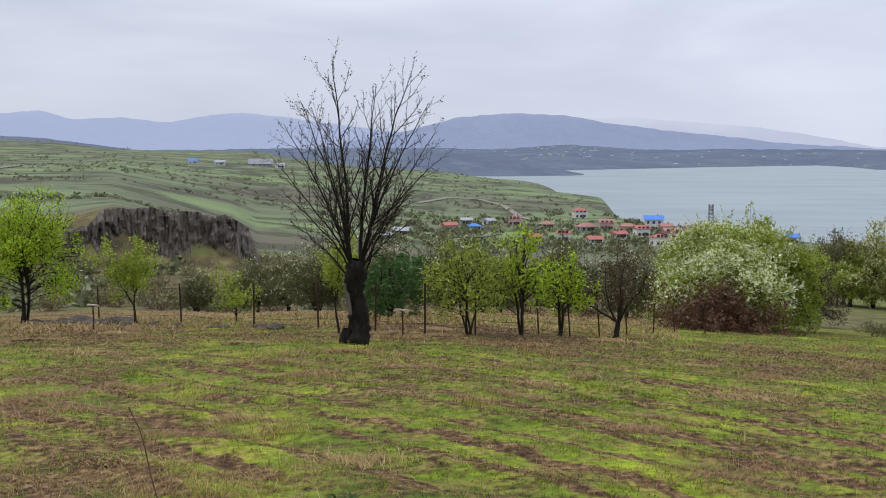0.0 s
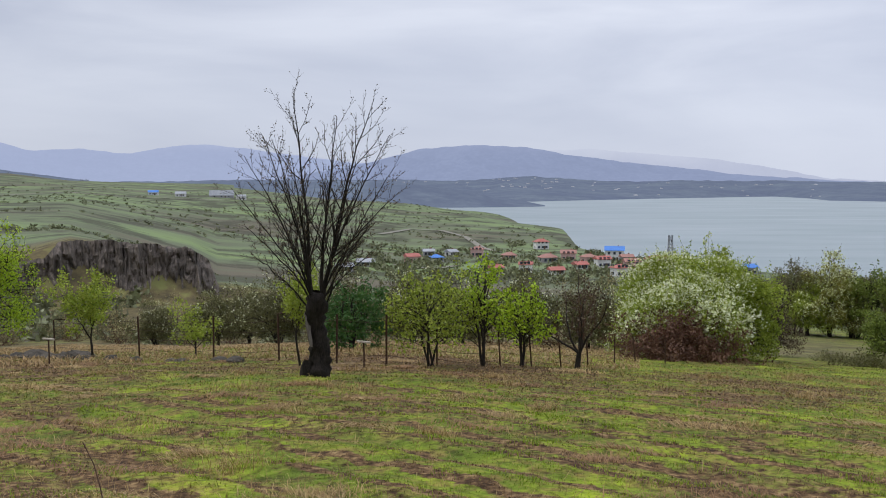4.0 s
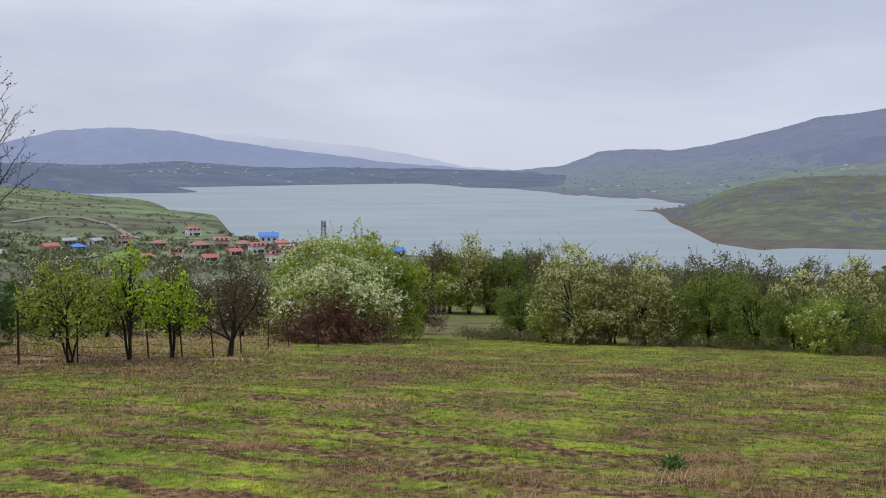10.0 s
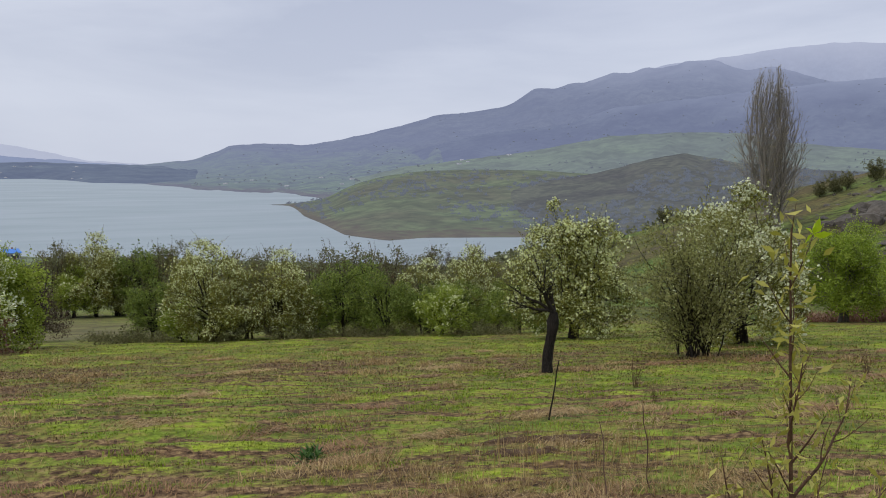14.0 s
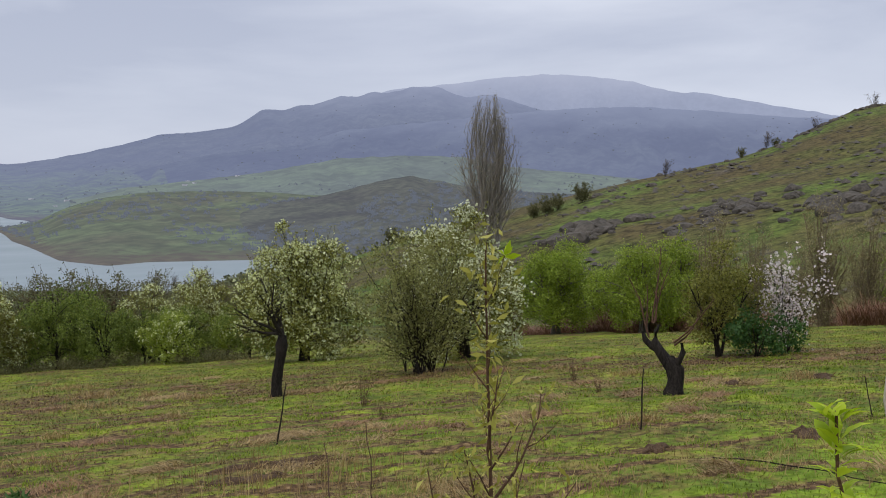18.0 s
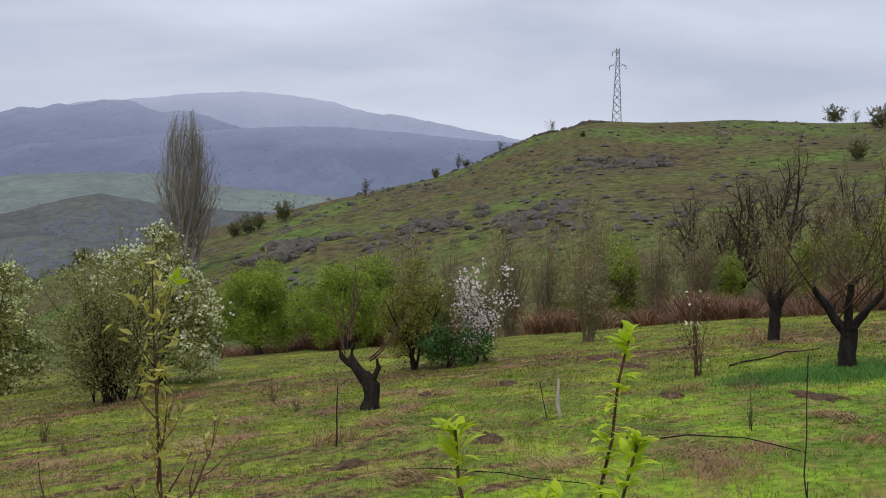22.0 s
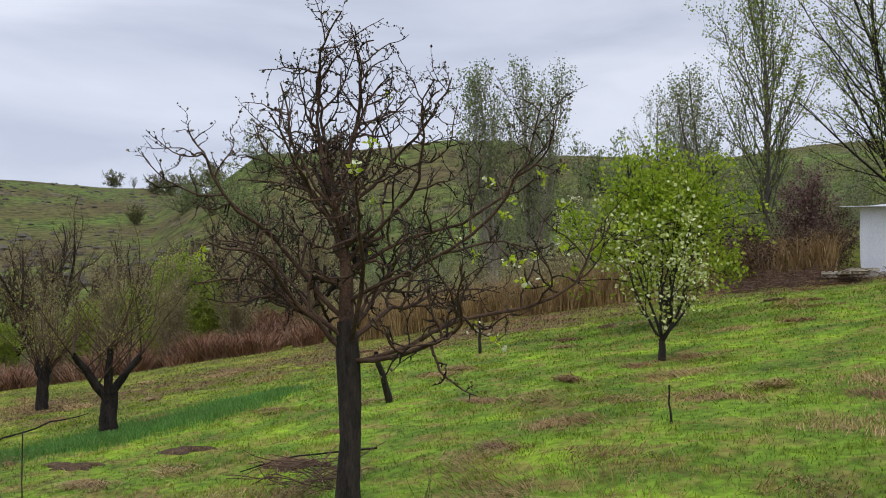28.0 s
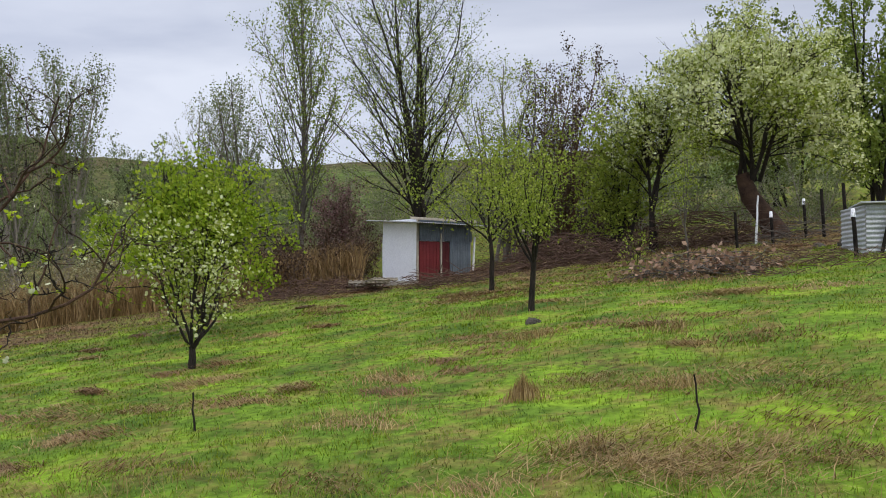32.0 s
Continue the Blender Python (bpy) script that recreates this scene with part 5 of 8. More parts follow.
def orchard_tree(name, label, x, y, height, width, clear, limbs, r, bark, seed, **dressing):
    rng = np.random.default_rng(seed)
    ob = plant(name, label, "tree", spot(x, y), group="orchard trees")
    if dressing.get("leaf_density", 0) > 60:
        k = dressing["leaf_density"]
        return lush(ob, rng, height, width, int(20 + 7 * width * height**0.5), bark, dressing["leaf"], dressing["leaf_size"], k / 340, dressing.get("flower"), dressing.get("flower_size", 0.1), dressing.get("flower_density", 0) / 20, stems=4, clear=max(0.12, clear / height), size=0.12, spray=4.0)
    sets = fruit_tree(rng, height, clear, limbs, 42, r * 0.68)
    return dress(ob, rng, *fitted(sets, height, width), bark, **dressing)


LIME = dict(jitter=0.12, leaf=MAT_LEAF_LIME, leaf_size=0.095, leaf_density=63, sides=(7, 5, 4, 3))
orchard_tree("plum_tree", "small tree in yellow-green leaf with several dark stems", 0.73, 25.1, 2.6, 2.6, 0.22, 6, 0.07, MAT_BARK, 41, leaf=MAT_LEAF_LIME2, leaf_size=0.085, leaf_density=64)
orchard_tree("plum_tree", "slim tree in bright lime-green leaf beside the fence", 2.17, 25.9, 3.15, 1.7, 0.55, 5, 0.075, MAT_BARK, 42, **LIME)
orchard_tree("plum_tree", "small lime-green tree with a dark forked stem", 3.36, 26.7, 2.5, 1.9, 0.4, 5, 0.07, MAT_BARK, 43, **LIME)
orchard_tree("bare_tree", "bare grey-brown tree with a round crown of fine twigs", 5.1, 27.7, 3.2, 3.0, 0.5, 7, 0.11, MAT_BARK, 44, leaf=MAT_BUD, leaf_size=0.067, leaf_density=18.9, twig_bark=MAT_BARK_RED)
orchard_tree("plum_tree", "lime-green tree leafing out near dry stones", -15.46, 35.2, 5.1, 4.2, 0.5, 8, 0.09, MAT_BARK, 45, **LIME)
orchard_tree("plum_tree", "small green tree with a thin forked stem by the fence", -10.19, 31.6, 3.0, 2.2, 0.7, 5, 0.055, MAT_BARK, 46, leaf=MAT_LEAF_LIME2, leaf_size=0.090, leaf_density=54.6)
orchard_tree("plum_tree", "slender young tree in pale green leaf behind the trunk", -2.76, 25.6, 2.9, 1.8, 1.0, 4, 0.04, MAT_BARK, 47, leaf=MAT_LEAF_LIME2, leaf_size=0.084, leaf_density=46.2)
orchard_tree("plum_tree", "low pale green tree beyond the fence", -6.6, 30.5, 2.0, 1.8, 0.4, 5, 0.04, MAT_BARK, 48, leaf=MAT_LEAF_LIME2, leaf_size=0.084, leaf_density=29.4)
orchard_tree("pear_tree", "young pear tree coming into cream blossom on forked stems", 10.73, -9.69, 2.8, 2.6, 0.38, 6, 0.07, MAT_BARK, 49, leaf=MAT_LEAF_LIME2, leaf_size=0.056, leaf_density=24, flower=MAT_PETAL_CREAM, flower_size=0.055, flower_density=9)
orchard_tree("green_tree", "broad tree in fresh bright green leaf", 15.3, -13.9, 3.8, 3.7, 0.6, 8, 0.09, MAT_BARK, 50, leaf=MAT_LEAF_GRASS, leaf_size=0.090, leaf_density=88.2)
orchard_tree("pear_tree", "leaning young tree with dark stem and opening leaf buds", 7.7, -13.9, 3.0, 2.2, 0.8, 7, 0.065, MAT_BARK, 51, leaf=MAT_LEAF_LIME2, leaf_size=0.050, leaf_density=50.4)
orchard_tree("pear_tree", "young fruit tree with small green leaves before the shed", 10.88, -17.87, 3.2, 3.0, 1.1, 7, 0.07, MAT_BARK, 52, leaf=MAT_LEAF_LIME2, leaf_size=0.062, leaf_density=33.6)
orchard_tree("grey_sapling", "thin grey young tree with few leaves near the brush", 7.75, -21.0, 3.2, 1.8, 1.0, 4, 0.035, MAT_BARK_GREY, 53, leaf=MAT_LEAF_LIME2, leaf_size=0.056, leaf_density=16.8)


def crooked_tree():
    rng = np.random.default_rng(61)
    ob = plant("crooked_tree", "stubby dark trunk with a leaning head of budding twigs", "tree", spot(15.67, 12.74))
    z = np.linspace(0, 1.3, 7)
    trunk = np.stack([0.12 * z, 0.03 * np.sin(z * 4), z], -1)
    part("trunk", tubes_mesh("trunk", [(trunk, np.array([0.135, 0.115, 0.12, 0.115, 0.12, 0.13, 0.08]))], 10, 0.05, 9), MAT_CHAR, ob)
    main = []
    for dx, dy, dz, ln in ((-0.75, 0.5, 0.9, 1.3), (-0.6, 0.6, 0.6, 1.2), (0.1, 0.1, 1, 0.8), (-0.3, 0.2, 1, 1.3), (-0.9, 0.6, 0.25, 1.0), (-0.5, 0.2, 0.8, 1.1)):
        p = shoot_path(trunk[-1], (dx, dy, dz), ln, 7, rng, 0.12, 0.05)
        main.append((p, np.linspace(0.045, 0.01, len(p))))
    second = [b for m in main for b in fork(m, 6, 0.2, 0.97, 42, 0.4, 5, rng, 0.14, 0.06)]
    fine = [b for m in second for b in fork(m, 4, 0.2, 0.97, 42, 0.4, 4, rng, 0.14, 0.06)]
    dress(ob, rng, [], main, second, fine, MAT_BARK, leaf=MAT_LEAF_OLIVE, leaf_size=0.05, leaf_density=16, flower=MAT_PETAL_CREAM, flower_size=0.055, flower_density=5)


crooked_tree()


def bush(name, label, x, y, height, width, stems, seed, bark=MAT_BARK, places=(), twigs=5, dome=False, **dressing):
    rng = np.random.default_rng(seed)
    ob = plant(name, label, "shrub", spot(x, y))
    if dome and dressing.get("leaf_density", 0) > 18 and bark is not MAT_BARK_RED:
        lush(ob, rng, height, width, int(18 + 2.4 * width * height), bark, dressing["leaf"], dressing["leaf_size"], min(0.5, dressing["leaf_density"] / 65), dressing.get("flower"), dressing.get("flower_size", 0.1), dressing.get("flower_density", 0) / 24, stems=7, clear=0.03, skirt=0.8, size=0.13)
    else:
        dress(ob, rng, *fitted(shrub(rng, height, width, stems, twigs=twigs, dome=dome), height, width), bark, sides=(6, 4, 3, 3), **dressing)
    if places:
        set_copies(ob, ((x, y, 1.0), *places), rng)
    return ob


# the many-stemmed bush and its blossoming neighbours
bush("hazel_bush", "upright many-stemmed bush with small olive leaves", 21.6, 12.8, 3.9, 3.7, 30, 71, bark=MAT_BARK, leaf=MAT_LEAF_CATKIN2, leaf_size=0.062, leaf_density=30)
WHITE = dict(leaf=MAT_LEAF_OLIVE, leaf_size=0.085, leaf_density=24, flower=MAT_PETAL, flower_size=0.1, flower_density=15)
bush("blackthorn_bush", "bush thick with white blossom", *polar(61.8, 31), 4.7, 4.2, 16, 72, dome=True, **WHITE)
bush("pear_tree_in_flower", "wild pear with white blossom over dark stems", *polar(52.3, 38), 5.6, 4.6, 12, 73, dome=True, leaf=MAT_LEAF_OLIVE, leaf_size=0.085, leaf_density=19, flower=MAT_PETAL_CREAM, flower_size=0.1, flower_density=9)
# the hedge along the lower edge of the field
def hedge_tree(label, seed, height, width, places, **dressing):
    """Low many-stemmed trees with broken round crowns; places: bearing, distance, top's angle."""
    rng = np.random.default_rng(seed)
    ob = plant("hedge_tree", label, "tree", (0, 0, 0))
    lush(ob, rng, height, width * 1.1, 52, MAT_BARK, stems=6, clear=0.03, size=0.12, skirt=0.75, **dressing)
    rows = []
    for az, r, el in places:
        g = ground_at(az, r)
        rows.append((g.x, g.y, max(0.35, (EYE + r * math.tan(radians(el)) - g.z) / height) * (1.32 if r > 75 else 1.07)))
    set_copies(ob, rows, rng)


hedge_tree("dark-stemmed hedge tree with cream blossom over olive leaf", 74, 4.6, 3.9, [(31.0, 45, -5.0), (34.9, 46, -4.7), (30.2, 49, -4.5), (43.6, 50, -5.2), (46.2, 52, -4.6), (24.4, 140, -5.0)], leaf=MAT_LEAF_OLIVE, leaf_size=0.1, fill=0.36, flower=MAT_PETAL_CREAM, flower_size=0.085, bloom=0.34, twig_bark=MAT_BARK_RED)
hedge_tree("round hedge tree in fresh green leaf", 75, 4.2, 4.0, [(38.6, 47, -5.3), (41.0, 46, -6.0), (27.6, 50, -6.0), (45.4, 46, -6.4), (43.2, 47, -6.8), (49.0, 46, -6.5), (36.8, 50, -6.2), (26.6, 142, -5.2)], leaf=MAT_LEAF_GREEN, leaf_size=0.105, fill=0.38)
hedge_tree("bright yellow-green hedge tree with a little blossom", 76, 3.6, 3.4, [(44.4, 44, -6.6), (29.2, 46, -6.4), (39.8, 55, -5.2), (23.2, 138, -5.2), (47.8, 50, -6.0), (50.4, 47, -6.4)], leaf=MAT_LEAF_LIME2, leaf_size=0.1, fill=0.46, flower=MAT_PETAL_CREAM, flower_size=0.1, bloom=0.12)
hedge_tree("grey-brown nearly leafless hedge tree", 77, 4.4, 4.2, [(32.9, 47, -5.8), (37.0, 52, -5.8), (29.0, 54, -4.9), (40.2, 58, -5.2), (34.0, 58, -5.2), (25.5, 143, -5.0), (47.0, 56, -5.4), (51.0, 54, -5.6), (22.2, 140, -4.9), (22.9, 144, -4.9), (25.9, 146, -4.7), (28.2, 142, -4.8), (31.6, 90, -5.0), (33.4, 100, -4.8), (36.2, 94, -5.1), (38.4, 90, -4.7), (41.0, 92, -5.2), (43.4, 96, -5.0), (46.6, 90, -4.8), (48.8, 84, -5.4)], leaf=MAT_LEAF_OLIVE2, leaf_size=0.085, fill=0.26, twig_bark=MAT_BARK_RED)
hedge_tree("dark leafless tree behind the white blossom", 78, 5.2, 4.6, [(20.6, 60, -5.2), (19.6, 64, -5.0), (18.9, 68, -5.3)], leaf=MAT_BUD, leaf_size=0.08, fill=0.34)
bush("bramble_bush", "low brown bramble along the hedge's foot", *polar(26.6, 47.5), 0.75, 4.0, 26, 79, places=[(*polar(25.0, 51), 0.8), (*polar(31.5, 45), 0.8), (*polar(36.2, 45), 0.9), (*polar(39.6, 45), 0.8), (*polar(47.0, 44), 0.9), (*polar(42.2, 45), 0.7)], bark=MAT_BARK_RED, dome=True, leaf=MAT_LEAF_OLIVE2, leaf_size=0.08, leaf_density=16)
# the great white bush with brambles under it
bush("blackthorn_bush", "wide mound of white blossom and young leaf", *polar(16.6, 43.5), 4.7, 6.8, 34, 78, dome=True, leaf=MAT_LEAF_LIME2, leaf_size=0.1, leaf_density=24, flower=MAT_PETAL, flower_size=0.1, flower_density=11)
bush("green_bush", "yellow-green bush beside the white blossom", *polar(18.9, 45.5), 5.2, 5.0, 24, 79, dome=True, leaf=MAT_LEAF_LIME2, leaf_size=0.112, leaf_density=42)
bush("bramble_bush", "red-brown bramble thicket under the blossom", *polar(16.2, 40.0), 2.3, 6.0, 60, 80, bark=MAT_BARK_RED, dome=True, leaf=MAT_LEAF_RED, leaf_size=0.101, leaf_density=24)
bush("green_bush", "dark green leafy bush", -1.9, 34.0, 2.6, 3.0, 16, 81, dome=True, leaf=MAT_LEAF_DEEP, leaf_size=0.123, leaf_density=50.4)
# the wood's edge beyond the fence
bush("thicket_bush", "grey-green thicket bush with some white blossom", *polar(-7.5, 62), 4.2, 5.0, 16, 82, places=[(*polar(-11.0, 66), 0.9), (*polar(-4.0, 60), 1.1), (*polar(-9.2, 75), 1.0), (*polar(0.5, 52), 1.0), (*polar(3.5, 54), 0.9), (*polar(7.2, 56), 1.0), (*polar(11.0, 55), 1.0), (*polar(-14.5, 80), 0.9)], dome=True, leaf=MAT_LEAF_OLIVE2, leaf_size=0.11, leaf_density=20, flower=MAT_PETAL, flower_size=0.09, flower_density=0.7)
bush("thicket_bush", "brown leafless thicket bush in the gully", *polar(-5.5, 70), 4.2, 5.5, 16, 83, places=[(*polar(-16.5, 95), 1.2), (*polar(-13.0, 92), 1.2), (*polar(-19.0, 100), 1.0), (*polar(-2.0, 66), 1.0), (*polar(1.8, 60), 1.0), (*polar(5.2, 60), 1.0), (*polar(9.0, 62), 1.1), (*polar(13.0, 58), 1.1), (*polar(-22.5, 100), 1.0), (*polar(-10.3, 100), 1.2)], bark=MAT_BARK_RED, dome=True, leaf=MAT_LEAF_CATKIN, leaf_size=0.112, leaf_density=8.4)
# the gully under the rocky hill
bush("willow_bush", "yellow-green willow bush in the gully", *polar(67.0, 52), 5.6, 4.8, 24, 84, places=[(*polar(a, r), k) for a, r, k in ((72.4, 50, 0.95), (74.6, 55, 1.1), (87.4, 52, 1.15), (70.2, 58, 0.9), (77.3, 57, 0.8), (94.0, 54, 0.7), (104.5, 46, 1.0), (99.5, 52, 0.85))], bark=MAT_BARK_GREY, dome=True, leaf=MAT_LEAF_GRASS2, leaf_size=0.101, leaf_density=30)
bush("poplar_shoots", "stand of pale feathery upright poplar shoots", *polar(76.2, 51), 7.3, 3.0, 24, 85, places=[(*polar(82.0, 49), 1.0), (*polar(78.6, 55), 0.95), (*polar(86.8, 46), 1.0), (*polar(80.6, 52), 0.8), (*polar(88.6, 52), 0.95), (*polar(64.8, 60), 0.7), (*polar(93.0, 50), 0.95), (*polar(84.2, 47), 0.85), (*polar(90.6, 47), 0.9), (*polar(97.0, 46), 0.85), (*polar(103.5, 43), 0.85), (*polar(100.3, 45), 0.9), (*polar(73.6, 57), 0.8), (*polar(107.0, 44), 0.9), (*polar(111.5, 42), 1.0)], bark=MAT_BARK_PALE, leaf=MAT_LEAF_CATKIN, leaf_size=0.07, leaf_density=16)
def bare_crowns():
    """Broad dark trees, leafless, with a spreading net of boughs."""
    rng = np.random.default_rng(86)
    ob = plant("bare_thicket", "tall dark leafless tree with spreading boughs at the gully", "tree", (0, 0, 0))
    sets = fruit_tree(rng, 8.6, 1.3, 9, 52, 0.26, twigs=8, wobble=0.15, lift=0.05)
    dress(ob, rng, *fitted(sets, 8.6, 7.4), MAT_BARK, leaf=MAT_LEAF_OLIVE2, leaf_size=0.08, leaf_density=5, twig_bark=MAT_BARK_APPLE, sides=(8, 6, 4, 3))
    set_copies(ob, [(*polar(a, r), k) for a, r, k in ((95.2, 56, 1.0), (97.4, 58, 1.1), (92.6, 61, 0.8), (104.0, 50, 0.8), (101.0, 54, 0.85), (110.0, 50, 0.9), (106.0, 54, 0.9))], rng)


bare_crowns()
bush("almond_bush", "green bush with olive young leaves", 24.9, 5.9, 2.9, 2.6, 14, 87, dome=True, leaf=MAT_LEAF_OLIVE, leaf_size=0.062, leaf_density=29.4)
bush("almond_tree", "spray of pale pink almond blossom on thin stems", 25.3, 4.3, 2.9, 1.9, 8, 88, leaf=MAT_LEAF_GREEN, leaf_size=0.056, leaf_density=4.2, flower=MAT_PETAL_PINK, flower_size=0.075, flower_density=15)
bush("green_bush", "low bright green bush", 24.4, 4.9, 1.3, 2.0, 16, 89, dome=True, leaf=MAT_LEAF_DEEP, leaf_size=0.078, leaf_density=46.2)
bush("gorse_bush", "brown upright bush with olive tips", *polar(86.8, 31.5), 3.6, 2.2, 22, 90, bark=MAT_BARK_PALE, leaf=MAT_LEAF_CATKIN, leaf_size=0.056, leaf_density=16.8)
bush("plum_sapling", "thin sapling of bare rods with a few white blossoms", 16.9, -0.96, 1.75, 0.9, 9, 91, twigs=2, bark=MAT_BARK_RED, leaf=MAT_BUD, leaf_size=0.034, leaf_density=16.8, flower=MAT_PETAL, flower_size=0.06, flower_density=2.04)
# trees round the shed
bush("bramble_bush", "dark brown bramble thicket beside the shed", *polar(139.5, 36), 2.6, 5.0, 34, 92, places=[(*polar(136.5, 34), 0.85), (*polar(151.5, 34), 0.7), (*polar(156.0, 33), 0.8)], bark=MAT_BARK_RED, dome=True, leaf=MAT_LEAF_RED2, leaf_size=0.078, leaf_density=21)
bush("brown_scrub", "yellow-brown reedy scrub at the field's edge", *polar(127.5, 36), 2.6, 5.0, 40, 93, places=[(*polar(123.5, 35), 0.9), (*polar(131.5, 34), 0.9), (*polar(119.0, 36), 0.9), (*polar(115, 38), 0.9)], bark=MAT_BARK_PALE, leaf=MAT_LEAF_CATKIN, leaf_size=0.067, leaf_density=12.6)
bush("white_bush", "silvery white blossoming bush", *polar(127.5, 42), 3.6, 3.4, 14, 94, dome=True, leaf=MAT_LEAF_OLIVE2, leaf_size=0.078, leaf_density=21, flower=MAT_PETAL, flower_size=0.08, flower_density=17)
bush("pink_bush", "dusky pink flowering bush behind the thicket", *polar(139.7, 41), 4.2, 2.4, 14, 95, bark=MAT_BARK_RED, leaf=MAT_LEAF_RED2, leaf_size=0.078, leaf_density=8.4, flower=MAT_PETAL_DUSK, flower_size=0.09, flower_density=15.3)
bush("brown_tree", "tall brown tree with bare shoots above its crown", *polar(152.6, 33), 7.6, 4.6, 14, 96, bark=MAT_BARK_RED, leaf=MAT_BUD, leaf_size=0.078, leaf_density=25.2)
bush("hillside_bush", "grey-green scrub below the crest", *polar(130.5, 80), 6.0, 7.0, 16, 97, places=[(*polar(128.0, 95), 1.1), (*polar(133.5, 90), 1.0), (*polar(126.0, 80), 0.9), (*polar(122.5, 62), 0.8), (*polar(118.0, 60), 0.8), (*polar(114.0, 66), 0.9), (*polar(110.5, 70), 0.9), (*polar(107.5, 84), 1.0), (*polar(105.5, 105), 1.0), (*polar(103.8, 125), 1.0), (*polar(108.5, 112), 1.0), (*polar(112.0, 110), 0.8), (*polar(137.0, 70), 0.8)], dome=True, leaf=MAT_LEAF_OLIVE3, leaf_size=0.17, leaf_density=10)
bush("scrub_bush", "grey-brown leafless scrub behind the field", *polar(129.0, 44), 3.6, 4.6, 18, 98, places=[(*polar(a, r), s) for a, r, s in ((126.5, 48, 1.1), (131.5, 50, 1.2), (135.5, 46, 1.0), (138.0, 50, 1.1), (141.0, 44, 0.9), (142.5, 52, 1.2), (146.5, 46, 0.9), (148.5, 52, 1.1), (151.0, 44, 0.9), (154.0, 50, 1.1), (157.5, 42, 1.0), (160.0, 46, 1.1), (163.0, 38, 0.9), (118.5, 48, 1.0), (121.5, 52, 1.1), (115.0, 50, 1.0), (133.0, 62, 1.3), (139.0, 64, 1.3), (145.0, 66, 1.4), (128.0, 66, 1.3), (123.5, 60, 1.2), (152.0, 62, 1.3), (112.0, 54, 1.0), (109.0, 56, 1.0), (166.5, 36, 0.8))], bark=MAT_BARK_ASH, dome=True, leaf=MAT_LEAF_OLIVE3, leaf_size=0.085, leaf_density=14)


def tall_tree(name, label, az, r, height, width, stems, seed, bark, **dressing):
    rng = np.random.default_rng(seed)
    ob = plant(name, label, "tree", ground_at(az, r))
    sets = shrub(rng, height, width, stems, wobble=0.07, lift=0.05, twigs=8)
    sets = fitted(sets, height, width)
    main = [(p, np.linspace(0.0085 * height, 0.0015 * height, len(p))) for p, _ in sets[1]]
    return dress(ob, rng, [], main, sets[2], sets[3], bark, sides=(6, 6, 4, 3), **dressing)


def spire_tree(name, label, az, r, height, width, leaders, seed, bark, twig, angle=24, count=34, lift=0.10, taper=0.0, **dressing):
    """Upright trees: one or more leaders clothed with rising branches, widest at mid-height."""
    rng = np.random.default_rng(seed)
    ob = plant(name, label, "tree", ground_at(az, r))
    stem = []
    for k in range(leaders):
        a, lean = rng.uniform(0, 6.28), (0.0 if leaders == 1 else rng.uniform(0.06, 0.16))
        p = shoot_path((rng.normal() * 0.12, rng.normal() * 0.12, 0), (lean * math.cos(a), lean * math.sin(a), 1), height * (1.0 if k == 0 else rng.uniform(0.75, 0.97)), 14, rng, 0.035, 0.02)
        stem.append((p, np.linspace(0.011 * height, 0.0016 * height, len(p))))
    main = []
    for m in stem:
        for b in fork(m, count, 0.10, 0.97, angle, 0.30, 8, rng, 0.07, lift, thin=0.42):
            f = b[0][0][2] / height
            k = 0.3 + 0.95 * math.sin(math.pi * min(1.0, (f + 0.16) * 0.9)) ** 0.8
            k = min(k, max(0.08, (height * 0.99 - b[0][0][2]) / max(0.1, b[0][-1][2] - b[0][0][2])))
            main.append((b[0][0] + (b[0] - b[0][0]) * k, b[1]))
    second = [b for m in main for b in fork(m, 6, 0.15, 0.98, 26, 0.4, 4, rng, 0.09, lift, thin=0.6)]
    fine = [b for m in second for b in fork(m, 3, 0.2, 1.0, 28, 0.5, 3, rng, 0.1, lift, thin=0.7)]
    sets = (stem, main, second, fine)
    if taper:  # the leaders close together again towards the top
        pinch = lambda p: p * np.stack([1.3 - taper * p[:, 2] / height] * 2 + [np.ones(len(p))], -1)
        sets = tuple([(pinch(p), r) for p, r in b] for b in sets)
    stem, main, second, fine = fitted(sets, height, width)
    for m in stem:
        part("trunk", tubes_mesh("trunk", [m], 7, 0.01 * height * 0.1), bark, ob)
    return dress(ob, rng, [], main, second, fine, bark, sides=(6, 4, 3, 3), twig_bark=twig, **dressing)


spire_tree("poplar_tree", "slender poplar just coming into grey-green leaf", 122.4, 40, 10.6, 3.4, 2, 101, MAT_BARK_ASH, MAT_BARK_ASH, 28, 26, leaf=MAT_LEAF_OLIVE3, leaf_size=0.09, leaf_density=16, jitter=0.14)
spire_tree("poplar_tree", "slender twin poplar just coming into grey-green leaf", 124.3, 40, 10.5, 3.5, 2, 102, MAT_BARK_ASH, MAT_BARK_ASH, 28, 26, leaf=MAT_LEAF_OLIVE3, leaf_size=0.09, leaf_density=16, jitter=0.14)
spire_tree("poplar_tree", "tall single poplar with fresh green leaf", 137.3, 44, 13.6, 4.6, 1, 103, MAT_BARK_GREY, MAT_BARK_GREY, 30, 44, leaf=MAT_LEAF_GREEN2, leaf_size=0.1, leaf_density=14, jitter=0.14)
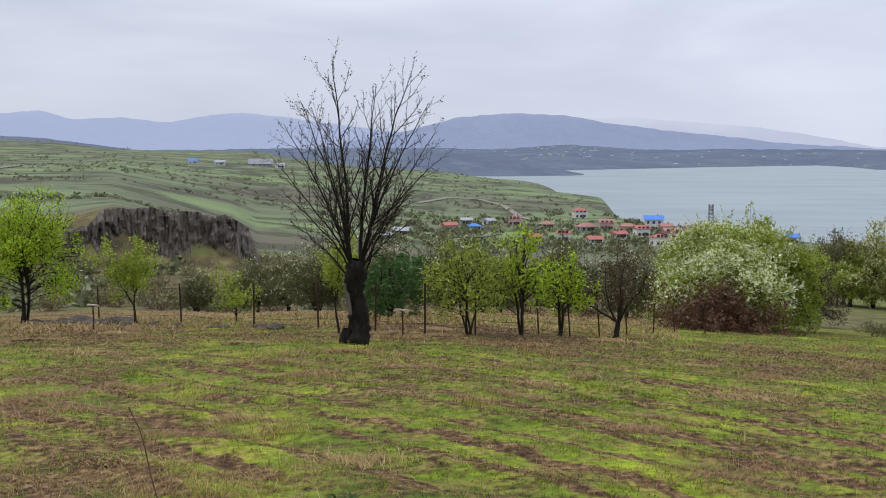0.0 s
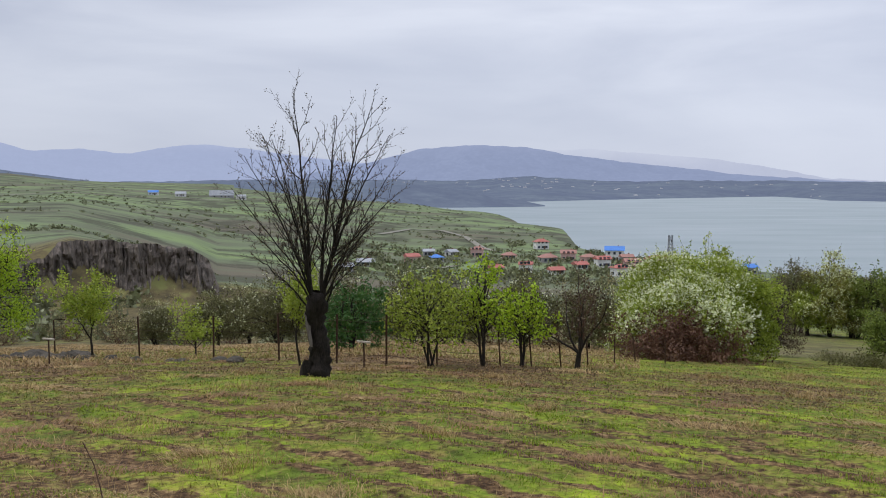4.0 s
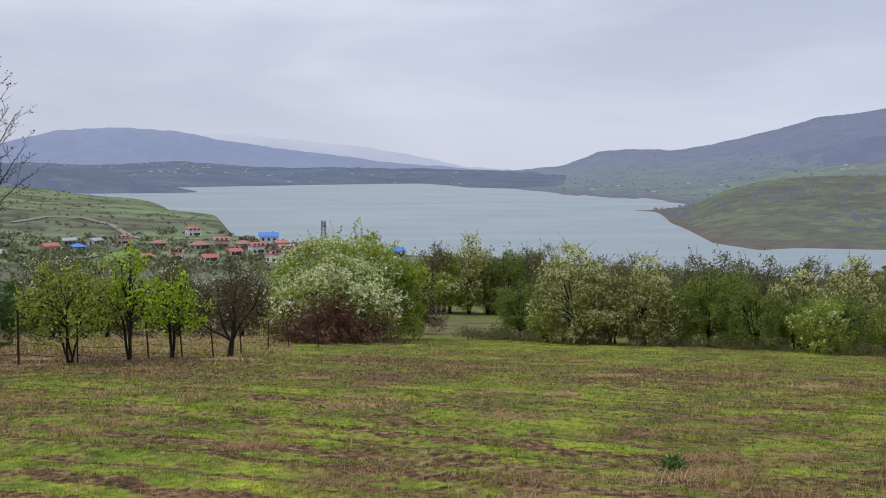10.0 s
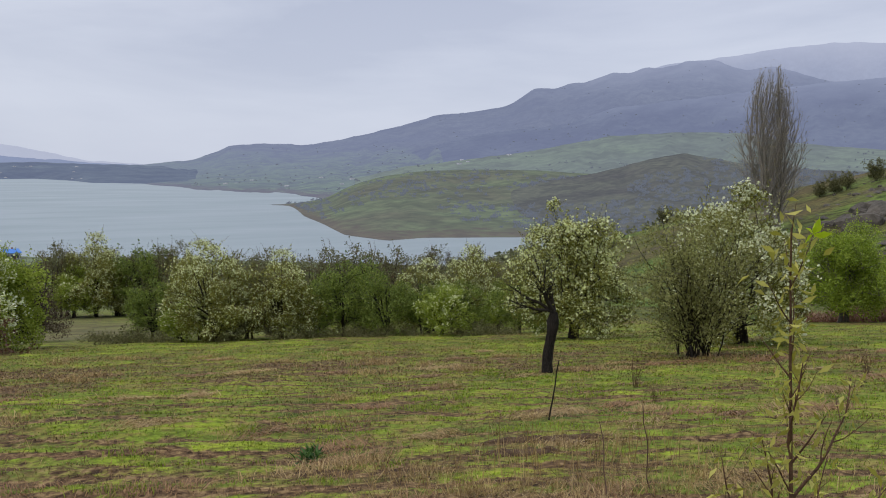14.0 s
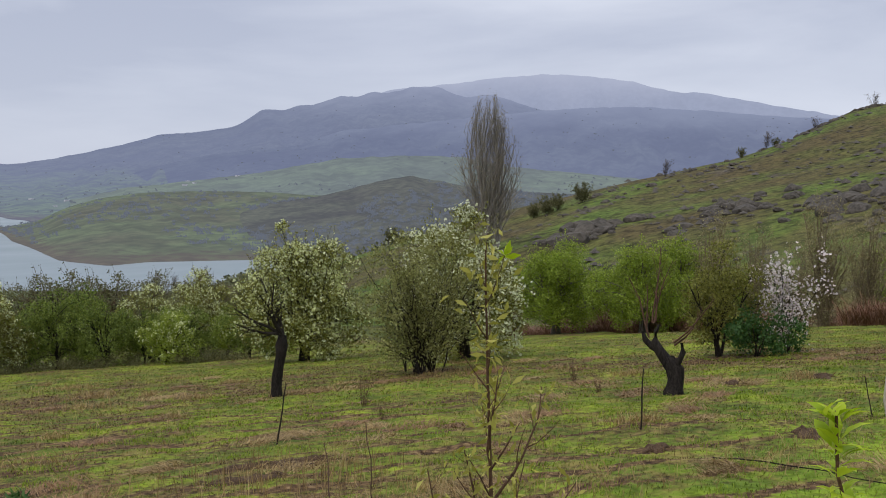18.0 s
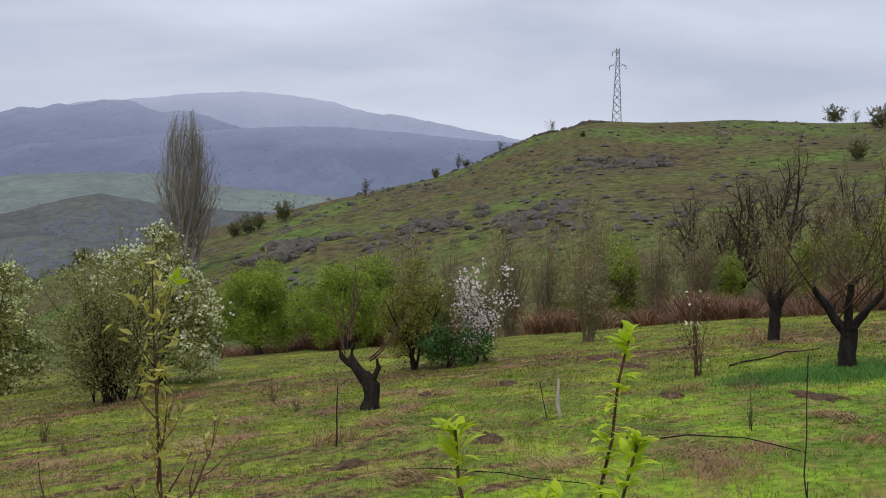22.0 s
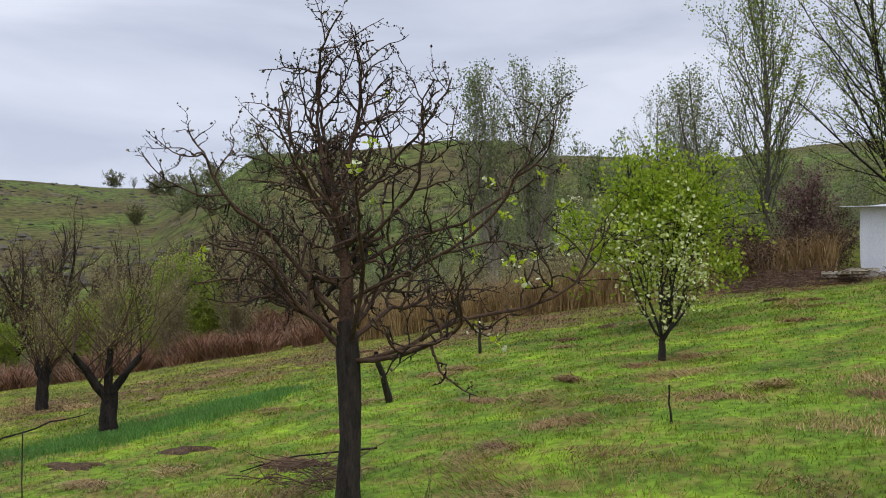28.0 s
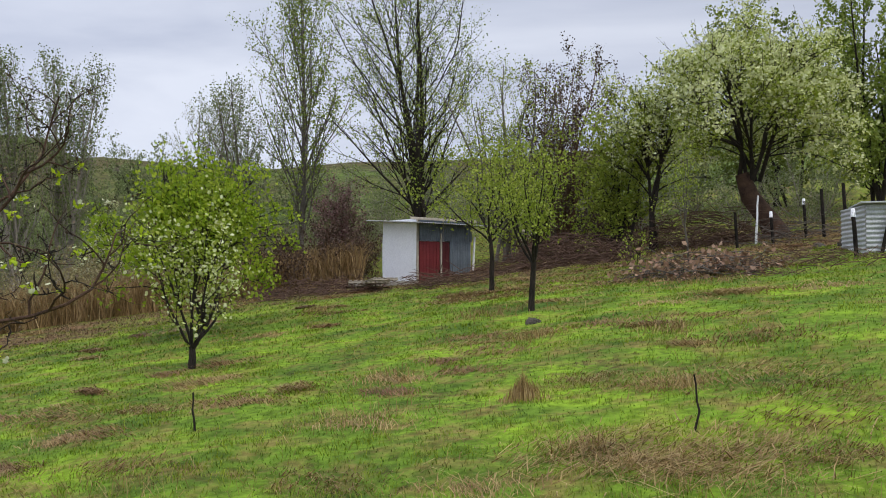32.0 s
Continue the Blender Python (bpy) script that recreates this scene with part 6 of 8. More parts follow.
spire_tree("willow_tree", "leafy tree behind the green fruit tree", 134.0, 44, 9.6, 4.6, 2, 104, MAT_BARK_GREY, MAT_BARK_ASH, 34, 22, leaf=MAT_LEAF_OLIVE3, leaf_size=0.095, leaf_density=11, jitter=0.1)
spire_tree("willow_tree", "bare-topped willow by the gully", 131.6, 46, 9.4, 4.4, 2, 105, MAT_BARK_GREY, MAT_BARK_ASH, 34, 20, leaf=MAT_LEAF_OLIVE3, leaf_size=0.078, leaf_density=6)
spire_tree("ash_tree", "tall many-stemmed tree in thin green leaf behind the shed", 144.6, 37, 13.0, 7.4, 4, 106, MAT_BARK, MAT_BARK, 36, 16, 0.06, leaf=MAT_LEAF_GREEN2, leaf_size=0.08, leaf_density=16, jitter=0.14)
tall_tree("ash_tree", "spreading budding tree above the shed", 149.3, 33, 7.6, 5.6, 9, 107, MAT_BARK_GREY, leaf=MAT_LEAF_LIME2, leaf_size=0.067, leaf_density=16.8)
spire_tree("poplar_tree", "bare grey poplar standing alone above the gully", 63.2, 120, 20.5, 7.6, 8, 108, MAT_BARK_ASH, MAT_BARK_ASH, 18, 24, 0.08, taper=1.05, leaf=MAT_LEAF_CATKIN, leaf_size=0.14, leaf_density=0.8)
tall_tree("dark_tree", "dark green tree on the slope", 170.0, 40, 11.0, 8.0, 9, 109, MAT_BARK, leaf=MAT_LEAF_GREEN2, leaf_size=0.134, leaf_density=29.4)
tall_tree("dark_tree", "dark ivy-green trees behind the pear", 164.5, 44, 8.5, 8.0, 9, 110, MAT_BARK, leaf=MAT_LEAF_GREEN, leaf_size=0.134, leaf_density=29.4)
tall_tree("green_tree", "light green tree beside the great pear", 156.2, 30, 5.6, 3.6, 7, 111, MAT_BARK, leaf=MAT_LEAF_LIME2, leaf_size=0.090, leaf_density=29.4)


def great_pear():
    rng = np.random.default_rng(121)
    ob = plant("pear_tree", "great old pear tree in white-green blossom on a leaning trunk", "tree", spot(*polar(164.6, 29.0)))
    aside = np.array([0.96, 0.27, 0])  # the trunk leans this way
    trunk = np.array([np.zeros(3), 0.3 * aside + (0, 0, 0.55), 0.75 * aside + (0, 0, 1.15), 0.95 * aside + (0, 0, 1.8)])
    part("trunk", tubes_mesh("trunk", [(trunk, np.array([0.36, 0.27, 0.25, 0.2]))], 12, 0.07, 8), MAT_BARK_APPLE, ob)
    lush(ob, rng, 5.0, 6.6, 90, MAT_BARK, MAT_LEAF_LIME2, 0.09, 0.15, MAT_PETAL_CREAM, 0.09, 0.34, stems=7, clear=0.02, size=0.105, shift=0.6 * aside + (0, 0, 1.6), share=0.85)


great_pear()
lush(plant("pear_tree", "smaller white flowering tree before the wall", "tree", spot(*polar(157.9, 29))), np.random.default_rng(122), 5.2, 3.8, 44, MAT_BARK, MAT_LEAF_LIME2, 0.08, 0.12, MAT_PETAL_CREAM, 0.08, 0.24, stems=3, clear=0.36, size=0.12, skirt=0.3)

# ---- fence, shed and small things ----
def rod(path, r, sides=6):
    path = np.asarray(path, float)
    return (path, np.full(len(path), r) if np.isscalar(r) else np.asarray(r, float))


def fence():
    ob = thing("wire_fence", "rusty iron posts strung with sagging barbed wire", "fence")
    line = [(-20.5, 41.5), (-13.5, 37.4), (-8.72, 31.8), (-5.78, 29.2), (-3.58, 27.6), (-1.83, 26.2), (-0.43, 24.6), (0.9, 25.3), (2.69, 26.2), (3.68, 27.1), (4.69, 28.1), (5.67, 29.0), (7.14, 32.0), (8.17, 33.2), (9.6, 34.6)]
    rng = np.random.default_rng(7)
    tops = []
    for k, (x, y) in enumerate(line):
        p = np.array(spot(x, y, 0.15))
        h = 1.5 if k < 7 else 1.1
        lean = rng.normal(size=2) * 0.05
        path = [p, p + (lean[0] * 0.5, lean[1] * 0.5, h * 0.55), p + (lean[0], lean[1], h)]
        if k in (1, 4):  # bent tops
            path += [path[-1] + np.array((0.08, 0, 0.03)), path[-1] + np.array((0.42, 0, 0.02))]
        part("post", tubes_mesh("post", [rod(path, 0.03 if k < 7 else 0.024)], 6), MAT_RUST, ob)
        tops.append((p, lean, h))
    for a, b in zip(tops, tops[1:]):
        for f in (0.3, 0.5, 0.7, 0.9):
            t = np.linspace(0, 1, 7)[:, None]
            p0, p1 = a[0] + (a[1][0] * f, a[1][1] * f, a[2] * f), b[0] + (b[1][0] * f, b[1][1] * f, b[2] * f)
            path = p0 + (p1 - p0) * t - np.array([0, 0, 1]) * 0.07 * rng.uniform(0.3, 1.6) * np.sin(np.pi * t)
            part("wire", tubes_mesh("wire", [rod(path, 0.0065)], 3), MAT_RUST, ob)


def t_post(x, y, h):
    ob = plant("garden_stake", "thin iron stake with a pale board across its top", "stake", spot(x, y, 0.1))
    part("post", tubes_mesh("post", [rod([(0, 0, 0), (0.01, 0, h * 0.5), (0, 0, h)], 0.022)], 6), MAT_RUST, ob)
    bm = bmesh.new()
    box(bm, (0.34, 0.06, 0.045), pose(0, 0, h + 0.02, 0, 6, 0), 0.006)
    part("board", bm, MAT_PALEWOOD, ob)


def stake(name, label, x, y, h, r, mat, lean=(0, 0)):
    ob = plant(name, label, "stake", spot(x, y, 0.05))
    rng = np.random.default_rng(int(abs(x * 100)))
    n = 6
    p = np.linspace(0, 1, n)[:, None] * np.array([lean[0], lean[1], h])[None] + rng.normal(size=(n, 3)) * 0.008
    part("stick", tubes_mesh("stick", [(p, np.linspace(r, r * 0.6, n))], 6, 0.004), mat, ob)
    return ob


def rock_mesh(name, seed, flat=0.65):
    bm = bmesh.new()
    bmesh.ops.create_icosphere(bm, subdivisions=2, radius=0.5)
    for v in bm.verts:
        n = noise.noise(v.co * 2.1 + Vector((seed * 7.3, 0, 0))) * 0.28 + noise.noise(v.co * 5.0 + Vector((0, seed * 3.1, 0))) * 0.1
        v.co = v.co * (1 + n)
        v.co.z *= flat
        for axis in range(3):
            v.co[axis] = max(-0.44, min(0.44, v.co[axis]))
    me = bpy.data.meshes.new(name)
    bm.to_mesh(me)
    bm.free()
    me.materials.append(MAT_ROCK)
    return me


ROCKS = [rock_mesh("rock", k) for k in range(5)]


def rock_cluster(name, label, places, rng, parent=None):
    """Rocks as single pieces under one outcrop; places: x, y, size."""
    ob = thing(name, label, "rocks")
    ob.location = spot(places[0][0], places[0][1])
    for x, y, s in places:
        r = new("rock", ROCKS[rng.integers(0, 5)])
        r.parent = ob
        r.matrix_basis = Matrix.Translation(spot(x, y, s * 0.04) - ob.location) @ Euler((rng.uniform(-0.3, 0.3), rng.uniform(-0.3, 0.3), rng.uniform(0, 6.28))).to_matrix().to_4x4() @ Matrix.Diagonal((s * rng.uniform(0.8, 1.5), s, s * rng.uniform(0.7, 1.2), 1))
    return ob


def around(az, r, daz, dr, n, lo, hi, rng):
    out = []
    for _ in range(n):
        out.append((*polar(az + rng.normal() * daz, r + rng.normal() * dr), lo + (hi - lo) * rng.random() ** 2.5))
    return out


def outcrops():
    rng = np.random.default_rng(19)
    rock_cluster("rock_outcrop", "grey broken rock face above the gully", around(68.6, 116, 1.1, 4, 60, 0.9, 4.2, rng), rng)
    rock_cluster("rock_outcrop", "broken dark rocks low on the hill", around(77.0, 112, 2.2, 5, 50, 0.8, 3.4, rng), rng)
    rock_cluster("rock_outcrop", "dark jagged rocks along the hill's crest", [(*polar(80.3 + k * 0.21, 205 + k * 0.5 + rng.normal() * 2), rng.uniform(0.8, 2.2)) for k in range(34)], rng)
    rock_cluster("rock_outcrop", "spread of grey stone in the hill turf", around(88.2, 153, 1.8, 4, 110, 0.8, 2.8, rng), rng)
    rock_cluster("rock_outcrop", "loose scree of pale stones running downhill", around(93.8, 185, 0.35, 16, 40, 0.4, 1.2, rng), rng)
    rock_cluster("rock_outcrop", "rocks scattered down the shoulder of the hill", [(*polar(66 + k * 0.38, 150 + k * 1.0 + rng.normal() * 8), rng.uniform(0.5, 1.9)) for k in range(40)], rng)
    rock_cluster("rock_outcrop", "lichen-grey boulders on the slope", around(83.2, 100, 1.6, 5, 44, 0.7, 3.0, rng), rng)
    rock_cluster("rock_outcrop", "half-sunk boulders under the pylon", around(90, 100, 3.5, 9, 30, 0.4, 1.6, rng), rng)
    rock_cluster("stone_pile", "row of dark field stones under the trees", [(-14.6 + k * 0.28 + rng.normal() * 0.1, 33.9 - k * 0.12 + rng.normal() * 0.25, rng.uniform(0.45, 0.95)) for k in range(15)], rng)
    rock_cluster("stone_pile", "few dark stones along the fence", [(-9.8 + k * 0.7 + rng.normal() * 0.2, 31.2 - k * 0.5 + rng.normal() * 0.2, rng.uniform(0.35, 0.65)) for k in range(8)], rng)
    # small loose stones all over the hill
    n = 2600
    az, r = np.radians(rng.uniform(62, 103, n)), rng.uniform(62, 235, n)
    keep = fbm(np.degrees(az) * 0.35, r * 0.06, 3, 44) > -0.1
    x, y = (r * np.sin(az))[keep], (r * np.cos(az))[keep]
    c = np.stack([x, y, land_height(x, y)], -1)
    s = (0.14 + 0.7 * rng.random(len(c)) ** 3)[:, None]
    tip = [c + s * np.array(d) * rng.uniform(0.6, 1.2, (len(c), 3)) for d in ((1, 0, 0.1), (0, 1, 0.1), (-1, 0, 0.1), (0, -1, 0.1), (0.1, 0.1, 0.75))]
    v = np.stack(tip, 1).reshape(-1, 3)
    k = np.arange(len(c))[:, None, None] * 5
    f = np.array([[0, 1, 4], [1, 2, 4], [2, 3, 4], [3, 0, 4]])[None]
    me = fast_mesh("loose_stone", v, (k + f).reshape(-1, 3))
    me.materials.append(MAT_ROCK)
    tagged(new("loose_stone", me), "loose grey stones strewn over the hillside turf", "stones", kind="stuff")


def lattice_pylon(name, label, place, height, base, top, arms, r, turn=0.0):
    ob = thing(name, label, "pylon")
    ob.matrix_basis = Matrix.Translation(place) @ Matrix.Rotation(turn, 4, "Z")
    half = lambda z: base * 0.5 + (top - base) * 0.5 * min(1, z / (height * 0.85))
    corner = lambda k, z: np.array([half(z) * (1 if k in (0, 1) else -1), half(z) * (1 if k in (0, 3) else -1), z])
    for k in range(4):
        part("leg", tubes_mesh("leg", [rod([corner(k, z) for z in np.linspace(-0.4, height, 6)], r * 1.5)], 4), MAT_STEEL, ob)
    levels = np.linspace(0, height, 11)
    for z0, z1 in zip(levels, levels[1:]):
        for k in range(4):
            part("brace", tubes_mesh("brace", [rod([corner(k, z0), corner((k + 1) % 4, z1)], r)], 3), MAT_STEEL, ob)
            part("brace", tubes_mesh("brace", [rod([corner((k + 1) % 4, z0), corner(k, z1)], r)], 3), MAT_STEEL, ob)
    for z, left, right in arms:
        part("cross_arm", tubes_mesh("cross_arm", [rod([(0, -left, z), (0, 0, z + 0.7), (0, right, z)], r * 1.4), rod([(0, -left, z), (0, right, z)], r * 1.4)], 4), MAT_STEEL, ob)
        for y in (-left, right):
            if abs(y) > 0.5:
                part("insulator", tubes_mesh("insulator", [rod([(0, y, z), (0, y, z - 0.9)], r * 1.6)], 5), MAT_RUST, ob)
    return ob


def iron_sheet(name, width, height, wave, mat, parent, m, label=""):
    """Corrugated sheet with waves across its width."""
    n = int(width / wave * 6)
    x = np.linspace(0, width, n + 1)
    d = 0.012 * np.sin(x / wave * 2 * np.pi)
    v = np.concatenate([np.stack([x, d + o, np.full_like(x, z)], -1) for o in (0.0, 0.004) for z in (0.0, height)])
    k = n + 1
    i = np.arange(n)
    quads = np.concatenate([np.stack([i, i + 1, i + 1 + k, i + k], -1), np.stack([i + 2 * k, i + 3 * k, i + 3 * k + 1, i + 2 * k + 1], -1)])
    me = shaded(fast_mesh(name, v, quads))
    ob = part(name, me, mat, parent, label)
    ob.matrix_basis = m
    return ob


def shed():
    ob = thing("garden_shed", "patched garden shed with white tarpaulin, red doors and iron sheets", "shed")
    c = spot(*polar(144.25, 28.2), 0.0)
    u = Vector((-0.227, -0.974, 0)).normalized()
    v = Vector((0.974, -0.227, 0)).normalized()
    m = Matrix(((u.x, v.x, 0, c.x), (u.y, v.y, 0, c.y), (0, 0, 1, c.z - 0.08), (0, 0, 0, 1)))
    ob.matrix_basis = m
    W, D, H = 2.15, 1.5, 1.95
    # back and far walls of boards
    for name, size, at in (("back_wall", (W, 0.04, H), (W / 2, D, H / 2)), ("side_wall", (0.04, D, H), (W - 0.02, D / 2, H / 2))):
        bm = bmesh.new()
        box(bm, size, pose(*at), 0.004)
        part(name, bm, MAT_PALEWOOD, ob)
    for x, y in ((0.03, 0.03), (0.03, D - 0.03), (W - 0.03, 0.03), (1.02, 0.02)):
        bm = bmesh.new()
        box(bm, (0.07, 0.07, H + 0.05), pose(x, y, H / 2), 0.008)
        part("corner_post", bm, MAT_PALEWOOD, ob, "weathered pale timber post")
    # tarpaulin over the narrow side, with folds
    n, k = 26, 22
    yy, zz = np.meshgrid(np.linspace(-0.02, D + 0.02, n), np.linspace(0.16, H, k), indexing="ij")
    fold = -0.03 + 0.018 * fbm(yy * 4, zz * 1.5, 3, 5) + 0.004 * np.sin(zz * 9 + 2 * fbm(yy, zz, 2, 2))
    vv = np.stack([fold, yy + 0.02 * np.sin(zz * 2), zz], -1).reshape(-1, 3)
    i, j = np.meshgrid(np.arange(n - 1), np.arange(k - 1), indexing="ij")
    part("tarpaulin", shaded(fast_mesh("tarpaulin", vv, np.stack([i * k + j, i * k + j + 1, (i + 1) * k + j + 1, (i + 1) * k + j], -1).reshape(-1, 4))), MAT_TARP, ob, "creased white plastic tarpaulin")
    bm = bmesh.new()
    box(bm, (0.05, D, 0.16), pose(0.0, D / 2, 0.08), 0.01)
    part("sill_board", bm, MAT_PALEWOOD, ob)
    # red double door
    for x0, wide, mat, label in ((0.08, 0.78, MAT_RED, "faded red painted door of upright boards"), (0.95, 0.3, MAT_RED_DARK, "narrow dark red door")):
        n = int(wide / 0.13)
        leaf = None
        for k in range(n):
            bm = bmesh.new()
            box(bm, (wide / n - 0.006, 0.03, 1.24 - 0.02 * (k % 2)), pose(x0 + (k + 0.5) * wide / n, -0.012 - 0.003 * (k % 2), 0.69), 0.004)
            if leaf is None:
                leaf = part("door_leaf", bm, mat, ob, label)
            else:
                part("board", bm, mat, leaf)
    bm = bmesh.new()
    box(bm, (0.05, 0.06, 1.5), pose(0.905, -0.03, 0.8), 0.006)
    part("door_post", bm, MAT_PALEWOOD, ob, "weathered pale timber post")
    iron_sheet("iron_sheet", 0.4, 1.24, 0.07, MAT_TIN, ob, pose(1.27, -0.015, 0.1), "weathered blue-grey corrugated sheet")
    iron_sheet("iron_sheet", 0.98, 0.62, 0.07, MAT_TIN, ob, pose(0.08, -0.02, 1.32), "weathered blue-grey corrugated sheet")
    iron_sheet("iron_sheet", 0.45, 1.25, 0.07, MAT_TIN, ob, pose(1.67, -0.02, 0.1), "weathered blue-grey corrugated sheet")
    iron_sheet("iron_sheet", 1.1, 0.62, 0.07, MAT_TIN, ob, pose(1.06, -0.02, 1.33))
    bm = bmesh.new()
    box(bm, (0.05, 0.05, 1.5), pose(W + 0.05, -0.06, 0.75, 0, 4, 0), 0.006)
    part("prop", bm, MAT_TARP, ob)
    roof = iron_sheet("roof_sheet", 3.0, D + 0.75, 0.09, MAT_TIN2, ob, pose(-0.35, -0.35, H + 0.02, -90 + 3, 0, 0) @ pose(0, 0, 0, 0, 0, 0), "pale corrugated roof sheet")
    roof.matrix_basis = Matrix.Translation((-0.42, D + 0.35, H + 0.02)) @ Euler((radians(90 + 4), 0, 0)).to_matrix().to_4x4()
    bm = bmesh.new()
    box(bm, (2.6, 0.05, 0.07), pose(W / 2 - 0.1, -0.1, H - 0.0, 0, 0, 0), 0.006)
    part("roof_beam", bm, MAT_PALEWOOD, ob)


def pallet(place, turn, tilt):
    ob = thing("wooden_pallet", "broken pale wooden pallet leaning beside the shed", "pallet")
    ob.matrix_basis = Matrix.Translation(place) @ Euler((radians(tilt), 0, radians(turn))).to_matrix().to_4x4()
    for k in range(6):
        bm = bmesh.new()
        box(bm, (0.09, 0.9, 0.02), pose(k * 0.15, 0.45, 0.06), 0.003)
        part("slat", bm, MAT_PALEWOOD, ob)
    for y in (0.06, 0.45, 0.84):
        bm = bmesh.new()
        box(bm, (0.86, 0.08, 0.05), pose(0.375, y, 0.02), 0.003)
        part("bearer", bm, MAT_PALEWOOD, ob)


def stick_heap(name, label, x, y, rx, ry, h, n, mat, seed, length=0.9, r=0.012, leaf=None):
    """A heap of crossed sticks, stalks or cuttings."""
    rng = np.random.default_rng(seed)
    ob = plant(name, label, "brushwood", spot(x, y, 0.0))
    base = np.array(ob.location)
    runs = []
    for _ in range(n):
        a, q = rng.uniform(0, 6.28), math.sqrt(rng.random())
        px, py = rx * q * math.cos(a), ry * q * math.sin(a)
        z = float(land_height(base[0] + px, base[1] + py)) - base[2] + h * (1 - q * q) * rng.random()
        b = rng.uniform(0, 6.28)
        runs.append((shoot_path((px, py, z), (math.cos(b), math.sin(b), rng.uniform(-0.1, 0.35)), length * rng.uniform(0.5, 1.3), 4, rng, 0.16, -0.07), np.linspace(r, r * 0.5, 5)))
    joined("stalk_mass", tubes_mesh("stalk_mass", runs, 3), mat, ob)
    if leaf:
        joined("dry_leaf", leaves_mesh("dry_leaf", along(runs, 7, rng, 0, 0.04), 0.11, rng, 0.7), leaf, ob)
    return ob


def stone_wall():
    ob = thing("stone_wall", "low grey dry-stone wall with a leaning board", "wall")
    a, b = Vector(polar(151.0, 42.0)), Vector(polar(155.6, 41.5))
    ob.location = spot(a.x, a.y)
    rng = np.random.default_rng(3)
    for row in range(6):
        f = 0.0
        while f < 1:
            p = a.lerp(b, f)
            s = rng.uniform(0.34, 0.62)
            r = new("stone", ROCKS[rng.integers(0, 5)])
            r.parent = ob
            z = float(land_height(p.x, p.y)) + 0.12 + row * 0.2
            r.matrix_basis = Matrix.Translation(Vector((p.x, p.y, z)) - ob.location) @ Matrix.Rotation(rng.uniform(0, 6.28), 4, "Z") @ Matrix.Diagonal((s, s, 0.36, 1))
            f += s * 0.8 / (b - a).length
    bm = bmesh.new()
    box(bm, (0.9, 0.04, 1.5), pose(-0.1, 0.5, 0.7, 6, 0, 35), 0.006)
    part("board", bm, MAT_PALEWOOD, ob, "pale plywood board")


def iron_hut():
    ob = thing("iron_hut", "small hut corner of pale corrugated iron sheets", "hut")
    c = spot(*polar(168.9, 20.5), 0.05)
    ob.matrix_basis = Matrix.Translation(c) @ Matrix.Rotation(radians(200), 4, "Z")
    sheet = iron_sheet("iron_sheet", 1.0, 2.2, 0.09, MAT_TIN2, ob, Matrix(), "pale corrugated wall sheet")
    sheet.matrix_basis = Matrix.Translation((0, 0, 0.98)) @ Euler((0, radians(90), 0)).to_matrix().to_4x4()
    side = iron_sheet("iron_sheet", 1.0, 1.4, 0.09, MAT_TIN2, ob, Matrix())
    side.matrix_basis = Matrix.Translation((0, 0, 0.98)) @ Euler((0, radians(90), radians(100))).to_matrix().to_4x4()
    bm = bmesh.new()
    box(bm, (0.06, 0.06, 1.15), pose(0.35, -0.08, 0.5, 0, 12, 0), 0.006)
    part("prop", bm, MAT_CHAR, ob)
    bm = bmesh.new()
    box(bm, (2.3, 1.5, 0.03), pose(1.05, 0.65, 1.02, 0, 0, 0), 0.004)
    part("roof", bm, MAT_TIN2, ob)


def cup_post(az, r, h, cup=True):
    ob = plant("fence_post", "dark wooden post capped with a white plastic cup" if cup else "dark leaning wooden post", "post", spot(*polar(az, r), 0.1))
    part("post", tubes_mesh("post", [rod([(0, 0, 0), (0.02, 0.01, h * 0.5), (0.05, 0.0, h)], 0.04)], 7, 0.01), MAT_CHAR, ob)
    if cup:
        part("cup", tubes_mesh("cup", [rod([(0.05, 0, h - 0.08), (0.05, 0, h + 0.07), (0.05, 0, h + 0.08)], [0.045, 0.035, 0.004])], 10), MAT_TARP, ob, "upturned white plastic cup")


MAT_PALEWOOD = rough_surface("weathered_pale_wood", (0.3, 0.26, 0.2), (0.55, 0.49, 0.4), 7, 50, stretch=(1, 1, 0.2), relief=0.4)
MAT_TARP = rough_surface("white_plastic", (0.88, 0.88, 0.9), (0.95, 0.95, 0.96), 2.5, 25, rough=0.5, spec=0.4, relief=0.2)
MAT_RED = rough_surface("faded_red_paint", (0.1, 0.012, 0.014), (0.19, 0.025, 0.028), 3, 35, rough=0.6, spec=0.35)
MAT_RED_DARK = rough_surface("dark_red_paint", (0.05, 0.01, 0.012), (0.09, 0.016, 0.018), 3, 35, rough=0.6, spec=0.3)
MAT_TIN = rough_surface("dull_blue_grey_iron", (0.08, 0.095, 0.11), (0.18, 0.21, 0.24), 3, 30, rough=0.6, metal=0.2, relief=0.15)
MAT_TIN2 = rough_surface("pale_grey_iron", (0.36, 0.37, 0.38), (0.56, 0.57, 0.58), 3, 30, rough=0.6, metal=0.15, relief=0.15)
MAT_STALK = rough_surface("brown_dead_stalk", (0.06, 0.035, 0.025), (0.17, 0.105, 0.075), 6, 40, relief=0.3)
fence()
t_post(-0.94, 22.9, 0.75)
t_post(-10.2, 27.8, 0.85)
outcrops()
